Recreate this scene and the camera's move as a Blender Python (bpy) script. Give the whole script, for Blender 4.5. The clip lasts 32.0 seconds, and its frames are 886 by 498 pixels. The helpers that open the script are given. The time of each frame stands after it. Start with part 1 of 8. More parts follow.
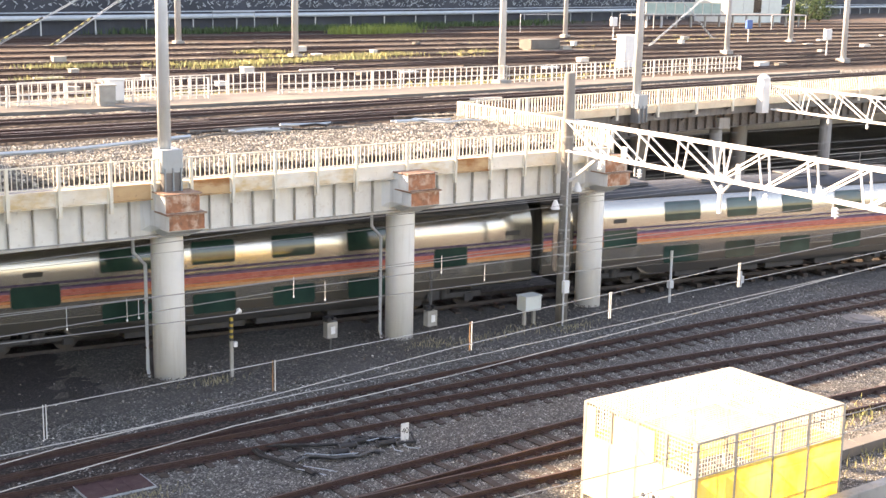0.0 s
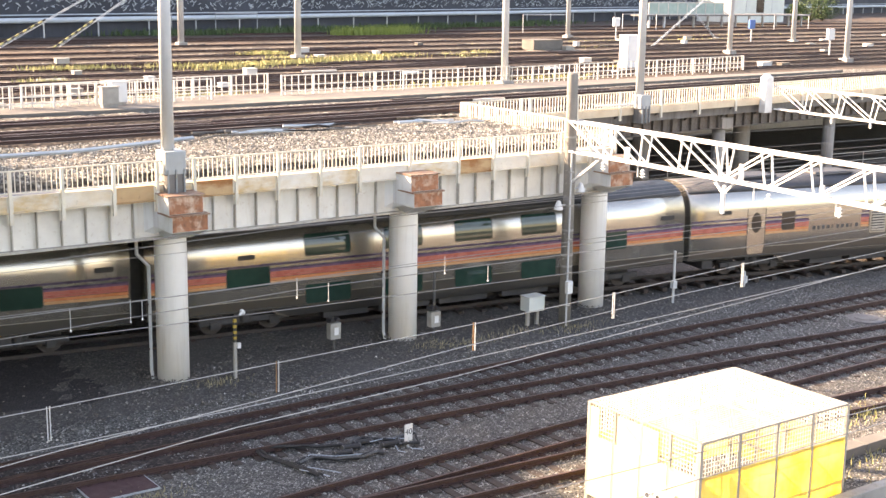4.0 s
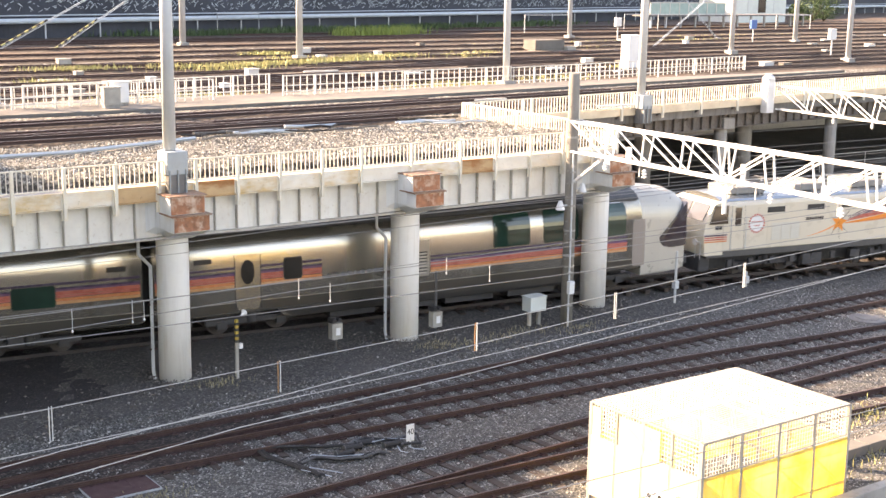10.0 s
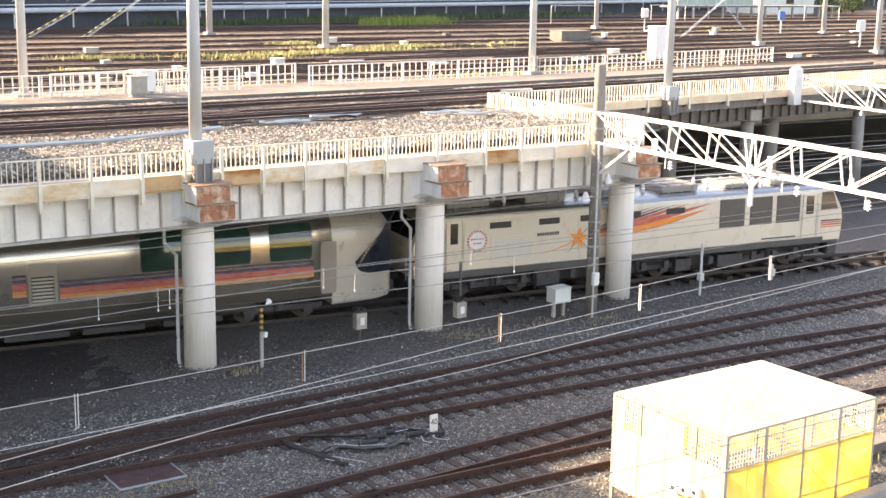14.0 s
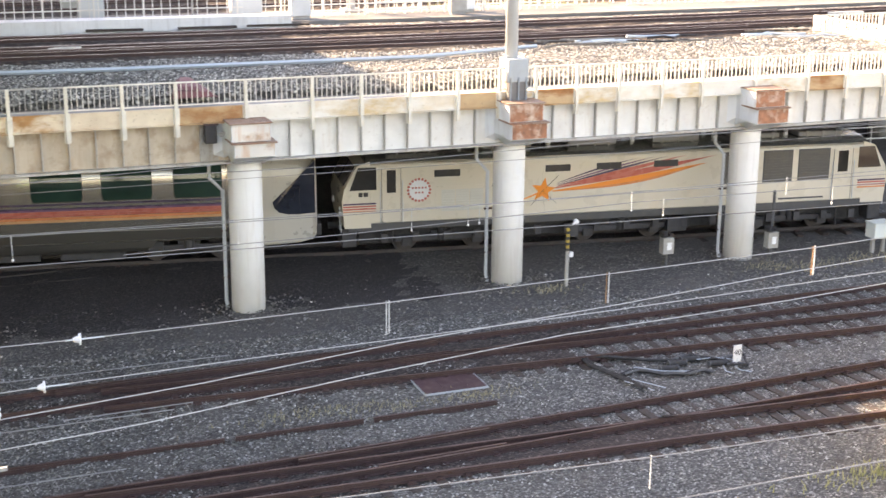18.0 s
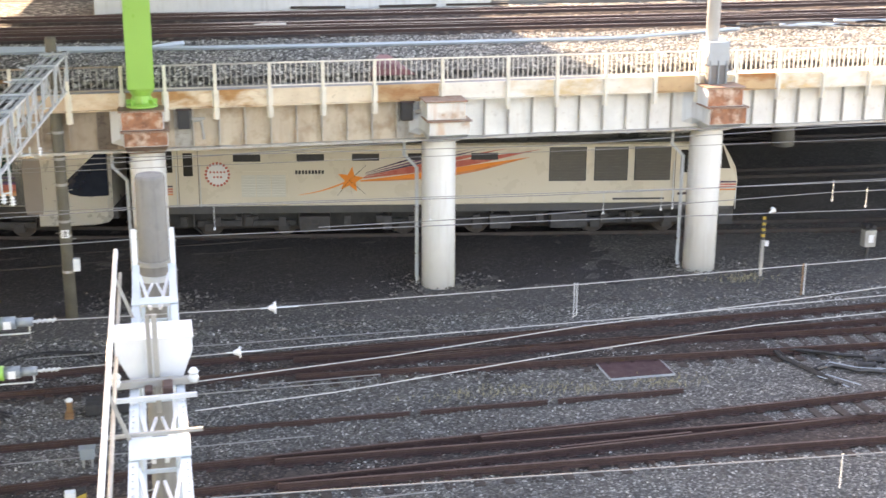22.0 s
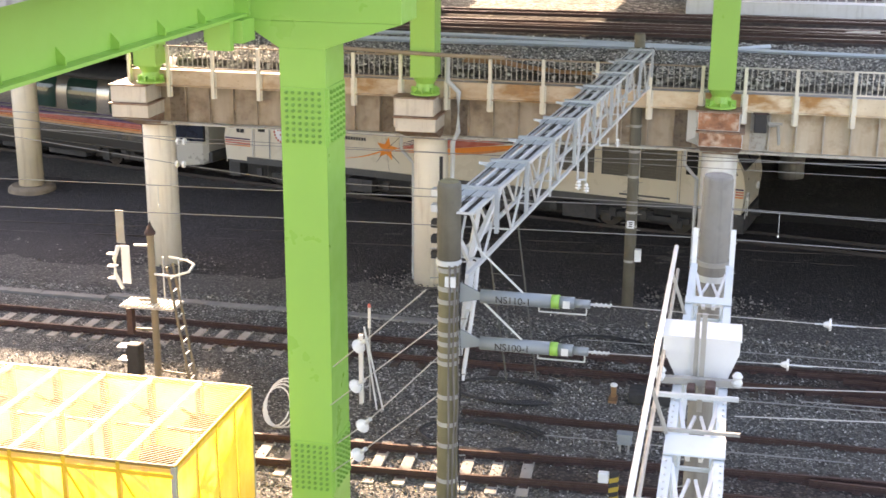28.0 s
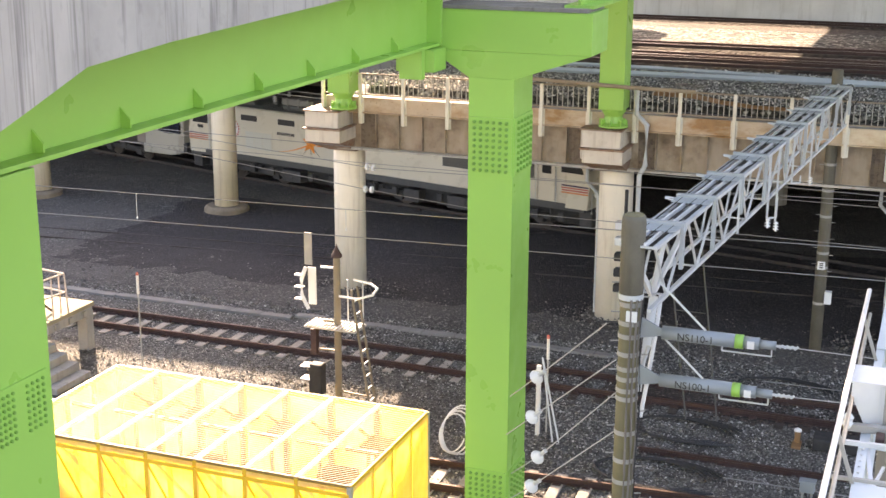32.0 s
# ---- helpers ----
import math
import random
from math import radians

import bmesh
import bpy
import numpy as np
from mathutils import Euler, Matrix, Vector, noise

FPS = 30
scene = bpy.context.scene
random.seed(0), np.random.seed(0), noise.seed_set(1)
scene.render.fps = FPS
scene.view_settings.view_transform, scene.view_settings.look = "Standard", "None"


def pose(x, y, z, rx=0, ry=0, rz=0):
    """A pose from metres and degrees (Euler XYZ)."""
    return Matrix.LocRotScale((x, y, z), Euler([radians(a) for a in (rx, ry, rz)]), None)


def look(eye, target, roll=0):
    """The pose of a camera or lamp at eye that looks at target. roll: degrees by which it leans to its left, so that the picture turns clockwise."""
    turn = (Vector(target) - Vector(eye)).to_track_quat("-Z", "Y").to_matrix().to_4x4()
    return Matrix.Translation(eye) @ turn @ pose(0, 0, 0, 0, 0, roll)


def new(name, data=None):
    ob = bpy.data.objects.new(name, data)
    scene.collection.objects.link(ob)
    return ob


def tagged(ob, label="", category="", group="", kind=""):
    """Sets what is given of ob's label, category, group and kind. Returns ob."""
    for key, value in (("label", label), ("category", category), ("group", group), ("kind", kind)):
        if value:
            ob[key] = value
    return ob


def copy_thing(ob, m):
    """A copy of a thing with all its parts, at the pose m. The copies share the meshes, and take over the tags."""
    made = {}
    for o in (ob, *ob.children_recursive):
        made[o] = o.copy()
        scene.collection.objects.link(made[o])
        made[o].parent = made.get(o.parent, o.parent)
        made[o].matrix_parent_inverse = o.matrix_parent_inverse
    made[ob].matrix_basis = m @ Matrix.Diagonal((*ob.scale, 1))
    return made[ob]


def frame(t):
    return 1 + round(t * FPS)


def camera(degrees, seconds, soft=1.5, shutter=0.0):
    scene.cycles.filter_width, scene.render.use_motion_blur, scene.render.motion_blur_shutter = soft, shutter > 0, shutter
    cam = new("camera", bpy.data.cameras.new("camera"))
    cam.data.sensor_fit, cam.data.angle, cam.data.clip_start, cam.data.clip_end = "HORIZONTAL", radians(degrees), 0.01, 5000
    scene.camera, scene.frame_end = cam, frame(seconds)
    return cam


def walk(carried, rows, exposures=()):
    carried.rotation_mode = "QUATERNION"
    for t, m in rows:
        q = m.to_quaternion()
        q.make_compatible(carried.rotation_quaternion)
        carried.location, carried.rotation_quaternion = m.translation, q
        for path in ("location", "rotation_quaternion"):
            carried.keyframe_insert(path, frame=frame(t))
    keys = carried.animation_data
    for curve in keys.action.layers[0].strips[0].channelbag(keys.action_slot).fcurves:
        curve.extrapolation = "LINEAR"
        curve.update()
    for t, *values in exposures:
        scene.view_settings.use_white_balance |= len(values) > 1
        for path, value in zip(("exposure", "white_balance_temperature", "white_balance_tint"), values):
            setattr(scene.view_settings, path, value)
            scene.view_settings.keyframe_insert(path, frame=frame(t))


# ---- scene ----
EYE = Vector((0.0, 0.0, 11.9))
cam = camera(37.3, 32.0, soft=1.5, shutter=0.5)
# seconds, turn to the left of +y, pitch, lean (degrees); the camera only pans
PATH = [
    (0, -36.20, -11.58, 1.09), (0.5, -36.16, -11.58, 1.08), (1, -35.99, -11.59, 1.00), (1.5, -35.87, -11.55, 0.98),
    (2, -35.86, -11.58, 1.05), (2.5, -35.82, -11.62, 0.99), (3, -35.90, -11.60, 0.93), (3.5, -36.04, -11.57, 0.93),
    (5.5, -36.06, -11.51, 0.90), (6, -35.98, -11.55, 0.85), (6.5, -35.87, -11.64, 0.79), (7, -35.88, -11.64, 0.78),
    (7.5, -36.01, -11.59, 0.76), (8, -36.01, -11.61, 0.72), (8.5, -36.04, -11.61, 0.74), (9, -36.11, -11.58, 0.81),
    (9.5, -36.09, -11.57, 0.83), (10, -35.98, -11.54, 0.88), (10.5, -35.95, -11.51, 0.86), (11, -35.97, -11.55, 0.78),
    (11.5, -35.96, -11.56, 0.75), (12, -35.91, -11.53, 0.83), (12.5, -35.81, -11.60, 0.88), (13, -35.75, -11.67, 0.94),
    (13.5, -35.44, -11.75, 0.99), (15.5, -31.18, -13.21, 1.02), (16, -29.05, -13.66, 0.87), (16.5, -26.93, -14.24, 0.69),
    (17, -25.16, -14.69, 0.73), (17.5, -23.22, -15.17, 0.69), (18, -21.18, -15.60, 0.53), (18.5, -19.94, -15.81, 0.34),
    (19, -19.24, -15.94, 0.26), (19.5, -18.26, -16.09, 0.29), (20, -17.16, -16.28, 0.41), (20.5, -16.29, -16.32, 0.47),
    (21, -15.46, -16.38, 0.47), (21.5, -14.49, -16.44, 0.64), (22, -12.58, -16.51, 0.30), (22.5, -9.82, -16.89, -0.19),
    (23, -7.06, -17.19, -0.33), (23.5, -4.29, -17.19, -0.49), (24, -2.01, -17.18, -0.26), (24.5, 0.14, -17.23, -0.16),
    (26.5, 6.85, -17.32, 0.38), (27, 8.78, -17.17, 0.51), (27.5, 10.98, -17.03, 0.34), (28, 12.52, -16.58, 0.36),
    (28.5, 13.64, -16.42, 0.63), (29, 14.69, -16.48, 0.76), (29.5, 15.90, -16.43, 0.71), (30, 17.42, -16.06, 0.83),
    (30.5, 18.95, -15.77, 0.86), (31, 20.36, -15.40, 0.54), (31.5, 20.90, -15.15, 0.33), (32, 20.78, -15.30, 0.28),
]

def aim(turn, pitch):
    a, b = radians(turn), radians(pitch)
    return EYE + Vector((-math.sin(a) * math.cos(b), math.cos(a) * math.cos(b), math.sin(b))) * 20


walk(cam, [(t, look(EYE, aim(turn, pitch), lean)) for t, turn, pitch, lean in PATH],
     exposures=[(0.0, 2.23, 8900, 24), (13.0, 2.23, 8900, 24), (16.0, 2.30, 8900, 24), (18.0, 2.64, 8900, 24), (19.0, 2.7, 8900, 24), (21.0, 2.74, 8900, 24), (23.0, 2.86, 8900, 24), (24.5, 2.74, 8900, 22), (26.5, 2.70, 8900, 25), (28.0, 2.52, 8600, 25), (32.0, 2.41, 8500, 25)])

# ---- daylight: low sun from behind the viaduct and to the side ----
SUN_FROM = Vector((-0.60, 0.80, 0.50)).normalized()
world = bpy.data.worlds.new("sky")
scene.world = world
world.use_nodes = True
wn = world.node_tree.nodes
wn.clear()
sky = wn.new("ShaderNodeTexSky")
sky.sky_type, sky.sun_disc = "NISHITA", False
sky.sun_elevation = math.asin(SUN_FROM.z)
sky.sun_rotation = math.atan2(SUN_FROM.x, SUN_FROM.y)
sky.air_density, sky.dust_density, sky.ozone_density = 1.0, 1.6, 1.0
bg, wout = wn.new("ShaderNodeBackground"), wn.new("ShaderNodeOutputWorld")
bg.inputs["Strength"].default_value = 0.15
world.node_tree.links.new(sky.outputs[0], bg.inputs[0])
world.node_tree.links.new(bg.outputs[0], wout.inputs[0])
sun = new("sun", bpy.data.lights.new("sun", "SUN"))
sun.data.energy, sun.data.angle, sun.data.color = 5.0, radians(0.6), (1.0, 0.90, 0.74)
sun.matrix_world = look(SUN_FROM * 100, (0, 0, 0))

# ---- materials ----
class Nodes:
    def __init__(self, name, rough=0.6, metal=0.0):
        self.m = bpy.data.materials.new(name)
        self.m.use_nodes = True
        self.t = self.m.node_tree
        self.b = self.t.nodes["Principled BSDF"]
        self.b.inputs["Roughness"].default_value = rough
        self.b.inputs["Metallic"].default_value = metal
        tc = self.t.nodes.new("ShaderNodeTexCoord")
        info = self.t.nodes.new("ShaderNodeObjectInfo")
        mul = self.t.nodes.new("ShaderNodeMath")
        mul.operation = "MULTIPLY"
        mul.inputs[1].default_value = 37.0
        add = self.t.nodes.new("ShaderNodeVectorMath")
        self.link(info.outputs["Random"], mul.inputs[0])
        self.link(tc.outputs["Object"], add.inputs[0])
        self.link(mul.outputs[0], add.inputs[1])
        self.co, self.random = add.outputs[0], info.outputs["Random"]

    def link(self, a, b):
        self.t.links.new(a, b)

    def scaled(self, v):
        n = self.t.nodes.new("ShaderNodeVectorMath")
        n.operation = "MULTIPLY"
        n.inputs[1].default_value = v
        self.link(self.co, n.inputs[0])
        return n.outputs[0]

    def noise(self, scale, detail=4.0, stretch=None, rough=0.6):
        n = self.t.nodes.new("ShaderNodeTexNoise")
        n.inputs["Scale"].default_value, n.inputs["Detail"].default_value = scale, detail
        n.inputs["Roughness"].default_value = rough
        self.link(self.scaled(stretch) if stretch else self.co, n.inputs["Vector"])
        return n.outputs["Fac"]

    def cells(self, scale):
        n = self.t.nodes.new("ShaderNodeTexVoronoi")
        n.inputs["Scale"].default_value = scale
        self.link(self.co, n.inputs["Vector"])
        return n.outputs["Distance"], n.outputs["Color"]

    def ramp(self, fac, stops):
        n = self.t.nodes.new("ShaderNodeValToRGB")
        e = n.color_ramp.elements
        while len(e) < len(stops):
            e.new(0.5)
        for el, (p, c) in zip(e, stops):
            el.position = p
            el.color = (*c, 1) if len(c) == 3 else c
        self.link(fac, n.inputs[0])
        return n.outputs[0]

    def range(self, fac, lo, hi, a=0.0, b=1.0):
        n = self.t.nodes.new("ShaderNodeMapRange")
        for k, v in zip(("From Min", "From Max", "To Min", "To Max"), (lo, hi, a, b)):
            n.inputs[k].default_value = v
        self.link(fac, n.inputs["Value"])
        return n.outputs[0]

    def mix(self, fac, a, b, how="MIX"):
        n = self.t.nodes.new("ShaderNodeMix")
        n.data_type, n.blend_type = "RGBA", how
        for v, k in ((fac, 0), (a, 6), (b, 7)):
            if isinstance(v, (int, float)):
                n.inputs[k].default_value = v
            elif isinstance(v, tuple):
                n.inputs[k].default_value = (*v, 1)
            else:
                self.link(v, n.inputs[k])
        return n.outputs[2]

    def colour(self, v):
        if isinstance(v, tuple):
            self.b.inputs["Base Color"].default_value = (*v, 1)
        else:
            self.link(v, self.b.inputs["Base Color"])
        return self

    def bump(self, h, strength=0.3, dist=0.01):
        n = self.t.nodes.new("ShaderNodeBump")
        n.inputs["Strength"].default_value, n.inputs["Distance"].default_value = strength, dist
        self.link(h, n.inputs["Height"])
        self.link(n.outputs[0], self.b.inputs["Normal"])
        return self

    def rough(self, fac, a, b):
        self.link(self.range(fac, 0.3, 0.7, a, b), self.b.inputs["Roughness"])
        return self


def mul(c, k):
    return tuple(min(1.0, v * k) for v in c)


def painted(name, c, rough=0.5, wear=0.25, metal=0.0, dirt=(0.18, 0.14, 0.10), scale=1.2, streak=0.0, bump=0.15):
    """Paint or bare metal with cloudy tone, grime and, where it is asked for, runs of dirt."""
    n = Nodes(name, rough, metal)
    tone = n.mix(n.range(n.noise(scale, 5), 0.3, 0.7), mul(c, 1 - wear * 0.5), mul(c, 1 + wear * 0.25))
    grime = n.range(n.noise(scale * 4, 6), 0.55, 0.8, 0.0, wear)
    col = n.mix(grime, tone, dirt)
    if streak:
        runs = n.range(n.noise(3.0, 5, (2.2, 2.2, 0.16)), 0.52, 0.74, 0.0, streak)
        col = n.mix(runs, col, dirt)
    n.colour(col).bump(n.noise(scale * 22, 3), bump, 0.004)
    n.rough(n.noise(scale * 3, 3), max(0.05, rough - 0.12), min(1, rough + 0.12))
    return n.m


def rusted(name, c, rust=(0.30, 0.12, 0.045), amount=0.5, lo=0.5, rough=0.65, spot=9.0, fleck=None, run=1.0):
    """Old paint that rust has broken through in patches and runs."""
    n = Nodes(name, rough)
    base = n.mix(n.range(n.noise(1.3, 5), 0.3, 0.7), mul(c, 0.82), c)
    runs = n.range(n.noise(2.2, 6, (1.8, 1.8, 0.22)), lo, lo + 0.2, 0.0, amount * run)
    spots = n.range(n.noise(spot, 8), *(fleck or (lo + 0.04, lo + 0.16)), 0.0, amount)
    deep = n.mix(n.range(n.noise(4, 7), 0.3, 0.68), mul(rust, 0.5), mul(rust, 1.4))
    n.colour(n.mix(spots, n.mix(runs, base, mul(rust, 1.3)), deep)).bump(n.noise(26, 5), 0.3, 0.006)
    return n.m


def fascia_paint(name, c, stain, amount):
    """Cream plate paint; each plate has its own share of ochre stain, worn most in the middle of its clouds."""
    n = Nodes(name, 0.65)
    base = n.mix(n.range(n.noise(2.0, 5), 0.3, 0.7), mul(c, 0.86), c)
    share = n.range(n.random, 0.15, 0.95, 0.15 * amount, amount)
    cloud = n.range(n.noise(1.1, 6, (1.0, 1.0, 2.2)), 0.40, 0.62)
    both = n.t.nodes.new("ShaderNodeMath")
    both.operation, both.use_clamp = "MULTIPLY", True
    n.link(share, both.inputs[0])
    n.link(cloud, both.inputs[1])
    tint = n.mix(n.noise(7, 6), mul(stain, 0.62), mul(stain, 1.25))
    col = n.mix(both.outputs[0], base, tint)
    specks = n.range(n.noise(11, 8), 0.62, 0.72, 0.0, 0.6 * min(1, amount))
    n.colour(n.mix(specks, col, mul(stain, 0.4))).bump(n.noise(24, 5), 0.25, 0.005)
    return n.m


def ballast(name, dark, mid, light, scale=15.0, stain=(0.10, 0.06, 0.04), amount=0.4):
    n = Nodes(name, 0.92)
    d, col = n.cells(scale)
    grey = n.t.nodes.new("ShaderNodeSeparateColor")
    n.link(col, grey.inputs[0])
    tone = n.ramp(grey.outputs[0], [(0.0, dark), (0.5, mid), (0.85, light), (1.0, mul(light, 1.5))])
    tone = n.mix(n.range(d, 0.0, 0.55, 0.0, 0.75), tone, mul(dark, 0.25))
    big = n.range(n.noise(0.22, 6), 0.42, 0.68, 0.0, amount)
    fine = n.range(n.noise(2.0, 6), 0.45, 0.7, 0.0, 0.55)
    tone = n.mix(fine, tone, mul(dark, 0.7))
    n.colour(n.mix(big, tone, stain))
    inv = n.range(d, 0.0, 0.6, 1.0, 0.0)
    n.bump(inv, 1.0, 0.035)
    return n.m


def stony(name, dark, mid, light):
    """Loose stones, each with its own tone."""
    n = Nodes(name, 0.9)
    geo = n.t.nodes.new("ShaderNodeNewGeometry")
    tone = n.ramp(geo.outputs["Random Per Island"], [(0.0, dark), (0.55, mid), (0.9, light), (1.0, mul(light, 1.3))])
    n.colour(n.mix(n.range(n.noise(30, 4), 0.4, 0.7, 0.0, 0.5), tone, mul(mid, 0.6)))
    return n.m


M = {}
M["ballast"] = ballast("grey_ballast", (0.088, 0.087, 0.082), (0.245, 0.242, 0.230), (0.48, 0.475, 0.45), 19.0, (0.125, 0.103, 0.084), 0.40)
M["dirt"] = ballast("sooty_dirt", (0.11, 0.104, 0.099), (0.20, 0.188, 0.178), (0.30, 0.285, 0.267), 15, (0.115, 0.106, 0.10), 0.8)
M["deck_ballast"] = ballast("pale_deck_ballast", (0.030, 0.027, 0.023), (0.17, 0.16, 0.14), (0.70, 0.67, 0.60), 8.0, (0.12, 0.11, 0.095), 0.15)
M["darkbed"] = ballast("darker_dirt", (0.045, 0.040, 0.042), (0.085, 0.075, 0.077), (0.14, 0.125, 0.127), 15, (0.05, 0.045, 0.047), 0.8)
M["yard"] = ballast("yard_gravel", (0.05, 0.037, 0.029), (0.105, 0.08, 0.063), (0.20, 0.16, 0.13), 6, (0.09, 0.05, 0.033), 0.7)
M["rail"] = painted("rusty_rail_steel", (0.064, 0.035, 0.032), 0.62, 0.5, 0.15, (0.035, 0.022, 0.02), 3.0)
M["railtop"] = painted("worn_rail_head", (0.108, 0.064, 0.055), 0.42, 0.5, 0.5, (0.07, 0.04, 0.033), 2.5)
M["sootrail"] = painted("sooty_rail_steel", (0.055, 0.046, 0.044), 0.6, 0.4, 0.1, (0.035, 0.03, 0.028), 3.0)
M["sleeper"] = painted("tarred_wooden_sleeper", (0.055, 0.042, 0.036), 0.85, 0.6, 0.0, (0.12, 0.10, 0.085), 3.5, bump=0.5)
M["sleeper_c"] = painted("concrete_sleeper", (0.36, 0.33, 0.29), 0.85, 0.5, 0.0, (0.15, 0.10, 0.07), 2.5, bump=0.4)
M["girder"] = rusted("stained_cream_girder_paint", (0.78, 0.77, 0.72), (0.36, 0.26, 0.16), 0.30, 0.55)
M["girder_tan"] = rusted("browned_girder_paint", (0.60, 0.51, 0.39), (0.26, 0.165, 0.095), 0.85, 0.44, spot=2.0, fleck=(0.50, 0.72), run=0.35)
M["fascia"] = fascia_paint("stained_cream_fascia_paint", (0.80, 0.76, 0.68), (0.60, 0.41, 0.18), 0.85)
# stiffeners and flanges darkened for their shadow lines; tan rivet plates share the tone
M["girder_edge"] = rusted("shadow_and_grime_girder_edges", (0.52, 0.50, 0.45), (0.20, 0.13, 0.08), 0.5, 0.50)
M["girder_brown"] = rusted("dark_browned_girder_paint", (0.40, 0.325, 0.25), (0.16, 0.105, 0.07), 0.85, 0.44, spot=1.6, fleck=(0.46, 0.70), run=0.35)
M["rivetbrown"] = rusted("sooty_brown_rivets", (0.20, 0.155, 0.12), (0.09, 0.06, 0.045), 0.7, 0.46, run=0.3)
M["fascia_brown"] = fascia_paint("dark_browned_fascia_paint", (0.58, 0.46, 0.34), (0.36, 0.20, 0.09), 1.0)
M["fascia_tan"] = fascia_paint("browned_fascia_paint", (0.76, 0.65, 0.49), (0.44, 0.22, 0.08), 1.35)
M["rustplate"] = fascia_paint("rust_brown_steel", (0.56, 0.38, 0.21), (0.36, 0.15, 0.05), 1.6)
M["caprust"] = rusted("flaking_rusty_cap", (0.62, 0.48, 0.38), (0.33, 0.135, 0.07), 0.95, 0.42, spot=3.6, fleck=(0.38, 0.52), run=0.8)
M["capledge"] = rusted("rust_brown_ledge_plate", (0.34, 0.24, 0.18), (0.22, 0.10, 0.06), 0.8, 0.46)
M["capstain"] = rusted("rust_stained_cap_paint", (0.74, 0.71, 0.65), (0.45, 0.25, 0.13), 0.7, 0.5, spot=1.6, fleck=(0.54, 0.64))
M["railpaint"] = painted("weathered_cream_rail", (0.74, 0.70, 0.60), 0.55, 0.35, 0.0, (0.30, 0.20, 0.12), 2.0)
M["pier"] = painted("painted_concrete_pier", (0.84, 0.855, 0.85), 0.7, 0.14, 0.0, (0.40, 0.35, 0.29), 0.8, 0.25)
M["cap"] = painted("pale_blue_grey_cap_paint", (0.70, 0.735, 0.745), 0.6, 0.22, 0.0, (0.34, 0.29, 0.24), 1.2, 0.3)
M["concrete"] = painted("weathered_concrete", (0.36, 0.35, 0.33), 0.88, 0.4, 0.0, (0.12, 0.11, 0.10), 1.0, 0.5, 0.4)
M["darkconc"] = painted("grimy_dark_concrete", (0.21, 0.205, 0.20), 0.9, 0.45, 0.0, (0.05, 0.045, 0.04), 1.2, 0.6, 0.4)
M["mosspole"] = painted("mossy_brown_pole", (0.185, 0.165, 0.095), 0.9, 0.5, 0.0, (0.08, 0.07, 0.045), 1.5, 0.5, 0.4)
M["conduit"] = painted("grey_brown_conduit", (0.17, 0.155, 0.14), 0.7, 0.3)
M["darkpole"] = painted("weathered_brown_pole", (0.15, 0.138, 0.11), 0.9, 0.5, 0.0, (0.06, 0.055, 0.045), 1.5, 0.5, 0.4)
M["parapet"] = painted("rain_streaked_concrete", (0.40, 0.385, 0.36), 0.88, 0.4, 0.0, (0.09, 0.085, 0.08), 1.0, 0.85, 0.4)
M["backwall"] = painted("grey_back_wall_concrete", (0.50, 0.47, 0.45), 0.88, 0.4, 0.0, (0.25, 0.21, 0.18), 0.5, 0.5, 0.3)
M["polec"] = painted("spun_concrete_pole", (0.24, 0.23, 0.21), 0.9, 0.4, 0.0, (0.09, 0.085, 0.08), 1.5, 0.5, 0.35)
M["galv"] = painted("galvanised_steel", (0.55, 0.585, 0.60), 0.45, 0.2, 0.15, (0.35, 0.35, 0.35), 2.0)
M["mast"] = painted("pale_grey_mast_paint", (0.52, 0.55, 0.57), 0.55, 0.25, 0.0, (0.28, 0.27, 0.26), 1.3, 0.2)
M["white"] = painted("white_steel_paint", (0.72, 0.74, 0.75), 0.5, 0.18, 0.0, (0.45, 0.42, 0.37), 1.5)
M["green"] = painted("light_green_steel_paint", (0.255, 0.53, 0.105), 0.38, 0.04, 0.0, (0.14, 0.30, 0.06), 0.5)
M["black"] = painted("black_rubber_and_soot", (0.03, 0.03, 0.032), 0.7, 0.4, 0.0, (0.05, 0.045, 0.04), 2.0)
M["under"] = painted("sooty_underframe", (0.06, 0.06, 0.064), 0.7, 0.5, 0.1, (0.09, 0.07, 0.05), 2.0)
M["wire"] = painted("dull_wire", (0.27, 0.265, 0.26), 0.5, 0.2, 0.2)
M["wirelit"] = painted("bare_wire", (0.46, 0.455, 0.44), 0.45, 0.2, 0.2)
# bolt green darkened to include the shadow round each head
M["boltgreen"] = painted("shadow_toned_green_bolts", (0.15, 0.36, 0.065), 0.5, 0.3)
M["porcelain"] = painted("white_porcelain", (0.74, 0.76, 0.77), 0.2, 0.1)

M["stones"] = stony("loose_grey_stone", (0.075, 0.074, 0.070), (0.235, 0.232, 0.220), (0.47, 0.462, 0.435))
M["deckstones"] = stony("pale_deck_stone", (0.06, 0.058, 0.054), (0.215, 0.212, 0.20), (0.56, 0.55, 0.50))
M["darkstones"] = stony("darker_stone", (0.05, 0.046, 0.043), (0.105, 0.098, 0.091), (0.19, 0.178, 0.165))
M["dirtstones"] = stony("sooty_stone", (0.07, 0.066, 0.062), (0.155, 0.145, 0.135), (0.26, 0.245, 0.227))

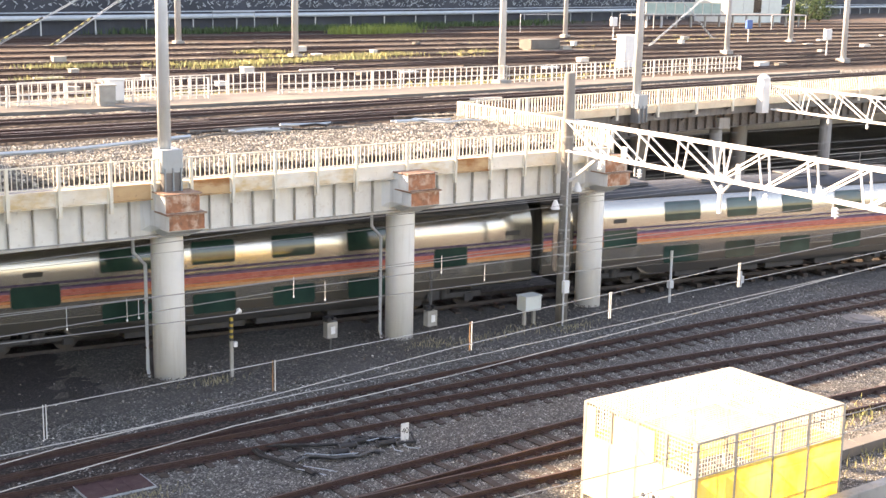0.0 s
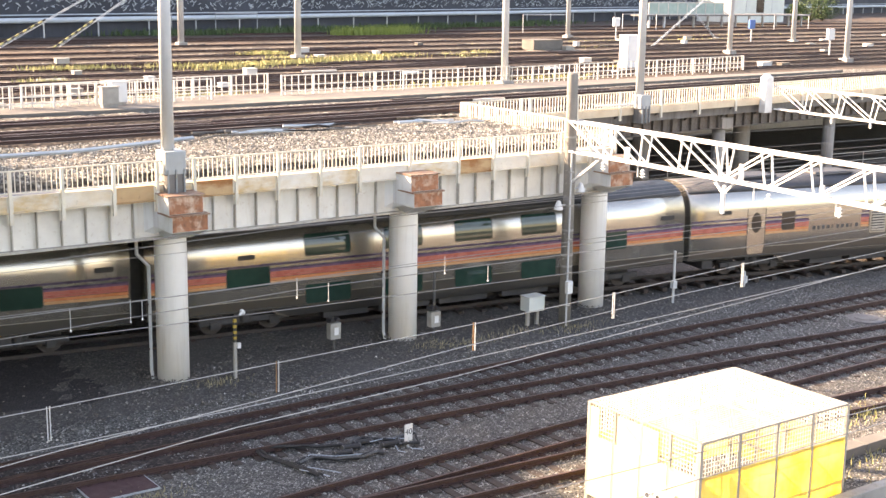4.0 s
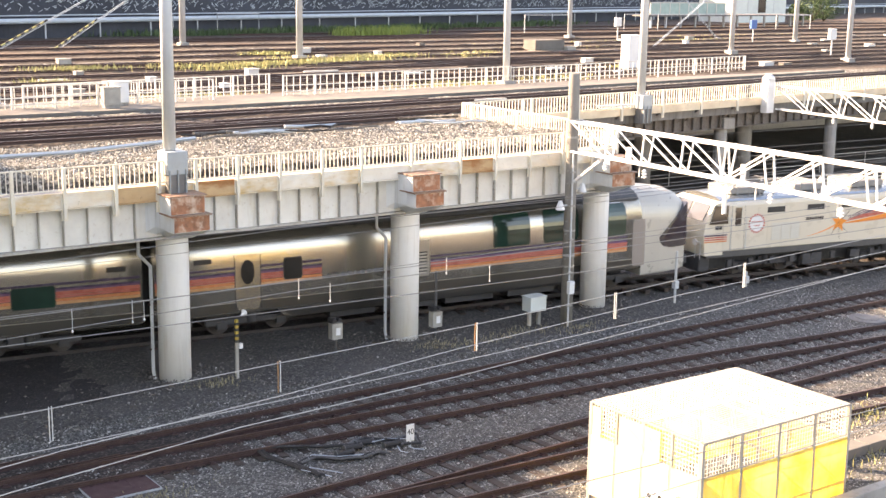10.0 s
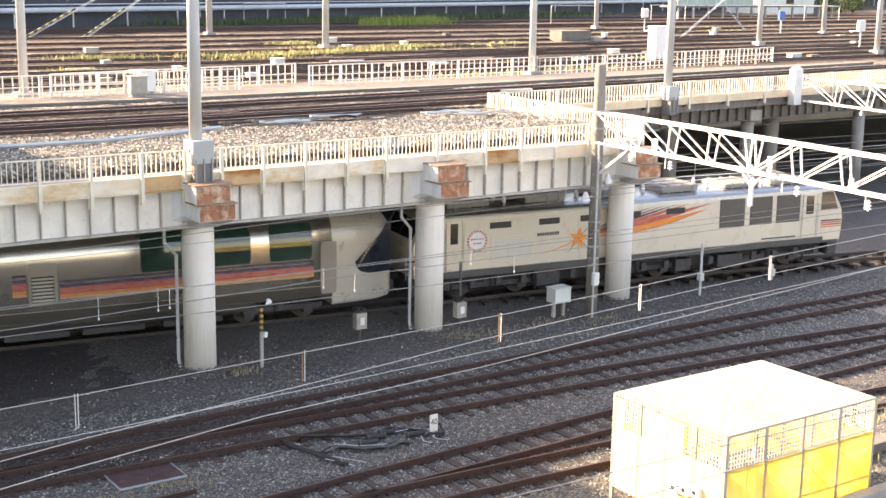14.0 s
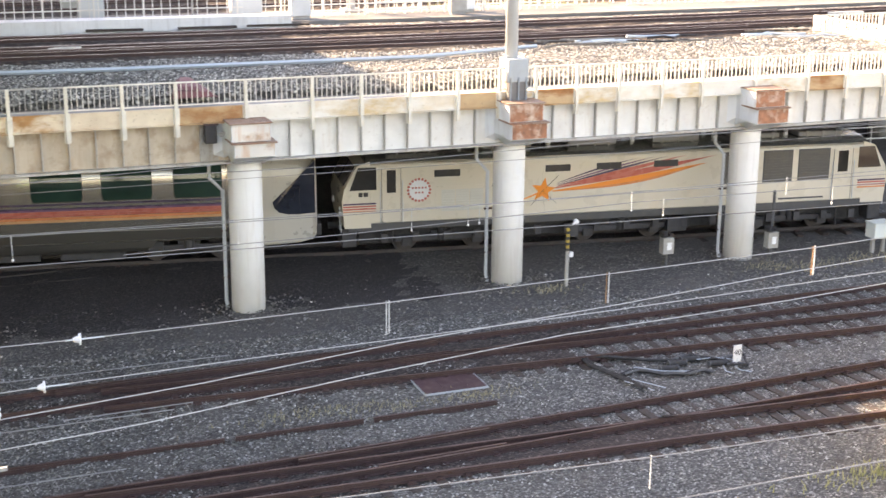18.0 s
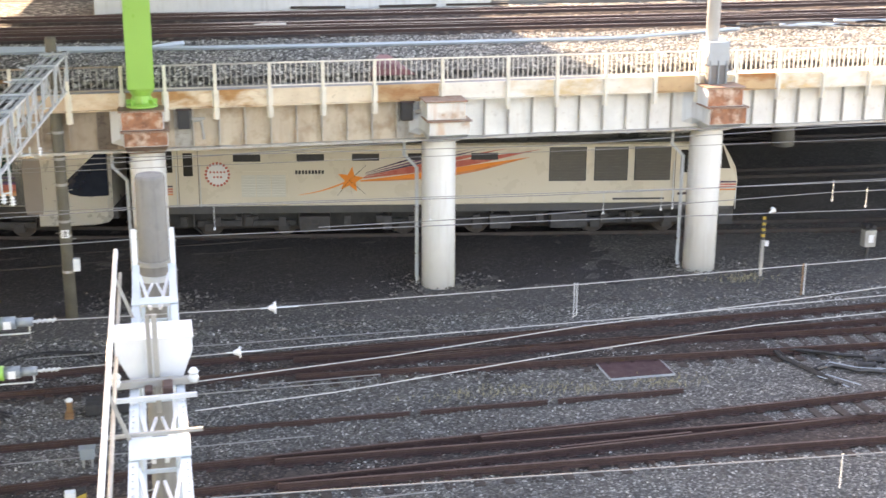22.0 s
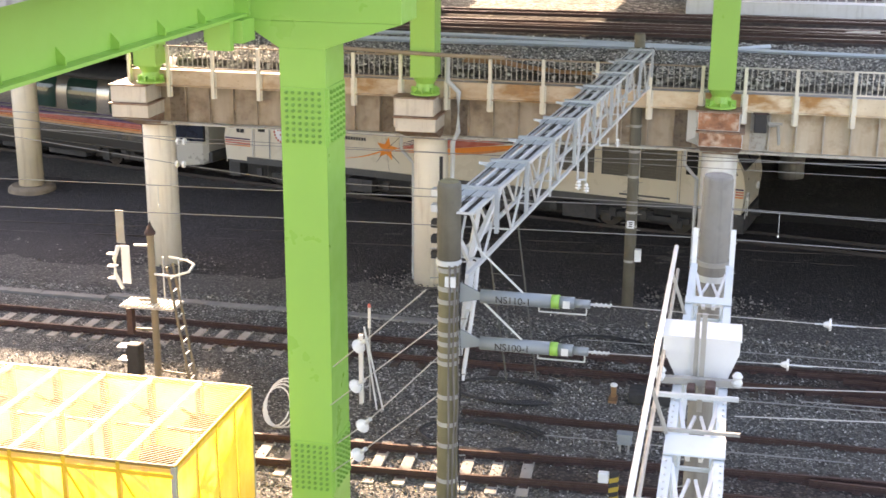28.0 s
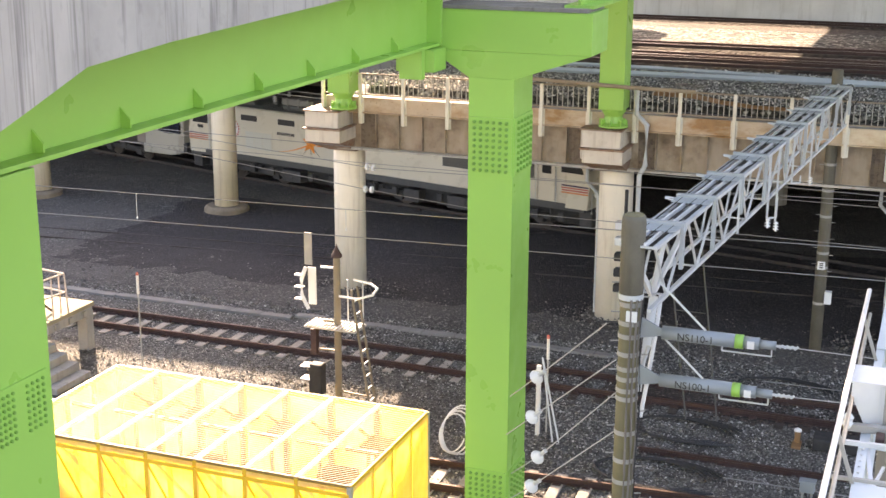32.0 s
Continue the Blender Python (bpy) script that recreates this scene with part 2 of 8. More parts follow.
# ---- mesh helpers ----
def finish(bm, material, smooth=False):
    me = bpy.data.meshes.new("mesh")
    bmesh.ops.recalc_face_normals(bm, faces=bm.faces)
    if smooth:
        for f in bm.faces:
            f.smooth = len(f.verts) == 4
    bm.to_mesh(me)
    bm.free()
    me.materials.append(material)
    return me


def part(name, bm, material, parent=None, label="", smooth=False):
    ob = new(name, finish(bm, material, smooth))
    ob.parent = parent
    if label:
        ob["label"] = label
    return ob


def piece(name, mesh, parent, m):
    """One more object on a shared mesh, at the pose m in its parent's space."""
    ob = new(name, mesh)
    ob.parent = parent
    ob.matrix_basis = m if isinstance(m, Matrix) else Matrix.Translation(m)
    return ob


def thing(name, m, label, category, group="", kind=""):
    ob = new(name)
    ob.empty_display_size = 0.2
    ob.matrix_basis = m if isinstance(m, Matrix) else Matrix.Translation(m)
    return tagged(ob, label, category, group, kind)


def box(bm, x0, x1, y0, y1, z0, z1, bevel=0.0):
    vs = [bm.verts.new((x, y, z)) for z in (z0, z1) for y in (y0, y1) for x in (x0, x1)]
    fs = [bm.faces.new([vs[i] for i in q]) for q in ((0, 2, 3, 1), (4, 5, 7, 6), (0, 1, 5, 4), (2, 6, 7, 3), (0, 4, 6, 2), (1, 3, 7, 5))]
    if bevel:
        es = list({e for f in fs for e in f.edges})
        bmesh.ops.bevel(bm, geom=es, offset=bevel, segments=2, affect="EDGES", profile=0.5)
    return bm


def solid(bm, base, top):
    """A block between two rings of as many corners."""
    a, b = [bm.verts.new(v) for v in base], [bm.verts.new(v) for v in top]
    n = len(a)
    bm.faces.new(a[::-1]), bm.faces.new(b)
    for i in range(n):
        bm.faces.new((a[i], a[(i + 1) % n], b[(i + 1) % n], b[i]))
    return bm


def basis(p, q):
    d = (Vector(q) - Vector(p)).normalized()
    s = d.cross(Vector((0, 0, 1)))
    s = Vector((1, 0, 0)) if s.length < 1e-4 else s.normalized()
    return d, s, s.cross(d)


def bar(bm, p, q, w, h=None):
    """A straight bar of a rectangular section; h is its height where it lies flat."""
    p, q = Vector(p), Vector(q)
    d, s, u = basis(p, q)
    s, u = s * w / 2, u * (h or w) / 2
    ring = (s + u, u - s, -s - u, s - u)
    return solid(bm, [p + o for o in ring], [q + o for o in ring])


def tube(bm, p, q, r, seg=8, r2=None):
    p, q = Vector(p), Vector(q)
    d, s, u = basis(p, q)
    r2 = r if r2 is None else r2
    ring = [(math.cos(2 * math.pi * i / seg), math.sin(2 * math.pi * i / seg)) for i in range(seg)]
    return solid(bm, [p + (s * c + u * k) * r for c, k in ring], [q + (s * c + u * k) * r2 for c, k in ring])


def pipe(bm, pts, r, seg=6):
    """A tube along points, with mitred bends."""
    pts = [Vector(p) for p in pts]
    rings = []
    for i, p in enumerate(pts):
        d, s, u = basis(pts[max(0, i - 1)], pts[min(len(pts) - 1, i + 1)])
        rings.append([bm.verts.new(p + (s * math.cos(2 * math.pi * k / seg) + u * math.sin(2 * math.pi * k / seg)) * r) for k in range(seg)])
    for a, b in zip(rings, rings[1:]):
        for k in range(seg):
            bm.faces.new((a[k], a[(k + 1) % seg], b[(k + 1) % seg], b[k]))
    bm.faces.new(rings[0][::-1]), bm.faces.new(rings[-1])
    return bm


def lathe(bm, profile, seg=20, at=(0, 0, 0)):
    """A turned shape about z from (radius, height) rows."""
    at = Vector(at)
    rings = [[bm.verts.new(at + Vector((r * math.cos(2 * math.pi * k / seg), r * math.sin(2 * math.pi * k / seg), z))) for k in range(seg)] for r, z in profile]
    for a, b in zip(rings, rings[1:]):
        for k in range(seg):
            bm.faces.new((a[k], a[(k + 1) % seg], b[(k + 1) % seg], b[k]))
    bm.faces.new(rings[0][::-1]), bm.faces.new(rings[-1])
    return bm


def B():
    return bmesh.new()


def sag(p, q, drop, n=10):
    p, q = Vector(p), Vector(q)
    return [p.lerp(q, i / n) - Vector((0, 0, drop * 4 * (i / n) * (1 - i / n))) for i in range(n + 1)]


def grid_sheet(name, xs, ys, z, material, rough=0.0, scale=0.5):
    bm = B()
    vs = [[bm.verts.new((x, y, z + (rough * noise.noise((x * scale, y * scale, 0.3)) if rough else 0))) for x in xs] for y in ys]
    for a, b in zip(vs, vs[1:]):
        for i in range(len(xs) - 1):
            bm.faces.new((a[i], a[i + 1], b[i + 1], b[i]))
    return part(name, bm, material)


def stones(name, n, seed, spot, size, material, label):
    """Many small angular stones strewn where spot(u, v) puts them, half sunk into the ground."""
    rs = np.random.RandomState(seed)
    uv = rs.rand(n, 2)
    at = np.array([spot(u, v) for u, v in uv])
    r = size[0] + (size[1] - size[0]) * rs.rand(n, 1) ** 1.6
    a = rs.rand(n) * 6.283
    c, s_ = np.cos(a), np.sin(a)
    shape = np.array([(1, 0, 0.1), (0, 0.72, 0.0), (-0.95, 0.1, 0.05), (0.05, -0.75, 0.1), (0.12, 0.05, 0.75), (0, 0, -0.6)])
    jit = shape[None] * (0.7 + 0.6 * rs.rand(n, 6, 1)) + (rs.rand(n, 6, 3) - 0.5) * 0.4
    rot = np.stack([jit[:, :, 0] * c[:, None] - jit[:, :, 1] * s_[:, None], jit[:, :, 0] * s_[:, None] + jit[:, :, 1] * c[:, None], jit[:, :, 2]], 2)
    verts = (at[:, None, :] + rot * r[:, :, None]).reshape(-1, 3)
    tri = np.array([(0, 1, 4), (1, 2, 4), (2, 3, 4), (3, 0, 4), (1, 0, 5), (2, 1, 5), (3, 2, 5), (0, 3, 5)])
    faces = (np.arange(n)[:, None, None] * 6 + tri[None]).reshape(-1, 3)
    me = bpy.data.meshes.new(name)
    me.from_pydata(verts.tolist(), [], faces.tolist())
    me.materials.append(material)
    return tagged(new(name, me), label, "stones", kind="stuff")

# ---- ground ----
def steps(a, b, n):
    return [a + (b - a) * i / n for i in range(n + 1)]


ground = grid_sheet("ground", [-2500, -600, -150] + steps(-60, 90, 150) + [200, 700, 2500],
                    [-1500, -300, -60] + steps(0, 36, 60) + [45, 60, 90, 200, 800, 2500], -0.178, M["ballast"], 0.05, 1.1)
tagged(ground, "grey crushed stone ballast between and beside the tracks", "ground", kind="structure")
soot = grid_sheet("sooty_ground", steps(-60, 80, 140), [33.1 + 0.5 * i for i in range(70)], -0.135, M["dirt"], 0.07, 0.9)
for v in soot.data.vertices:
    if v.co.y < 33.2:
        v.co.z = -0.26
        v.co.y += 0.5 * noise.noise((v.co.x * 0.35, 0.0, 4.0))
tagged(soot, "dark sooty dirt and fine gravel under the viaduct", "ground", kind="structure")
# a sheet of darker dirt round the train's track, dipping at its rim
bed = grid_sheet("oil_soaked_bed", steps(-30, 18, 64), steps(34.6, 46.0, 20), -0.118, M["darkbed"], 0.07, 0.9)
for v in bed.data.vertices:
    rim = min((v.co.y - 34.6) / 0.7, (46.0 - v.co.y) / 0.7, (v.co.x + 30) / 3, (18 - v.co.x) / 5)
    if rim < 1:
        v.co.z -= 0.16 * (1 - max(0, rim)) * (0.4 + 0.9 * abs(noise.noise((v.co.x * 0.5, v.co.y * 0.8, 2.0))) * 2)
tagged(bed, "darker dirt around the train's track", "ground", kind="structure")


def spline(pts):
    """Y over X as a smooth curve through (x, y) points."""
    xs, ys = np.array([p[0] for p in pts], float), np.array([p[1] for p in pts], float)
    slope = np.gradient(ys, xs)

    def at(x):
        i = int(np.clip(np.searchsorted(xs, x) - 1, 0, len(xs) - 2))
        w = xs[i + 1] - xs[i]
        k = (x - xs[i]) / w
        if k < 0 or k > 1:
            j = 0 if k < 0 else -1
            return float(ys[j] + slope[j] * (x - xs[j]))
        a, b = 2 * k ** 3 - 3 * k ** 2 + 1, k ** 3 - 2 * k ** 2 + k
        return float(a * ys[i] + b * w * slope[i] + (1 - a) * ys[i + 1] + (k ** 3 - k ** 2) * w * slope[i + 1])
    return at


RAIL = ((-0.062, 0.0), (0.062, 0.0), (0.062, 0.015), (0.014, 0.03), (0.014, 0.10), (0.033, 0.115), (0.033, 0.15), (-0.033, 0.15), (-0.033, 0.115), (-0.014, 0.10), (-0.014, 0.03), (-0.062, 0.015))


def rail_run(name, curve, off, x0, x1, z, parent, step=1.5, label="", rise=None, paint="rail"):
    bm = B()
    n = max(2, int((x1 - x0) / step))
    rings = []
    for i in range(n + 1):
        x = x0 + (x1 - x0) * i / n
        a = math.atan(curve(x + 0.05) * 10 - curve(x - 0.05) * 10)
        c = Vector((x - math.sin(a) * off, curve(x) + math.cos(a) * off, z + (rise(x) if rise else 0)))
        s = Vector((-math.sin(a), math.cos(a), 0))
        rings.append([bm.verts.new(c + s * u + Vector((0, 0, w))) for u, w in RAIL])
    for a, b in zip(rings, rings[1:]):
        for k in range(12):
            bm.faces.new((a[k], a[(k + 1) % 12], b[(k + 1) % 12], b[k]))
    bm.faces.new(rings[0]), bm.faces.new(rings[-1][::-1])
    ob = part(name, bm, M[paint], parent, label)
    ob.data.materials.append(M["railtop" if paint == "rail" else paint])
    for f in ob.data.polygons:
        if f.normal.z > 0.9 and f.center.z > z + 0.14:
            f.material_index = 1
    return ob


def sleeper_mesh(material, length=2.1, w=0.22, h=0.16):
    return finish(box(B(), -w / 2, w / 2, -length / 2, length / 2, -h, 0, 0.012), material)


SLEEPER_W, SLEEPER_C = sleeper_mesh(M["sleeper"]), sleeper_mesh(M["sleeper_c"], 2.0, 0.24)
CHAIR = finish(box(box(B(), -0.09, 0.09, -0.16, 0.16, 0.0, 0.022), -0.05, 0.05, -0.11, 0.11, 0.02, 0.05), M["rail"])


def track(label, pts, x0, x1, z=-0.15, mesh=None, pitch=0.62, extra=(), gauge=1.13, pale_to=-999, rise=None, paint="rail"):
    curve = spline(pts)
    ob = thing("railway_track", (0, 0, 0), label, "railway track", kind="structure")
    for off in (gauge / 2, -gauge / 2):
        rail_run("rail", curve, off, x0, x1, z, ob, rise=rise, paint=paint)
    for off, a, b in extra:
        rail_run("guard_rail", curve, off, a, b, z, ob)
    rnd = random.Random(int(x0 * 7 + z * 100 + pts[0][1] * 13))
    if mesh:
        x = x0 + 0.3
        while x < x1:
            a = math.atan(curve(x + 0.05) * 10 - curve(x - 0.05) * 10)
            up = float(rise(x)) if rise else 0.0
            m = pose(x, curve(x) + rnd.uniform(-0.03, 0.03), z + up - 0.006 + rnd.uniform(-0.012, 0.006), 0, 0, math.degrees(a) + rnd.uniform(-1, 1))
            piece("sleeper", SLEEPER_C if z < 1 and x < pale_to else mesh, ob, m @ Matrix.Translation((0, 0, 0.016)) if x < pale_to else m)
            if z < 1:
                for off in (gauge / 2, -gauge / 2):
                    piece("rail_chair", CHAIR, ob, pose(x - math.sin(a) * off, curve(x) + math.cos(a) * off, z + up, 0, 0, math.degrees(a)))
            x += pitch
    return ob


TRACK_A = [(-45, 30.2), (-25, 30.3), (-10, 30.35), (0, 30.42), (10, 30.78), (20, 30.93), (30, 30.95), (45, 30.6), (70, 29.8)]
TRACK_B = [(0, 30.3), (10, 29.66), (20, 29.08), (30, 28.35), (40, 27.2), (60, 24.6)]
TRACK_C = [(-40, 23.2), (-20, 23.75), (-9, 23.95), (-5, 24.15), (0, 24.48), (9, 24.8), (15, 25.05), (22, 25.32), (40, 25.6), (60, 25.2)]
TRACK_D = [(0, 24.45), (8, 24.2), (15, 23.93), (22, 23.53), (35, 22.4), (55, 20.0)]
TRAIN_LINE = (-0.0212, -0.4818, 0.9219, -5.2819, 43.175)


def train_y(x):
    """The train's line: a slow curve between straight ends."""
    k = np.clip(x, -34, 50) / 30
    slope = np.polyval(np.polyder(TRAIN_LINE), k) / 30
    return np.polyval(TRAIN_LINE, k) + slope * (x - k * 30)


def train_rise(x):
    """The line climbs a little towards its far end."""
    k = np.clip((x - 20) / 17, 0, 1)
    return 0.2 * k * k * (3 - 2 * k)


# ---- upper yard: a deck over the lower tracks that runs back to the far wall ----
def outline_slab(name, outline, z0, z1, material, label):
    bm = B()
    solid(bm, [(x, y, z0) for x, y in outline], [(x, y, z1) for x, y in outline])
    return tagged(part(name, bm, material), label, "deck", kind="structure")


EDGE = [(-120, 43.6), (-17.0, 43.0), (-17.0, 35.4), (33.0, 35.4), (33.6, 45.3), (70, 48.8), (300, 66)]
outline_slab("viaduct_deck", EDGE + [(300, 110), (-120, 110)], 5.25, 6.03, M["darkconc"], "dark concrete deck slab of the railway viaduct")
bank = grid_sheet("yard_ground", [-600, -200, -120] + steps(-100, 220, 160) + [320, 600, 1500],
                  [109, 112] + steps(116, 330, 60) + [600, 2000], 6.03, M["yard"], 0.12, 0.15)
tagged(bank, "brown gravel of the railway yard running to the far wall", "ground", kind="structure")
wall_back = part("wall_back", box(B(), -120, 300, 75, 76, -0.3, 5.3), M["backwall"])
tagged(wall_back, "dark concrete wall closing the space under the deck", "wall", kind="structure")


def deck_cover():
    """Ballast on the deck, heaped between the tracks."""
    bm = B()
    xs, ys = steps(-110, 280, 390), [0.35, 0.5, 0.9, 1.6, 3, 5, 7] + steps(8.0, 18, 14) + steps(20, 74, 36)
    rows = []
    for j, d in enumerate(ys):
        row = []
        for x in xs:
            e = next(y0 + (y1 - y0) * (x - x0) / (x1 - x0) for (x0, y0), (x1, y1) in zip(EDGE, EDGE[1:]) if x0 <= x <= x1 and x1 > x0)
            y = e + d * (110.5 - e) / 74.5 if d > 18 else e + d
            if e > 40 and 7 > d:
                y = e + d * 0.6
            y = max(y, 35.4 + d) if e < 36 else y
            z = 6.05 if j == 0 else 6.22 + 0.05 * noise.noise((x * 0.7, y * 0.7, 0)) + (0.10 * max(0, 1 - abs(d - 2.6) / 2.4) if e < 36 else 0)
            row.append(bm.verts.new((x, y, z)))
        rows.append(row)
    for a, b in zip(rows, rows[1:]):
        for i in range(len(xs) - 1):
            bm.faces.new((a[i], a[i + 1], b[i + 1], b[i]))
    ob = part("deck_ballast", bm, M["deck_ballast"])
    ob.data.materials.append(M["yard"])
    for f in ob.data.polygons:
        f.material_index = 1 if f.center.y > 57.6 + 0.02 * f.center.x else 0
    return tagged(ob, "pale tan ballast heaped on the viaduct deck", "ballast", kind="structure")


deck_cover()
def deck_line(y):
    """A track on the deck; beyond the corner it draws back with the deck's edge."""
    return [(-100, y + 0.2), (0, y), (22, y + 0.2), (36, y + 1.0), (48, y + 2.0), (70, y + 4.2), (200, y + 14.0)]


for y, extra in ((46.2, (0.37, -0.37)), (49.5, (0.37, -0.37)), (44.55, ())):
    end = 200 if y > 45 else 31
    track("rusty rails of a track on the viaduct", deck_line(y), -100, end, 6.26, None, extra=[(o, -100, end) for o in extra])


# ---- viaduct front: girder, fascia, railing ----
PIERS = [-16.7, -8.35, -0.25, 7.75, 15.8, 24.1, 32.6]
POSTS = [-17.0, -15.8, -14.45, -13.08, -11.7, -10.3, -8.95, -7.65, -6.45, -5.0, -3.55, -2.15, -0.8, 0.3, 1.6, 3.03, 4.45, 5.85, 7.73, 9.58,
         11.0, 12.43, 13.9, 15.2, 16.35, 17.7, 19.12, 20.6, 22.03, 23.95, 25.92, 27.42, 28.94, 30.42, 31.8, 33.0]
RUSTY = {5.85: "rustplate", 13.9: "rustplate", 16.35: "rustplate", 25.92: "rustplate", -0.8: "rustplate"}
STIFF = finish(box(box(B(), -0.012, 0.012, -0.13, 0, 0, 1.14), -0.022, 0.022, -0.012, 0, 0, 1.14), M["girder_edge"])


def rivet_strip():
    bm = B()
    for i in range(11):
        for x in (-0.17, -0.06, 0.06, 0.17):
            lathe(bm, [(0.022, 0), (0.016, 0.016)], 6)
            for v in list(bm.verts)[-12:]:
                x0, y0, z0 = v.co
                v.co = (x + x0, -z0 - 0.012, 0.08 + i * 0.1 + y0)
    box(bm, -0.25, 0.25, -0.012, 0.0, 0.0, 1.16)
    return finish(bm, M["girder"])


M["brownrail"] = painted("rust_brown_handrail", (0.30, 0.235, 0.17), 0.65, 0.4, 0.0, (0.14, 0.08, 0.05), 2.0)
M["maroon"] = painted("faded_maroon_canvas", (0.20, 0.085, 0.095), 0.85, 0.4, 0.0, (0.12, 0.07, 0.07), 1.5)
M["balgrey"] = painted("grimy_grey_baluster", (0.40, 0.38, 0.34), 0.6, 0.3, 0.0, (0.2, 0.14, 0.09), 2.0)


def viaduct_front():
    ob = thing("viaduct_girder", (0, 0, 0), "riveted cream-painted steel plate girder with stiffeners and rust stains", "girder", kind="structure")
    rivets, rivets_tan = rivet_strip(), rivet_strip()
    rivets_tan.materials[0] = M["girder_edge"]
    rivets_brown, stiff_tan, stiff_brown = rivets.copy(), STIFF.copy(), STIFF.copy()
    rivets_brown.materials[0] = M["rivetbrown"]
    stiff_brown.materials[0] = M["girder_brown"]
    stiff_tan.materials[0] = M["girder_edge"]
    for a, b in zip(PIERS, PIERS[1:]):
        bm = B()
        box(bm, a + 0.06, b - 0.06, 35.15, 35.17, 4.5, 5.68)
        paint = M["girder" if a > 6 else "girder_tan" if a > -2 else "girder_brown"]
        part("girder_web", bm, paint, ob)
        bm = B()
        box(bm, a + 0.05, b - 0.05, 34.95, 35.35, 4.44, 4.475)
        box(bm, a + 0.05, b - 0.05, 34.97, 35.33, 4.476, 4.5)
        part("bottom_flange", bm, M["girder_edge"], ob)
        part("top_flange", box(B(), a + 0.05, b - 0.05, 34.93, 35.38, 5.68, 5.72), M["girder_edge"], ob)
        n = 9
        for i in range(1, n + 1):
            x = a + 0.55 + (b - a - 1.1) * i / (n + 1)
            piece("stiffener", STIFF if a > 6 else stiff_tan if a > -2 else stiff_brown, ob, (x, 35.15, 4.52))
        for x in (a + 1.0, b - 1.0):
            piece("rivet_plate", rivets if a > 6 else rivets_tan if a > -2 else rivets_brown, ob, (x, 35.15, 4.51))
    bm = B()
    for x in steps(-15, 32, 22):
        bar(bm, (x, 35.2, 4.55), (x + 1.2, 38.5, 4.6), 0.1, 0.12)
    part("cross_brace", bm, M["under"], ob)
    bm = B()
    for y in (38.6, 42.0):
        box(bm, -17, 33, y, y + 0.3, 4.5, 5.25)
    part("inner_beam", bm, M["concrete"], ob)
    fas = thing("viaduct_fascia", (0, 0, 0), "cream fascia plates with brown rust patches below the railing", "fascia", kind="structure")
    for a, b in zip(POSTS, POSTS[1:]):
        bm = B()
        box(bm, a + 0.05, b - 0.05, 34.84, 34.90, 5.62, 6.05, 0.008)
        bar(bm, (a + 0.05, 34.86, 5.60), (b - 0.05, 34.86, 5.60), 0.14, 0.03)
        part("fascia_plate", bm, M[RUSTY.get(a, "fascia" if a > 6 else "fascia_tan" if a > -2.2 else "fascia_brown")], fas, "deeply rusted plate" if a in RUSTY else "")
    part("walkway_slab", box(B(), -17.0, 33.1, 34.90, 35.75, 5.74, 6.02), M["concrete"], fas)
    rail = thing("viaduct_railing", (0, 0, 0), "weathered cream steel railing with upright bars along the viaduct", "railing", kind="structure")
    post = finish(box(box(B(), -0.045, 0.045, -0.10, 0, 5.28, 6.76, 0.006), -0.09, 0.09, -0.012, 0.0, 5.28, 6.05), M["railpaint"])
    for x in POSTS:
        piece("railing_post", post, rail, (x, 34.84, 0))
    for a, b in zip(POSTS, POSTS[1:]):
        bm = B()
        box(bm, a, b, 34.78, 34.83, 6.72, 6.762, 0.006)
        box(bm, a + 0.045, b - 0.045, 34.78, 34.83, 6.12, 6.155)
        part("handrail", bm, M["railpaint" if a > 3 else "balgrey" if a > -2 else "brownrail"], rail)
        bm = B()
        n = max(3, round((b - a) / 0.145))
        for i in range(1, n):
            x = a + (b - a) * i / n
            box(bm, x - 0.010, x + 0.010, 34.79, 34.815, 6.15, 6.72)
        part("baluster_panel", bm, M["railpaint" if a > 3 else "balgrey"], rail)


viaduct_front()


M["leftpier"] = painted("yellowed_pier_paint", (0.86, 0.80, 0.68), 0.75, 0.2, 0.0, (0.36, 0.28, 0.2), 0.8, 0.35)
M["leftcap"] = painted("stained_cap_paint", (0.66, 0.60, 0.52), 0.65, 0.35, 0.0, (0.22, 0.15, 0.10), 1.2, 0.55)
M["footing"] = painted("brown_grimy_footing", (0.24, 0.19, 0.14), 0.9, 0.5, 0.0, (0.1, 0.08, 0.06), 1.5, 0.3, 0.4)
M["buffpier"] = painted("buff_stained_pier", (0.74, 0.64, 0.48), 0.75, 0.25, 0.0, (0.33, 0.24, 0.16), 0.8, 0.4)


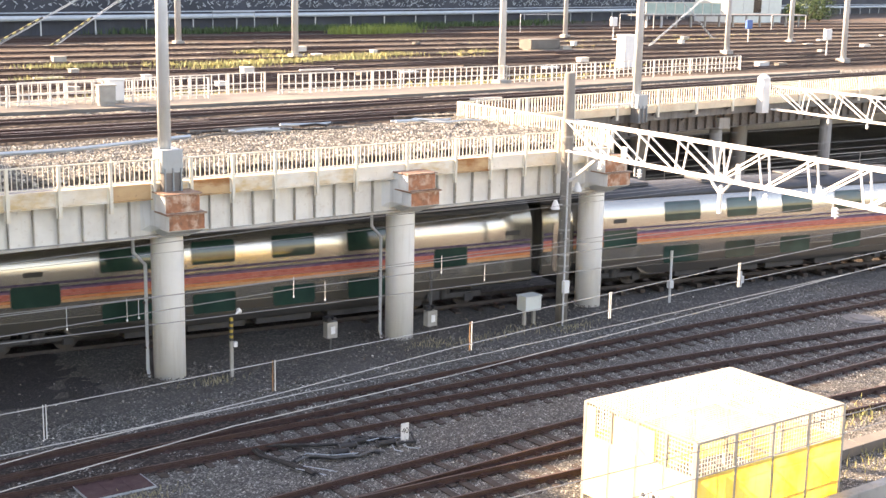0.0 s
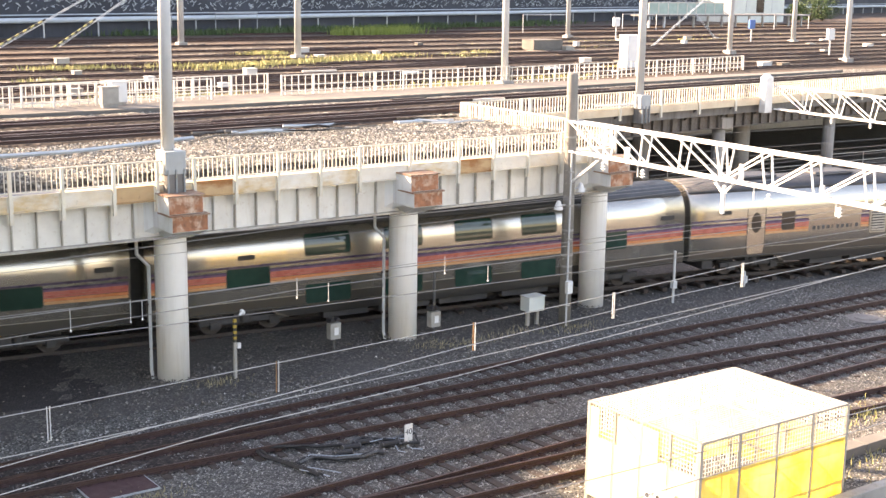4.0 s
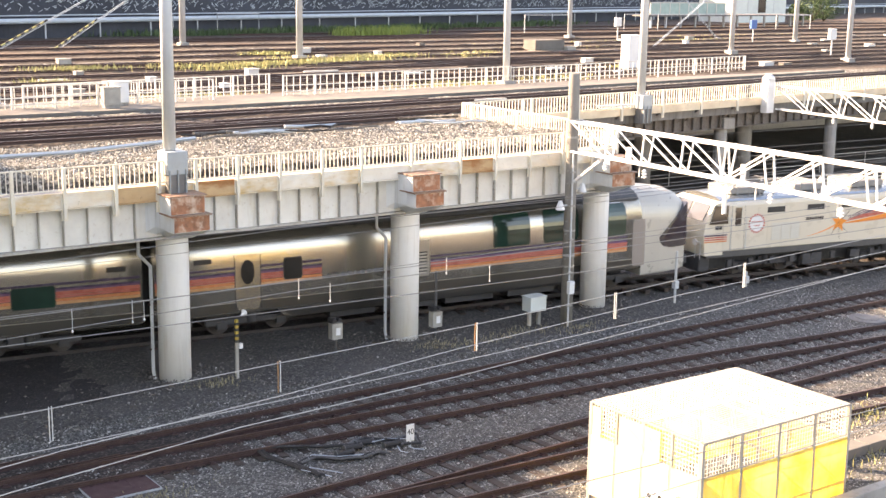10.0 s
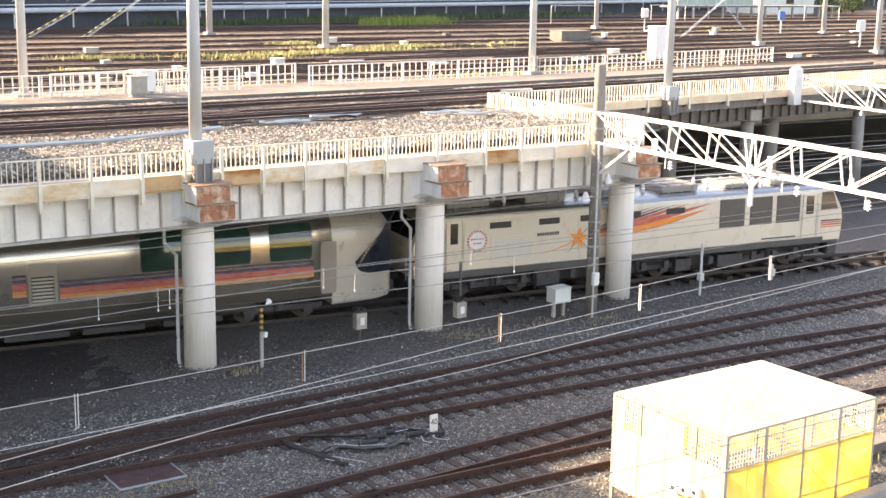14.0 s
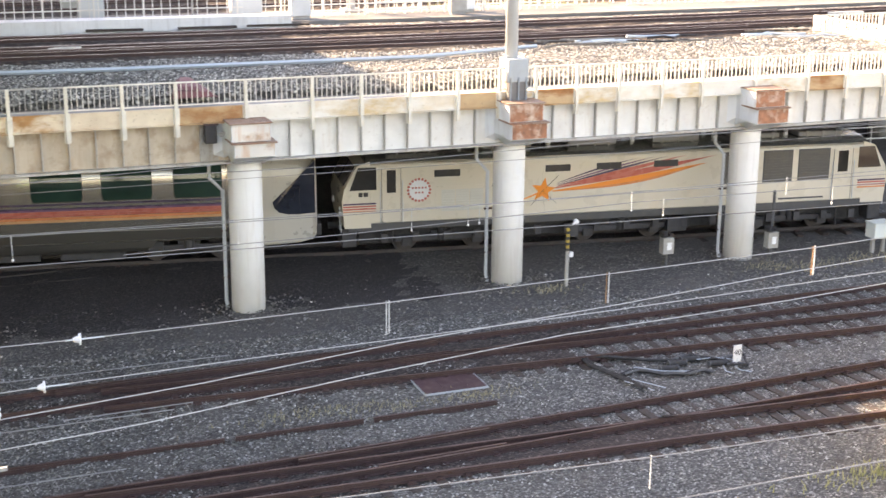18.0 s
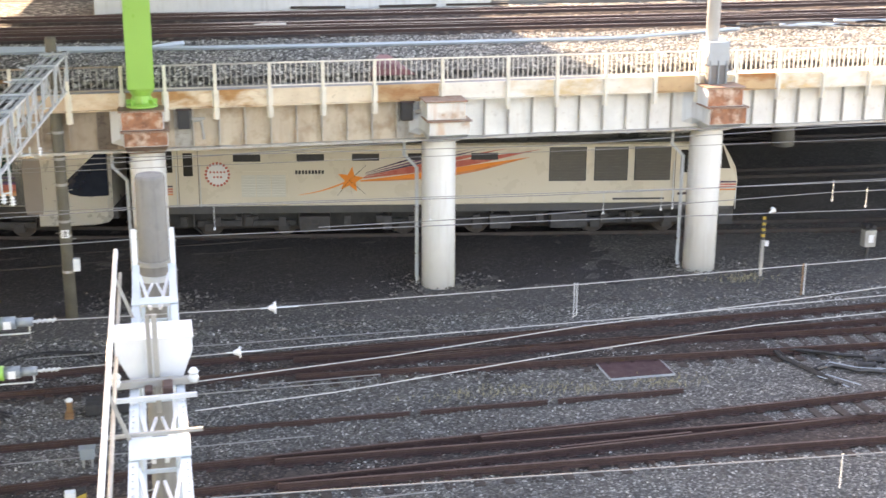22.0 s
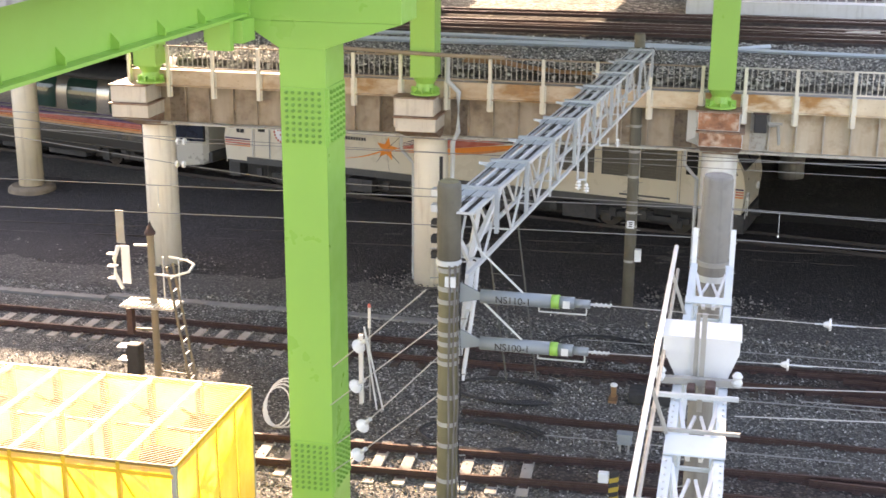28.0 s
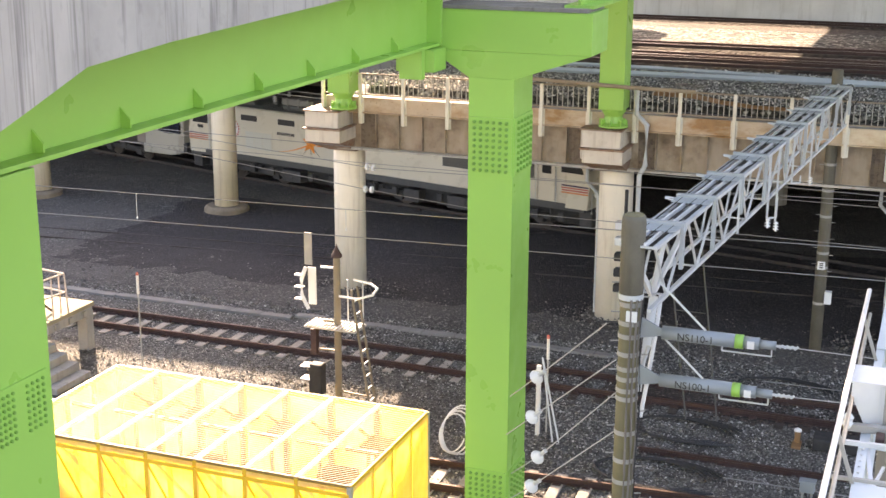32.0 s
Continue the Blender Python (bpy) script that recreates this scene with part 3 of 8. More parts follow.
def pier_thing():
    def make(x, reach, rust):
        ob = thing("viaduct_pier", (x, 35.9, -0.2), "round white-painted concrete pier with a grey steel cap" + (" streaked with rust" if rust else ""), "pier", "piers of the viaduct")
        lean = 0.0155 * x if x > 0 else 0.0
        part("shaft", lathe(B(), [(0.485, 0), (0.485, 4.2), (0.475, 4.55)], 32, (lean, 0, 0)), M["pier" if x > -5 else "leftpier"], ob, smooth=True)
        f, w = reach - 35.9, 0.56
        low0, low1, up1 = (4.97, 5.43, 5.99) if x > 9 else (4.97, 5.34, 5.86)
        capm = M["cap" if x > -5 else "leftcap"]
        face = M["caprust"] if rust else M["capstain"] if 7 < x < 8 else capm
        bm = B()
        solid(bm, [(lean - 0.46, -0.48, 4.5), (lean + 0.46, -0.48, 4.5), (lean + 0.46, 1.2, 4.5), (lean - 0.46, 1.2, 4.5)],
              [(-w, f, low0), (w, f, low0), (w, 1.6, low0), (-w, 1.6, low0)])
        part("cap_soffit", bm, M["capledge" if x < 2 else "cap"] if x > -5 else M["capledge"], ob, "tapering soffit stained brown" if x < 2 else "")
        part("cap_bearing_block", box(B(), -w, w, f, 1.6, low0 + 0.001, low1, 0.012), capm, ob)
        part("cap_ledge", box(B(), -w - 0.07, w + 0.05, f - 0.07, 1.6, low1 + 0.001, low1 + 0.045, 0.008), M["capledge"], ob, "thin rust-brown ledge plate")
        part("cap_head", box(B(), -w - 0.05, w - 0.09, f + 0.10, 1.6, low1 + 0.046, up1, 0.012), capm, ob)
        part("cap_top_plate", box(B(), -w - 0.10, w - 0.05, f + 0.04, 1.6, up1 + 0.001, up1 + 0.04, 0.008), M["capledge"], ob)
        bm = B()
        solid(bm, [(-w - 0.02, -0.75, low0 - 0.2), (-w - 0.02, f + 0.45, low0 + 0.05), (-w - 0.02, f + 0.45, up1 - 0.05), (-w - 0.02, -0.75, up1 - 0.02)],
              [(-w - 0.34, -0.76, low0 - 0.1), (-w - 0.10, -0.9, low0 + 0.05), (-w - 0.10, -0.9, up1 - 0.05), (-w - 0.34, -0.76, up1 - 0.02)])
        part("flared_gusset", bm, capm, ob)
        part("cap_lower_plate", box(B(), -w + 0.015, w - 0.015, f - 0.012, f - 0.003, low0 + 0.02, low1 - 0.012), face, ob, "flaking rust" if rust else "")
        part("cap_upper_plate", box(B(), -w - 0.03, w - 0.11, f + 0.088, f + 0.097, low1 + 0.06, up1 - 0.012), face, ob, "flaking rust" if rust else "")
        bm = B()
        lathe(bm, [(0.95, 0.0), (0.86, 0.075), (0.5, 0.11)], 14, (lean, 0, 0))
        part("footing", bm, M["dirt"], ob)
        return ob
    for x in PIERS:
        left = x < 2
        make(x, 34.05 if left else 33.95, x in (-0.25, 15.8, 24.1, 32.6))
    for x, y in ((-25.4, 43.3), (-33.8, 42.9), (-42, 42.6)):
        ob = thing("inner_pier", (x, y, -0.2), "round buff concrete pier on a wide footing under the deck", "pier", "inner piers under the deck")
        part("shaft", lathe(B(), [(0.46, 0), (0.46, 5.4)], 28), M["buffpier"], ob, smooth=True)
        part("footing", lathe(B(), [(0.88, 0.0), (0.86, 0.22), (0.74, 0.32)], 24), M["footing"], ob)
    for x in steps(-14, 60, 9):
        ob = thing("inner_pier", (x, 52.5, -0.2), "round concrete pier deep in the shade under the deck", "pier", "inner piers under the deck")
        part("shaft", lathe(B(), [(0.5, 0), (0.5, 5.5)], 20), M["concrete"], ob, smooth=True)


pier_thing()
track("rusty double-check-railed main line of wooden sleepers", TRACK_A, -44, 70, mesh=SLEEPER_W, pale_to=-9)
track("rusty diverging track of wooden sleepers", TRACK_B, 3, 58, mesh=SLEEPER_W)
track("rusty near track of wooden sleepers", TRACK_C, -38, 58, mesh=SLEEPER_W, pale_to=-3.6)
track("rusty diverging near track of wooden sleepers", TRACK_D, 2, 52, mesh=SLEEPER_W)
def track_bed(pts, x0, x1, half, seed):
    """A strip of ground that rust and oil from the rails have darkened."""
    curve, bm, rnd_ = spline(pts), B(), random.Random(seed)
    rows = []
    for x in steps(x0, x1, int((x1 - x0) * 3)):
        k = min(1.0, (x - x0) / 3 + 0.1, (x1 - x) / 3 + 0.1)
        rows.append([bm.verts.new((x, curve(x) + o * half * (0.65 + 0.35 * k) + (rnd_.uniform(-0.12, 0.12) if abs(o) > 0.6 else 0), -0.225 if abs(o) == 1 else -0.150 + rnd_.uniform(-0.008, 0.008))) for o in (-1, -0.8, -0.4, 0, 0.4, 0.8, 1)])
    for a, b in zip(rows, rows[1:]):
        for i in range(6):
            bm.faces.new((a[i], b[i], b[i + 1], a[i + 1]))
    return tagged(part("track_bed", bm, M["rustbed"]), "ballast darkened by rust and oil between the rails", "ground", kind="structure")


M["rustbed"] = ballast("rust_stained_ballast", (0.035, 0.028, 0.026), (0.085, 0.066, 0.058), (0.21, 0.17, 0.15), 14, (0.05, 0.032, 0.027), 0.6)
track_bed(TRACK_A, -7, 17, 0.95, 1)
track_bed(TRACK_B, 4, 15, 0.9, 2)
track_bed(TRACK_C, -4, 13, 0.85, 3)
track_bed(TRACK_D, 4, 16, 0.8, 4)
for pts, span in ((TRACK_A, (2.0, 12.0)), (TRACK_C, (6.5, 11.0))):
    curve = spline(pts)
    ob = thing("check_rails", (0, 0, 0), "rusty check rails inside a turnout", "check rail", kind="structure")
    for off in (0.44, -0.44):
        rail_run("check_rail", curve, off, span[0] + (1.5 if off < 0 else 0), span[1], -0.15, ob)
track("sooty track on which the sleeping-car train runs", [(x, train_y(x)) for x in range(-70, 96, 6)], -70, 90, -0.15, SLEEPER_W, 0.9, rise=train_rise, paint="sootrail")
track("sooty track curving under the viaduct", [(-60, 35.2), (-30, 37.9), (-18, 39.2), (-8, 40.3), (0, 41.0), (8, 41.4)], -55, 4, -0.25, SLEEPER_W, 0.9, paint="sootrail")

# ---- the train ----
def sheet_metal(name, c, rough, metal):
    """Clean rolled metal: a faint long grain in tone and gloss."""
    n = Nodes(name, rough, metal)
    n.colour(n.mix(n.noise(1.0, 3, (0.3, 1.0, 6.0)), mul(c, 0.94), mul(c, 1.05)))
    return n.m


M["silver"] = sheet_metal("brushed_pale_silver_body", (0.51, 0.485, 0.44), 0.22, 0.86)
M["trim"] = sheet_metal("satin_silver_trim", (0.42, 0.41, 0.38), 0.28, 0.85)
# darker silver; on the skirts it stands for the dark ground mirrored there
M["skirt"] = sheet_metal("darkened_silver", (0.12, 0.117, 0.113), 0.28, 0.75)
M["roof"] = sheet_metal("pale_blue_silver_roof", (0.47, 0.50, 0.51), 0.26, 0.88)
M["coachroof"] = painted("dark_grey_coach_roof", (0.055, 0.06, 0.07), 0.6, 0.4, 0.0, (0.09, 0.085, 0.08), 1.0, 0.0, 0.1)
M["shutter"] = painted("pale_grey_shutter", (0.58, 0.575, 0.52), 0.45, 0.1)
M["roofgear"] = painted("grey_roof_gear", (0.24, 0.24, 0.235), 0.55, 0.3, 0.0, (0.16, 0.14, 0.12), 2.0)
M["cream"] = painted("cream_locomotive_paint", (0.635, 0.585, 0.485), 0.32, 0.06, 0.0, (0.45, 0.38, 0.28), 0.5, bump=0.03)
M["nosepaint"] = painted("pale_silver_grey_nose_paint", (0.50, 0.485, 0.44), 0.35, 0.12, 0.2, (0.2, 0.17, 0.13), 0.8, bump=0.03)
M["locogrey"] = painted("grey_sole_band", (0.075, 0.078, 0.082), 0.5, 0.2)
M["starpaint"] = painted("bright_orange_star_paint", (0.86, 0.275, 0.045), 0.35, 0.05)
M["crewdoor"] = painted("pinkish_grey_door_paint", (0.30, 0.26, 0.235), 0.45, 0.15)
M["s_purple"] = painted("dark_purple_stripe", (0.07, 0.05, 0.10), 0.3, 0.05)
M["s_blue"] = painted("violet_stripe", (0.18, 0.09, 0.17), 0.3, 0.05)
M["s_red"] = painted("red_stripe", (0.52, 0.14, 0.11), 0.3, 0.05)
M["s_orange"] = painted("orange_stripe", (0.66, 0.235, 0.10), 0.3, 0.05)
M["s_yellow"] = painted("amber_stripe", (0.60, 0.32, 0.17), 0.3, 0.05)
M["intake"] = painted("dusty_intake_grille", (0.105, 0.098, 0.088), 0.6, 0.3)
M["dark"] = painted("dark_recess", (0.03, 0.03, 0.033), 0.5, 0.2)


def glassy(name, c, rough=0.08):
    n = Nodes(name, rough)
    n.colour(n.mix(n.range(n.noise(0.8, 3), 0.35, 0.65), mul(c, 0.8), mul(c, 1.25)))
    n.b.inputs["Specular IOR Level"].default_value = 0.6
    n.b.inputs["Coat Weight"].default_value = 0.5
    n.b.inputs["Coat Roughness"].default_value = 0.03
    return n.m


M["greenglass"] = glassy("green_tinted_window", (0.018, 0.050, 0.040))
M["darkglass"] = glassy("dark_window", (0.035, 0.033, 0.03))
M["blueglass"] = glassy("dark_blue_windscreen", (0.02, 0.025, 0.04))

# half section of a coach, from the sill up to the crown
SECTION = [(1.38, 0.56), (1.415, 0.62), (1.42, 0.72), (1.42, 2.72), (1.415, 2.84), (1.40, 2.97), (1.37, 3.11), (1.325, 3.25), (1.26, 3.39), (1.165, 3.53), (1.03, 3.67), (0.83, 3.80), (0.52, 3.91), (0.2, 3.95)]


def shell(bm, x0, x1, rows, n=2):
    """A long hull of a mirrored half section, from y = -1.42 round the top."""
    ring = [(-y, z) for y, z in rows] + [(y, z) for y, z in rows[::-1]]
    stations = [[bm.verts.new((x, y, z)) for y, z in ring] for x in steps(x0, x1, n)]
    for a, b in zip(stations, stations[1:]):
        for k in range(len(ring)):
            bm.faces.new((a[k], a[(k + 1) % len(ring)], b[(k + 1) % len(ring)], b[k]))
    bm.faces.new(stations[0]), bm.faces.new(stations[-1][::-1])
    return bm


def on_section(z):
    """Half width of the coach at the height z."""
    for (y0, z0), (y1, z1) in zip(SECTION, SECTION[1:]):
        if z0 <= z <= z1:
            return y0 + (y1 - y0) * (z - z0) / (z1 - z0)
    return 1.38 if z < 1 else 0.2


def side_panel(bm, x0, x1, z0, z1, proud=0.004, deep=0.03, round_=0.0, side=-1):
    """A plate that follows the coach's side between two heights, with rounded corners where asked."""
    zs = steps(z0, z1, 8)
    k = []
    for z in zs:
        y = on_section(z)
        c = 0.0
        if round_:
            d = min(z - z0, z1 - z)
            c = round_ - math.sqrt(max(0, round_ ** 2 - max(0, round_ - d) ** 2)) if d < round_ else 0.0
        k.append((x0 + c, x1 - c, y, z))
    out = [[bm.verts.new((x, side * (y + o), z)) for a, b, y, z in k for x in (a, b)] for o in (proud, proud - deep)]
    n = len(zs)
    for i in range(n - 1):
        for r in out:
            bm.faces.new((r[2 * i], r[2 * i + 1], r[2 * i + 3], r[2 * i + 2]))
        for e in (0, 1):
            bm.faces.new((out[0][2 * i + e], out[0][2 * i + 2 + e], out[1][2 * i + 2 + e], out[1][2 * i + e]))
    for i in (0, 2 * n - 2):
        bm.faces.new((out[0][i], out[0][i + 1], out[1][i + 1], out[1][i]))
    return bm


def disc(bm, x, z, rx, rz, y, deep=0.03, seg=20):
    ring = [(x + rx * math.cos(2 * math.pi * i / seg), z + rz * math.sin(2 * math.pi * i / seg)) for i in range(seg)]
    return solid(bm, [(a, y + deep, b) for a, b in ring], [(a, y, b) for a, b in ring])


def bogie(parent, x, wheels=(-1.05, 1.05)):
    ob = new("bogie")
    ob.parent = parent
    ob.location = (x, 0, 0)
    bm = B()
    for s in (-1, 1):
        box(bm, -1.6, 1.6, s * 0.98 - 0.07, s * 0.98 + 0.07, 0.42, 0.62, 0.02)
        for w in wheels:
            box(bm, w - 0.17, w + 0.17, s * 1.0 - 0.1, s * 1.0 + 0.1, 0.28, 0.56, 0.02)
        tube(bm, (0, s * 1.02, 0.45), (0, s * 1.02, 0.85), 0.16, 12)
    box(bm, -0.35, 0.35, -1.0, 1.0, 0.5, 0.75)
    part("bogie_frame", bm, M["under"], ob)
    for w in wheels:
        bm = B()
        for s in (-1, 1):
            tube(bm, (w, s * 0.50, 0.43), (w, s * 0.60, 0.43), 0.43, 24)
            tube(bm, (w, s * 0.60, 0.43), (w, s * 0.63, 0.43), 0.30, 20)
        tube(bm, (w, -0.5, 0.43), (w, 0.5, 0.43), 0.08, 10)
        part("wheelset", bm, M["sootrail"], ob)
    return ob


STRIPE_NAMES = {"s_purple": "dark purple stripe", "s_blue": "violet stripe", "s_red": "red stripe", "s_orange": "orange stripe", "s_yellow": "amber stripe"}
STRIPES = (("s_purple", 2.40, 2.47), ("s_purple", 2.25, 2.31), ("s_blue", 2.19, 2.25), ("s_red", 2.07, 2.18), ("s_red", 1.98, 2.06), ("s_orange", 1.87, 1.96), ("s_yellow", 1.77, 1.86))


def coach(kind):
    """A silver sleeping car with a five-tone stripe; the lounge car ends in a raked nose."""
    ob = thing("sleeping_car" if kind == "sleeper" else "lounge_car", (0, 0, 0),
               "silver double-deck sleeping car with green windows and orange-red stripes" if kind == "sleeper"
               else "silver lounge car with louvre, large green windows and a raked nose", "train car", "cars of the train")
    H = 10.72
    lounge = kind == "lounge"
    x1 = H - (2.3 if lounge else 0)
    part("body", shell(B(), -H, x1, [(1.40, 0.86), (1.42, 0.92)] + SECTION[3:], 10), M["silver"], ob, smooth=True)
    cut = (-6.15, 6.15 if not lounge else 5.3)
    # lower sides take the darkened silver in place of a dark reflection
    for s in (-1, 1):
        bm = B()
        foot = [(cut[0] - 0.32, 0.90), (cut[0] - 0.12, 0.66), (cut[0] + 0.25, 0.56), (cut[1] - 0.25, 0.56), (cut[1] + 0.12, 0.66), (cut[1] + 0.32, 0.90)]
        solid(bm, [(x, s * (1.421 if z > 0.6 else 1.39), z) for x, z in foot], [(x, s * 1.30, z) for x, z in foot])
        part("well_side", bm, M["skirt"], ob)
        part("skirt", side_panel(B(), -H + 0.02, x1 - 0.02, 0.93, 1.24, 0.004, 0.02, side=s), M["skirt"], ob, "lower skirt darkened for the ground it mirrors")
        part("sill_line", side_panel(B(), -H + 0.03, x1 - 0.02, 1.245, 1.262, 0.006, 0.02, side=s), M["trim"], ob)
    part("roof_skin", shell(B(), -H + 0.05, x1 - 0.02, [(1.175, 3.535), (1.04, 3.68), (0.84, 3.81), (0.53, 3.92), (0.2, 3.96)], 6), M["coachroof"], ob, "dark grey roof", smooth=True)
    for x in ((-6.5, -2.0, 2.5, 6.5) if not lounge else (-7, -3, 1)):
        part("roof_cooling_unit", box(B(), x - 1.0, x + 1.0, -0.6, 0.6, 3.92, 4.06, 0.05), M["coachroof"], ob)
    for x in steps(-H + 1.4, x1 - 1.0, 12):
        part("roof_seam", side_panel(B(), x - 0.015, x + 0.015, 3.55, 3.93, 0.022, 0.02), M["under"], ob)
    g = lambda r: r - 11.1  # noqa: E731
    if not lounge:
        spans = [(0.45, 0.85), (1.72, 21.75)]
    else:
        spans = [(0.45, 3.15), (4.03, 6.25), (9.0, 9.42), (10.42, 18.85)]
    for m, z0, z1 in STRIPES:
        for a, b in spans:
            low = lounge and b > 12
            za, zb = (1.60 + (z0 - 1.77) * 0.86, 1.60 + (z1 - 1.77) * 0.86) if low else (z0, z1)
            for s in (-1, 1):
                part("stripe", side_panel(B(), g(a), g(b), za, zb, 0.004, 0.01, side=s), M[m], ob, STRIPE_NAMES[m])

    def window(a, b, z0, z1, m="greenglass", r=0.05):
        for s in (-1, 1):
            w = new("window")
            w.parent = ob
            part("window_frame", side_panel(B(), g(a) - 0.022, g(b) + 0.022, z0 - 0.022, z1 + 0.022, 0.008, 0.02, r, s), M["skirt"], w)
            part("pane", side_panel(B(), g(a), g(b), z0, z1, 0.014, 0.03, r, s), M[m], w)

    if not lounge:
        for a, b in ((5.88, 7.55), (8.86, 10.32), (11.64, 13.16), (14.4, 15.9)):
            window(a, b, 2.62, 3.34)
            window(a, b, 0.93, 1.60)
        window(3.1, 4.6, 1.70, 2.38)
        window(17.75, 19.08, 1.70, 2.38)
        vents, door = (3.5, 20.7), 1.27
    else:
        for a, b in ((12.98, 14.5), (15.1, 16.62), (17.3, 18.78)):
            window(a, b, 2.26, 3.46)
        window(4.87, 5.52, 1.90, 2.62, "darkglass")
        vents, door = (1.75,), 3.59
        for s in (-1, 1):
            lou = part("louvre_frame", side_panel(B(), g(9.46), g(10.36), 1.48, 2.80, 0.02, 0.05, 0.03, s), M["trim"], ob)
            part("louvre_recess", side_panel(B(), g(9.56), g(10.26), 1.55, 2.38, 0.024, 0.02, 0, s), M["under"], lou)
            part("vent_panel", side_panel(B(), g(9.60), g(10.22), 2.50, 2.72, 0.026, 0.02, 0.03, s), M["trim"], lou)
            for i in range(7):
                z = 1.58 + i * 0.115
                part("louvre_slat", side_panel(B(), g(9.58), g(10.24), z, z + 0.06, 0.045, 0.03, 0, s), M["nosepaint"], lou)
        for i, w in enumerate((0.22, 0.2, 0.2, 0.2, 0.08, 0.2, 0.2, 0.2, 0.08, 0.2)):
            x = 6.45 + i * 0.25
            part("lettering_bar", side_panel(B(), g(x), g(x + w * 0.75), 1.80, 1.95, 0.004, 0.01, 0, -1), M["locogrey"], ob)
        for s in (-1, 1):
            part("crew_door", side_panel(B(), g(19.1), g(19.68), 0.98, 2.8, 0.008, 0.02, 0.03, s), M["crewdoor"], ob, "flat pinkish grey crew door")
        # nose: raked front with a tear-shaped side window
        nose = [(x1, 0.56, 3.95, 1.42), (x1 + 0.9, 0.58, 3.92, 1.41), (x1 + 1.7, 0.6, 3.80, 1.335), (x1 + 2.15, 0.68, 3.6, 1.27), (x1 + 2.3, 0.82, 3.42, 1.08)]
        bm = B()
        rings = []
        for x, lo, hi, hw in nose:
            rings.append([bm.verts.new((x, s * y * hw / 1.42, lo + (z - 0.56) * (hi - lo) / 3.39)) for s, seq in ((-1, SECTION), (1, SECTION[::-1])) for y, z in seq])
        for a, b in zip(rings, rings[1:]):
            for i in range(len(a)):
                bm.faces.new((a[i], a[(i + 1) % len(a)], b[(i + 1) % len(a)], b[i]))
        bm.faces.new(rings[-1])
        bm.faces.new(rings[0][::-1])
        part("nose", bm, M["nosepaint"], ob, smooth=False)
        for s in (-1, 1):
            bm = B()
            ring = [(0.85, 2.0), (0.9, 1.8), (1.05, 1.65), (1.35, 1.57), (1.72, 1.56), (1.72, 2.81), (1.3, 2.42)]
            hw = lambda a, z: (1.432 - (0 if a < 0.9 else (a - 0.9) * 0.10)) * on_section(min(3.3, z)) / 1.42 + 0.012 + max(0, z - 2.6) * 0.16  # noqa: E731
            solid(bm, [(x1 + a, s * 1.0, z) for a, z in ring], [(x1 + a, s * hw(a, z), z) for a, z in ring])
            wedge = [(1.722, 1.56), (2.22, 1.58), (2.22, 2.6), (2.22, 3.3), (1.722, 2.81)]
            part("windscreen_corner", solid(B(), [(x1 + a, s * 1.0, z) for a, z in wedge],
                                            [(x1 + a, s * hw(a, z), z) for a, z in wedge]), M["blueglass"], ob)
            part("side_window", bm, M["blueglass"], ob)
        part("buffer_beam", box(B(), x1 + 1.9, x1 + 2.45, -1.1, 1.1, 0.75, 1.15, 0.05), M["under"], ob)
    for v in vents:
        for s in (-1, 1):
            part("vent", side_panel(B(), g(v), g(v + 0.6), 2.66, 2.82, 0.008, 0.02, 0.03, s), M["dark"], ob)
    for s in (-1, 1):
        d = part("door", side_panel(B(), g(door - 0.42), g(door + 0.42), 0.98, 2.86, 0.012, 0.02, 0.06, s), M["silver"], ob)
        for e in (-0.46, 0.44):
            part("door_seam", side_panel(B(), g(door) + e, g(door) + e + 0.03, 0.98, 2.86, 0.008, 0.02, 0, s), M["under"], d)
        part("oval_window", disc(B(), g(door), 2.27, 0.24, 0.42, -1.444 if s < 0 else 1.404, 0.04, 20), M["darkglass"], d)
    part("end_bellows", box(B(), -10.97, -H, -0.75, 0.75, 0.9, 3.3), M["black"], ob)
    if not lounge:
        part("end_bellows", box(B(), H, 10.96, -0.75, 0.75, 0.9, 3.3), M["black"], ob)
    for x in ((-4.5, -2.8), (-2.4, -0.4), (0.0, 2.0), (2.6, 4.6)):
        part("underfloor_box", box(B(), x[0], x[1], -1.22, 1.22, 0.30, 0.9, 0.03), M["under"], ob)
    for x in (-8.3, 8.1 if not lounge else 6.9):
        part("brake_box", box(B(), x - 1.6, x - 1.1, -1.2, 1.2, 0.45, 0.86, 0.02), M["under"], ob)
    for x in (-7.3, 7.2 if not lounge else 6.6):
        bogie(ob, x)
    part("floor_pan", box(B(), -H + 0.1, x1 - 0.1, -1.2, 1.2, 0.8, 0.87), M["under"], ob)
    return ob


def star(bm, x, z, r, y, deep=0.01):
    ring = [(x + (r if i % 2 == 0 else r * 0.42) * math.sin(math.pi * i / 5 + 0.15), z + (r if i % 2 == 0 else r * 0.42) * math.cos(math.pi * i / 5 + 0.15)) for i in range(10)]
    return solid(bm, [(a, y + deep, b) for a, b in ring], [(a, y, b) for a, b in ring])


LSEC = [(1.38, 1.18), (1.42, 1.22), (1.42, 3.02), (1.38, 3.13), (1.20, 3.22), (0.9, 3.28)]


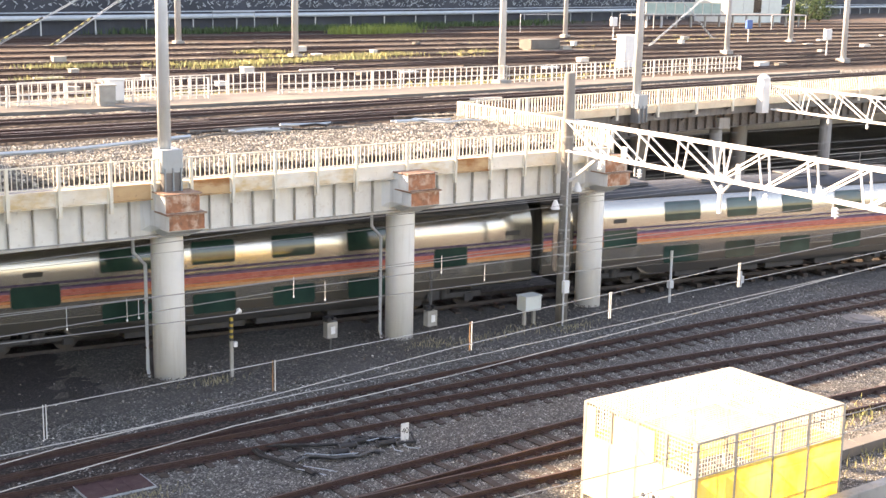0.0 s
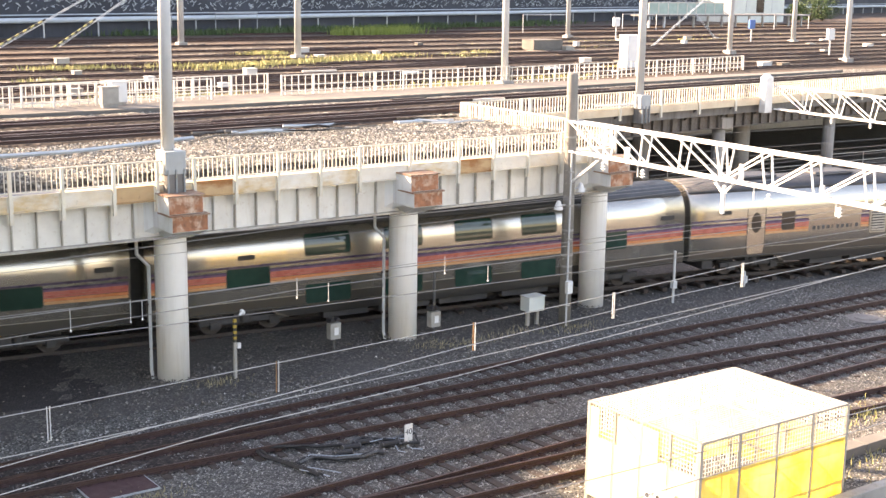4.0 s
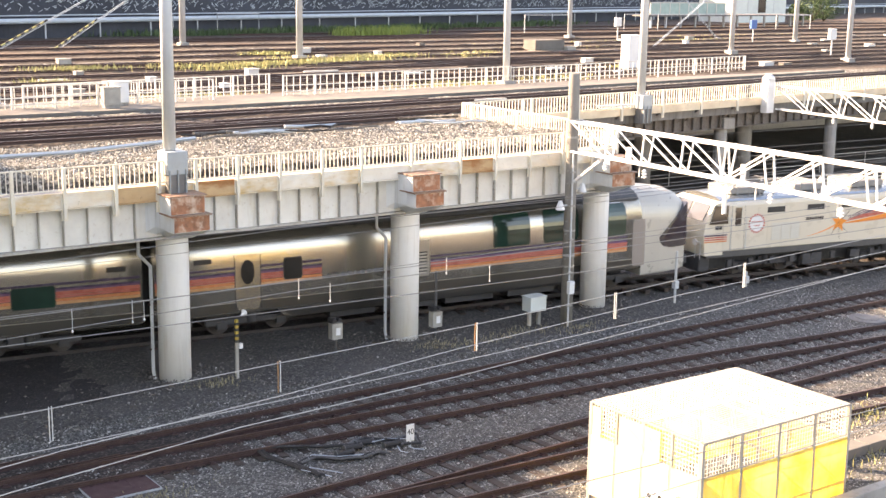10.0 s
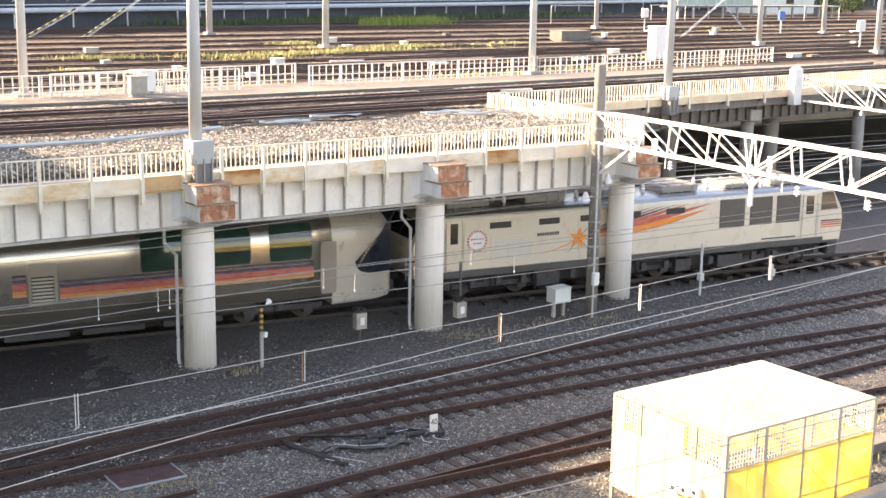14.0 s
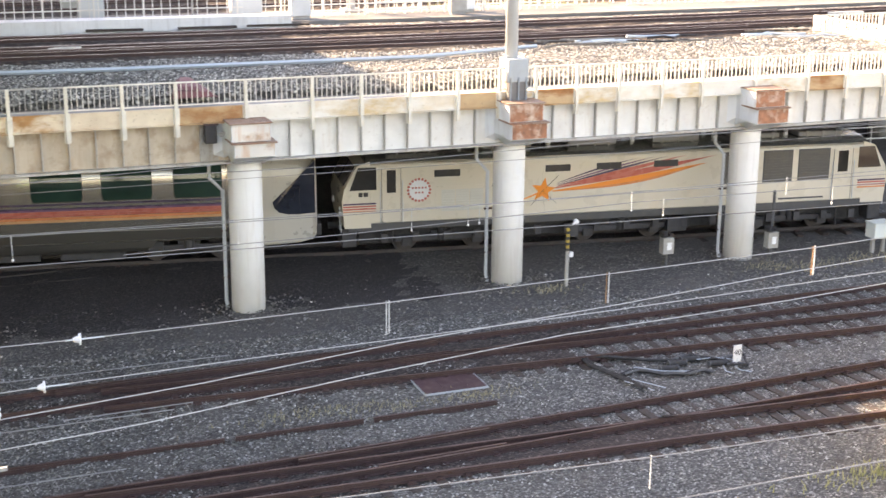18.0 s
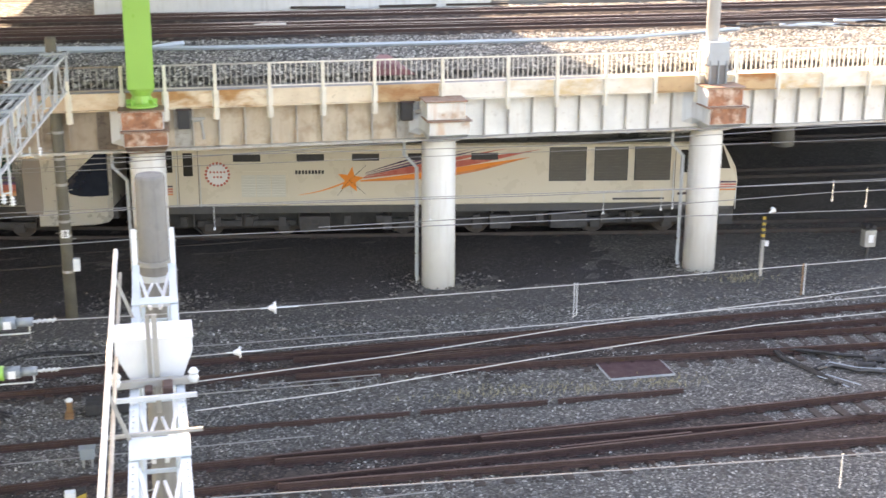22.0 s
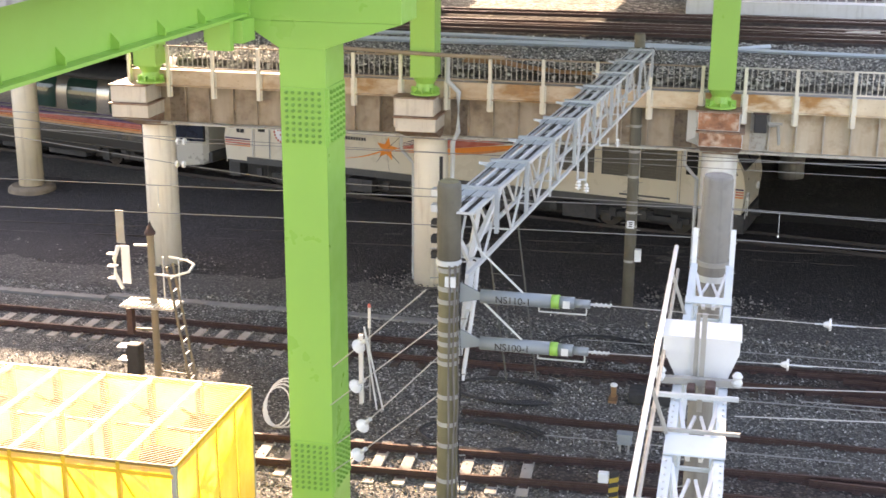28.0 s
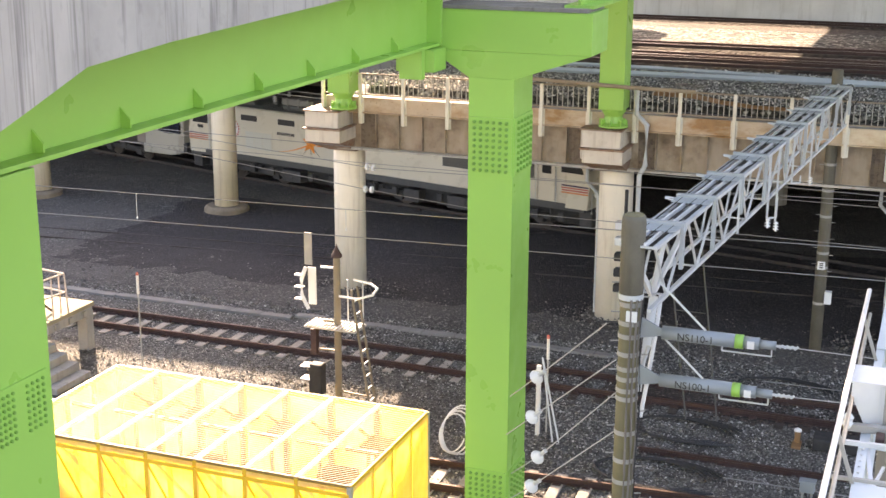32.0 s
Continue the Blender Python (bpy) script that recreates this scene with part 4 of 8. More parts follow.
def sliver(bm, p0, p1, w0, w1, y, bend=0.0, n=10, deep=0.01):
    """A tapering painted streak on the flank, from p0 to p1 as (x, z)."""
    def at(i, w):
        k = i / n
        x, z = p0[0] + (p1[0] - p0[0]) * k, p0[1] + (p1[1] - p0[1]) * k + bend * math.sin(math.pi * k)
        ww = w0 + (w1 - w0) * k
        return x, z + w * ww / 2
    top, bot = [at(i, 1) for i in range(n + 1)], [at(i, -1) for i in range(n + 1)]
    ring = top + bot[::-1]
    return solid(bm, [(a, y + deep, b) for a, b in ring], [(a, y, b) for a, b in ring])


def leaf_streak(p0, p1, w, y, bend, n=14, deep=0.01):
    """A painted streak that swells past its middle and ends in points."""
    rows = []
    for i in range(n + 1):
        k = i / n
        half = 0.5 * w * (0.18 + 0.82 * math.sin(math.pi * min(1.0, k ** 1.15))) * (1 if k < 0.7 else max(0.02, (1 - k) / 0.3) ** 0.6)
        z = p0[1] + (p1[1] - p0[1]) * k + bend * math.sin(math.pi * k)
        rows.append((p0[0] + (p1[0] - p0[0]) * k, z + half, z - half))
    ring = [(x, min(a, 3.02)) for x, a, b in rows] + [(x, min(b, 3.015)) for x, a, b in rows[::-1]]
    return solid(B(), [(a, y + deep, b) for a, b in ring], [(a, y, b) for a, b in ring])


def locomotive():
    ob = thing("electric_locomotive", (0, 0, 0), "cream electric locomotive with an orange star, red streaks and grey underframe", "locomotive", "cars of the train")
    bm = B()
    shell(bm, -8.75, 8.75, LSEC, 4)
    for s in (-1, 1):
        ring = [(s * 8.75, 1.05), (s * 9.62, 1.05), (s * 9.70, 1.9), (s * 9.62, 2.35), (s * 9.2, 3.1), (s * 8.75, 3.24)]
        solid(bm, [(a, -1.42 if z < 2.4 else -1.36, z) for a, z in ring], [(a, 1.42 if z < 2.4 else 1.36, z) for a, z in ring])
    part("body", bm, M["cream"], ob)
    part("sole_band", box(B(), -9.5, 9.5, -1.405, 1.405, 0.95, 1.19), M["locogrey"], ob)
    Y = -1.424
    part("roof", shell(B(), -8.9, 8.9, [(1.30, 3.19), (1.22, 3.28), (0.9, 3.36), (0.4, 3.40)], 3), M["roof"], ob, "pale blue-white roof")
    for x in (-7.2, -4.0, -1.0, 2.0, 5.0, 7.4):
        part("roof_equipment", box(B(), x - 0.9, x + 0.8, -0.85, 0.75, 3.38, 3.66 if x < 4 else 3.56, 0.05), M["roofgear"], ob)
        for k in (-0.6, 0.0, 0.5):
            part("roof_rib", box(B(), x + k, x + k + 0.06, -0.87, 0.77, 3.36, 3.69 if x < 4 else 3.59), M["roofgear"], ob)
    ins = finish(lathe(B(), [(0.07, 0), (0.10, 0.05), (0.06, 0.1), (0.10, 0.15), (0.06, 0.2), (0.05, 0.3)], 8), M["porcelain"])
    for x in (-5.6, -2.5, 0.5, 3.5, 6.2):
        for y in (-0.45, 0.45):
            piece("roof_insulator", ins, ob, (x, y, 3.39))
    for y in (-0.45, 0.45):
        part("roof_bus_bar", bar(B(), (-6.8, y, 3.74), (6.8, y, 3.74), 0.03), M["galv"], ob)
    for x in (-6.4, 6.4):
        p = new("pantograph")
        p.parent = ob
        bm = B()
        for s in (-0.5, 0.5):
            bar(bm, (x - 0.9, s, 3.66), (x + 0.9, s, 3.66), 0.05)
            bar(bm, (x - 0.8, s, 3.70), (x + 0.7, s * 0.9, 3.80), 0.04)
        bar(bm, (x + 0.7, -0.8, 3.83), (x + 0.7, 0.8, 3.83), 0.06)
        part("pantograph_frame", bm, M["locogrey"], p)
    for a, b in ((3.52, 4.67), (4.99, 6.03), (6.3, 7.43)):
        w = new("grille_window")
        w.parent = ob
        part("frame", box(B(), a - 0.03, b + 0.03, Y - 0.006, Y + 0.03, 1.94, 3.06, 0.0), M["locogrey"], w)
        part("pane", box(B(), a, b, Y - 0.014, Y + 0.02, 1.97, 3.03, 0.006), M["intake"], w)
        for k in range(11):
            part("intake_slat", box(B(), a + 0.03, b - 0.03, Y - 0.024, Y - 0.013, 2.0 + k * 0.093, 2.04 + k * 0.093), M["intake"], w)
    for s in (-1, 1):
        d = new("cab_door")
        d.parent = ob
        a, b = (7.62, 8.32) if s > 0 else (-8.38, -7.76)
        part("door_leaf", box(B(), a, b, Y - 0.008, Y + 0.03, 1.22, 3.0, 0.0), M["cream"], d)
        for e in (a - 0.012, b):
            part("door_seam", box(B(), e, e + 0.014, Y - 0.010, Y + 0.02, 1.22, 3.02), M["locogrey"], d)
        part("door_window", box(B(), a + 0.16, b - 0.16, Y - 0.014, Y, 2.2, 2.95, 0.0), M["darkglass"], d)
        for x in (a - 0.06, b + 0.06):
            part("grab_rail", tube(B(), (x, Y - 0.05, 1.2), (x, Y - 0.05, 2.6), 0.015, 6), M["galv"], d)
        bm = B()
        q = [(s * 8.56, 2.32), (s * 9.44, 2.32), (s * 9.15, 3.06), (s * 8.56, 3.06)]
        solid(bm, [(x, Y - 0.014 + max(0, z - 2.42) * 0.012, z) for x, z in q], [(x, -1.2, z) for x, z in q])
        part("cab_side_window", bm, M["darkglass"], ob)
        for y0, y1 in ((-1.15, -0.05), (0.05, 1.15)):
            bm = solid(B(), [(s * 9.60, y0, 2.42), (s * 9.60, y1, 2.42), (s * 9.22, y1, 3.06), (s * 9.22, y0, 3.06)], [(s * 9.63, y0, 2.44), (s * 9.63, y1, 2.44), (s * 9.25, y1, 3.08), (s * 9.25, y0, 3.08)])
            part("windscreen", bm, M["blueglass"], ob)
        for i, m in enumerate(("s_purple", "s_red", "s_red", "s_orange")):
            z = 1.84 - i * 0.085
            part("cab_stripe", box(B(), min(s * 8.58, s * 9.66), max(s * 8.58, s * 9.66), Y - 0.004, Y + 0.01, z, z + 0.05), M[m], ob, STRIPE_NAMES[m])
        for y in (-0.85, 0.85):
            part("headlight", tube(B(), (s * 9.64, y, 1.55), (s * 9.74, y, 1.55), 0.13, 14), M["porcelain"], ob)
        part("buffer_beam", box(B(), min(s * 9.2, s * 9.7), max(s * 9.2, s * 9.7), -1.2, 1.2, 0.35, 1.0, 0.05), M["under"], ob)
        bm = B()
        tube(bm, (s * 9.6, 0, 0.85), (s * 10.0, 0, 0.85), 0.13, 10)
        part("coupler", bm, M["under"], ob)
        bm = B()
        for y in (-1.25, -0.9):
            tube(bm, (s * 9.72, y, 0.9), (s * 9.72, y, 1.6), 0.015, 6)
        bar(bm, (s * 9.72, -1.25, 1.6), (s * 9.72, -0.9, 1.6), 0.03)
        part("front_handrail", bm, M["galv"], ob)
    for a in (-6.64, -4.62, -2.86, -1.07, 0.96):
        part("vent_window", box(B(), a, a + 0.87, Y - 0.010, Y + 0.02, 2.66, 2.89, 0.008), M["dark"], ob)
    lou = part("side_grille", box(B(), -6.60, -4.92, Y - 0.012, Y + 0.02, 1.42, 2.34), M["cream"], ob)
    for k in range(3):
        x = -6.40 + k * 0.48
        part("shutter_panel", box(B(), x, x + 0.45, Y - 0.018, Y - 0.004, 1.50, 2.22), M["shutter"], lou, "pale grey louvred shutter")
        for i in range(8):
            part("grille_slat", box(B(), x + 0.02, x + 0.43, Y - 0.034, Y - 0.015, 1.53 + i * 0.085, 1.575 + i * 0.085), M["shutter"], lou)
    em = part("round_emblem", disc(B(), -7.15, 2.25, 0.38, 0.38, Y - 0.006, 0.02, 28), M["white"], ob, "round white plate ringed with red dots")
    dot = finish(disc(B(), 0, 0, 0.045, 0.045, 0, 0.01, 8), M["s_red"])
    for k in range(20):
        a = 2 * math.pi * k / 20
        piece("dot", dot, em, (-7.15 + 0.365 * math.cos(a), Y - 0.012, 2.25 + 0.365 * math.sin(a)))
    for z, n in ((2.32, 5), (2.16, 3)):
        for i in range(n):
            x = -7.15 + (i - n / 2) * 0.11
            part("emblem_bar", box(B(), x + 0.03, x + 0.09, Y - 0.016, Y - 0.009, z - 0.025, z + 0.035), M["s_red"], em)
    part("star_mark", star(B(), -2.92, 2.04, 0.44, Y - 0.009), M["starpaint"], ob, "orange star")
    bm = B()
    for dx, dz in ((0.55, 0.5), (-0.4, -0.5), (0.1, -0.75), (0.0, 0.75), (0.5, -0.45)):
        sliver(bm, (-2.95, 2.02), (-2.95 + dx, 2.02 + dz), 0.035, 0.012, Y - 0.009, 0, 2)
    part("star_ray", bm, M["dark"], ob)
    for k, (m, p0, p1, w, bend) in enumerate((("s_purple", (-2.45, 2.26), (0.35, 3.0), 0.055, 0.05), ("s_blue", (-2.45, 2.22), (0.95, 3.02), 0.06, 0.03), ("s_purple", (-2.4, 2.19), (1.45, 3.03), 0.075, 0.01),
                                             ("s_red", (-2.45, 2.15), (2.1, 3.04), 0.13, -0.02), ("s_red", (-2.5, 2.10), (3.2, 2.99), 0.20, -0.04),
                                             ("s_orange", (-2.6, 2.0), (2.85, 2.73), 0.24, -0.13), ("starpaint", (-2.6, 2.0), (2.8, 2.74), 0.17, -0.09))):
        part("streak", leaf_streak(p0, p1, w, Y - 0.003 - 0.0012 * k, bend), M[m], ob, {"starpaint": "orange streak"}.get(m) or STRIPE_NAMES[m].replace("stripe", "streak"))
    part("tail_streak", sliver(B(), (-4.6, 1.55), (-3.1, 1.95), 0.01, 0.06, Y - 0.004, -0.06), M["starpaint"], ob)
    for i in range(9):
        part("number_bar", box(B(), -4.68 + i * 0.105, -4.68 + i * 0.105 + 0.075, Y - 0.005, Y + 0.01, 2.24, 2.36), M["dark"], ob)
    part("lettering_bar", box(B(), 5.6, 7.3, Y - 0.005, Y + 0.01, 1.30, 1.36), M["locogrey"], ob)
    bm = B()
    box(bm, -9.15, -9.02, Y - 0.005, Y + 0.01, 2.10, 2.24)
    box(bm, -8.99, -8.84, Y - 0.005, Y + 0.01, 2.10, 2.24)
    part("operator_mark", bm, M["dark"], ob)
    # black block added to keep the space beneath the body dark
    part("centre_sill", box(B(), -9.1, 9.1, -0.85, 0.85, 0.36, 0.96, 0.03), M["black"], ob)
    for x in (-8.0, -4.6, -1.7, 1.7, 4.6, 8.0):
        part("sand_pipe", pipe(B(), [(x, -1.15, 0.92), (x, -1.15, 0.45), (x + 0.2, -0.8, 0.12)], 0.03, 6), M["under"], ob)
    for x0, x1 in ((-4.6, -3.6), (-1.9, -1.6), (1.6, 2.3), (3.6, 4.8)):
        part("underfloor_box", box(B(), x0, x1, -1.3, 1.3, 0.32, 0.8, 0.03), M["under"], ob)
    for x in steps(-8.4, 8.4, 16):
        part("air_pipe_box", box(B(), x, x + 0.22, -1.32, -1.2, 0.5, 0.8), M["under"], ob)
    for x in (-6.3, 0.0, 6.3):
        bogie(ob, x, (-1.2, 1.2))
    return ob


loco = locomotive()
lounge_car = coach("lounge")
cars = [coach("sleeper")]
cars += [copy_thing(cars[0], Matrix.Identity(4)) for _ in range(4)]

# arc length of the locomotive's middle along its line, by the seconds
RUN = [(0, 85.92), (2, 78.23), (3, 74.46), (6, 63.43), (8.5, 54.5), (10, 49.16), (12, 42.14), (13, 38.6), (16, 28.57), (19, 18.76), (20, 15.54), (23, 6.2), (24, 3.12), (27, -5.86), (31, -17.69), (32, -20.6)]
LINE_X = np.linspace(-220, 200, 8401)
LINE_S = np.concatenate(([0.0], np.cumsum(np.hypot(np.diff(LINE_X), np.diff(train_y(LINE_X))))))
LINE_S -= np.interp(0.0, LINE_X, LINE_S)


def on_line(s):
    x = float(np.interp(s, LINE_S, LINE_X))
    slope = (train_y(x + 0.5) - train_y(x - 0.5))
    climb = float(train_rise(x + 8) - train_rise(x - 8)) / 16
    return pose(x, float(train_y(x)), float(train_rise(x)), 0, -math.degrees(math.atan(climb)), math.degrees(math.atan(slope)))


RUN_FIT = np.polyfit([t for t, _ in RUN], [s for _, s in RUN], 5)


def place(t):
    return float(np.polyval(RUN_FIT, t))


def motions():
    """The train backs along its line from the clip's start to its end."""
    for car, behind in [(loco, 0.0), (lounge_car, -21.2)] + [(c, -21.05 - 21.97 * (i + 1)) for i, c in enumerate(cars)]:
        walk(car, [(t, on_line(place(t) + behind)) for t in range(33)])

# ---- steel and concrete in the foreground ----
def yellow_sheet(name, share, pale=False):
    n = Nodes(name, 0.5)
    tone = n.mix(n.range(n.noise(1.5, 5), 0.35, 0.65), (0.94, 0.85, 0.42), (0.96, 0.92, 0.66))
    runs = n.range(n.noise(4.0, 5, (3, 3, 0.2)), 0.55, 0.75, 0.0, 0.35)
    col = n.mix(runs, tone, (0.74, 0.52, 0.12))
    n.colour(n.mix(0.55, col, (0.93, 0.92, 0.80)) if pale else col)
    through_ = n.mix(runs, n.mix(n.range(n.noise(0.9, 4), 0.40, 0.62), (0.97, 0.78, 0.16), (0.98, 0.92, 0.42)), (0.90, 0.56, 0.08))
    tr, mx = n.t.nodes.new("ShaderNodeBsdfTranslucent"), n.t.nodes.new("ShaderNodeMixShader")
    n.link(through_, tr.inputs["Color"])
    mx.inputs[0].default_value = share
    n.link(n.b.outputs[0], mx.inputs[1])
    n.link(tr.outputs[0], mx.inputs[2])
    n.link(mx.outputs[0], n.t.nodes["Material Output"].inputs["Surface"])
    return n.m


M["yellow"] = yellow_sheet("translucent_yellow_sheet", 0.75)
# paler copy for the cage's left side, its sun glare put into the colour
M["palesheet"] = yellow_sheet("sunlit_side_yellow_sheet", 0.45, True)
M["yframe"] = painted("grey_cage_frame", (0.42, 0.40, 0.36), 0.5, 0.3, 0.3)
M["cagebrown"] = painted("dull_brown_cage_steel", (0.24, 0.15, 0.05), 0.6, 0.35, 0.0, (0.12, 0.07, 0.03), 2.0)
M["cageorange"] = painted("orange_yellow_cage_paint", (0.74, 0.46, 0.035), 0.5, 0.25)
M["yellowpaint"] = painted("yellow_warning_paint", (0.42, 0.29, 0.05), 0.5, 0.2)
M["orange"] = painted("orange_marker_paint", (0.26, 0.14, 0.065), 0.5, 0.2)
M["bracketgrey"] = painted("blue_grey_bracket_steel", (0.40, 0.44, 0.46), 0.5, 0.25, 0.0, (0.2, 0.19, 0.18), 1.5, 0.3)
M["gantry"] = painted("dull_galvanised_steel", (0.56, 0.585, 0.60), 0.5, 0.25, 0.05, (0.25, 0.25, 0.25), 2.0)
M["balancer"] = painted("pale_blue_grey_steel", (0.27, 0.31, 0.335), 0.45, 0.2, 0.2)
M["bluegrey"] = painted("pale_blue_grey_plate", (0.56, 0.63, 0.66), 0.5, 0.15)
M["straw"] = painted("pale_straw", (0.36, 0.32, 0.20), 0.85, 0.4)
M["bundle"] = painted("tan_canvas", (0.22, 0.13, 0.04), 0.9, 0.4, 0.0, (0.10, 0.06, 0.02), 2.0)
M["whitemesh"] = painted("white_net", (0.82, 0.80, 0.70), 0.7, 0.1)


def wires_net(bm, corner, u, v, pitch=0.16, r=0.006):
    """A net of thin bars over the parallelogram corner, u, v."""
    corner, u, v = Vector(corner), Vector(u), Vector(v)
    for a, b in ((u, v), (v, u)):
        n = int(b.length / pitch)
        for i in range(1, n):
            p = corner + b * (i / n)
            bar(bm, p, p + a, r * 2)
    return bm


def cage(x0, x1, y0, y1, top, label, lattice, nx):
    """A yellow-clad safety cage on posts; its top is netted."""
    ob = thing("safety_cage", ((x0 + x1) / 2, (y0 + y1) / 2, -0.2), label, "safety cage", "yellow cages beside the track")
    hx, hy, h = (x1 - x0) / 2, (y1 - y0) / 2, top + 0.2
    sheet_top = h - 0.78 if lattice else h - 0.03
    xs, ys = steps(-hx, hx, nx), steps(-hy, hy, 4)
    post = finish(box(B(), -0.035, 0.035, -0.035, 0.035, 0, h, 0.005), M["cageorange" if not lattice else "yframe"])
    corner = finish(box(B(), -0.04, 0.04, -0.05, 0.05, 0, h, 0.005), M["yframe"])
    for x in xs:
        for y in (-hy, hy):
            piece("post", corner if abs(x) == hx else post, ob, (x, y, 0))
    for y in ys[1:-1]:
        for x in (-hx, hx):
            piece("post", post, ob, (x, y, 0))
    for a, b in zip(xs, xs[1:]):
        for y, o in ((-hy, -0.04), (hy, 0.04)):
            part("yellow_panel", box(B(), a + 0.04, b - 0.04, y + o - 0.004, y + o + 0.004, 0.35, sheet_top), M["yellow"], ob)
    for a, b in zip(ys, ys[1:]):
        for x, o in ((-hx, -0.04), (hx, 0.04)):
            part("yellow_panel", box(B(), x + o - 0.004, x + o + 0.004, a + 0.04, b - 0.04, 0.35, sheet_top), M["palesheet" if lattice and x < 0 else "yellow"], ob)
    for z in (h, sheet_top - 0.02, 0.75):
        for y in (-hy, hy):
            part("rail_bar", bar(B(), (-hx, y, z), (hx, y, z), 0.05), M["yframe" if lattice else "cagebrown" if z == h and y < 0 else "cageorange"], ob)
        for x in (-hx, hx):
            part("rail_bar", bar(B(), (x, -hy, z), (x, hy, z), 0.05), M["yframe" if lattice else "cageorange"], ob)
    if not lattice:
        for a, b in zip(xs, xs[1:]):
            part("brace", bar(B(), (b, -hy - 0.058, 0.8), (a, -hy - 0.058, sheet_top - 0.1), 0.02, 0.035), M["cageorange"], ob)
            m_ = (a + b) / 2
            part("sheet_fold", box(B(), m_ - 0.06, m_ + 0.06, -hy - 0.052, -hy - 0.045, 0.35, sheet_top), M["yellow"], ob)
        part("hem", box(B(), -hx, hx, -hy - 0.058, -hy - 0.048, 0.78, 1.05), M["cageorange"], ob, "darker orange hem of the sheet")
        part("hem", box(B(), -hx, hx, -hy - 0.058, -hy - 0.048, sheet_top - 0.16, sheet_top - 0.09), M["cageorange"], ob)
    for x in xs[1:-1]:
        part("roof_beam", bar(B(), (x, -hy, h), (x, hy, h), 0.036 if lattice else 0.062), M["white"], ob)
    for y in ys[1:-1] if lattice else ():
        part("roof_beam", bar(B(), (-hx, y, h), (hx, y, h), 0.015), M["white"], ob)
    if not lattice:
        for i, (a, b) in enumerate(zip(xs, xs[1:])):
            part("purlin", bar(B(), (a + 0.05, 0.1, h - 0.22), (b - 0.3 + 0.2 * (i % 2), 0.1, h - 0.22), 0.07), M["cagebrown"], ob, "brown steel purlin under the net")
        for i, x in enumerate(xs[1:-1]):
            part("back_post", box(B(), x - 0.05, x + 0.05, hy - 0.16, hy - 0.06, 0.1, h - 0.06), M["cagebrown"], ob)
            part("knee_brace", bar(B(), (x + 0.02, hy - 0.12, h - 0.75), (x + 0.02, hy - 0.95, h - 0.12), 0.05), M["cagebrown"], ob)
            part("hanger", bar(B(), (x + 0.5, 0.1, h - 0.2), (x + 0.5, 0.1, h - 0.95), 0.06), M["cagebrown"], ob)
            part("mesh_ledge", box(B(), x - 0.12, x + 0.4, hy - 0.4 - 0.3 * (i % 2), hy - 0.1, h - 0.62, h - 0.58), M["cagebrown"], ob)
    net = wires_net(B(), (-hx, -hy, h + 0.03), (2 * hx, 0, 0), (0, 2 * hy, 0), 0.10 if lattice else 0.5, 0.004 if lattice else 0.0045)
    if not lattice:
        net.free()
        net, k = B(), -2 * hy
        while k < 2 * hx:
            a, b = max(k, 0), min(k + 2 * hy, 2 * hx)
            bar(net, (a - hx, a - k - hy, h + 0.039), (b - hx, b - k - hy, h + 0.039), 0.0075)
            k += 0.115
    part("roof_net", net, M["whitemesh"], ob, "white netting over the top")
    if lattice:
        for y0, y1 in ((-hy * 0.3, hy * 0.45), (hy * 0.8, hy)):
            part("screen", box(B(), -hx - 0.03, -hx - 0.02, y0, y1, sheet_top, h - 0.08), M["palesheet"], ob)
        for c, u in (((-hx, -hy), (2 * hx, 0)), ((-hx, hy), (2 * hx, 0)), ((-hx, -hy), (0, 2 * hy)), ((hx, -hy), (0, 2 * hy))):
            part("side_net", wires_net(B(), (c[0], c[1], sheet_top), (u[0], u[1], 0), (0, 0, h - sheet_top), 0.09, 0.006), M["whitemesh"], ob)
    for i in range(0 if lattice else 9):
        x = -hx + 0.5 + (2 * hx - 1.3) * i / 8
        part("stored_timber", bar(B(), (x, -hy + 0.3, 0.45 + 0.15 * (i % 3)), (x + 0.25 * (i % 3 - 1), hy - 0.4, 0.5 + 0.15 * (i % 3)), 0.16), M["straw" if i % 2 else "cageorange"], ob)
    if not lattice:
        for i, x in enumerate(xs[:-1]):
            y = -hy + 0.7 + 0.8 * (i % 3)
            part("stored_bundle", box(B(), x + 0.15, x + 0.85, y, y + 0.55, 0.5, 1.35 + 0.2 * (i % 2), 0.06), M["bundle"], ob, "tan bundle stored in the cage")
    return ob


cage(19.96, 24.85, 18.05, 21.5, 2.4, "yellow-clad steel safety cage with white netting on top", True, 4)
for i in range(3):
    ob = thing("lock_box", (19.86, 18.75 + 0.32 * i, 0.95 - 0.05 * i), "small white switch box with a black dial on the cage", "switch box", "switch boxes on the cage")
    part("case", box(B(), -0.06, 0.06, -0.13, 0.13, -0.12, 0.12, 0.012), M["white"], ob)
    part("dial", tube(B(), (-0.061, 0, 0), (-0.08, 0, 0), 0.05, 12), M["black"], ob)
cage(-15.3, -8.45, 18.0, 21.45, 2.4, "long translucent yellow cage with a netted open top", False, 7)


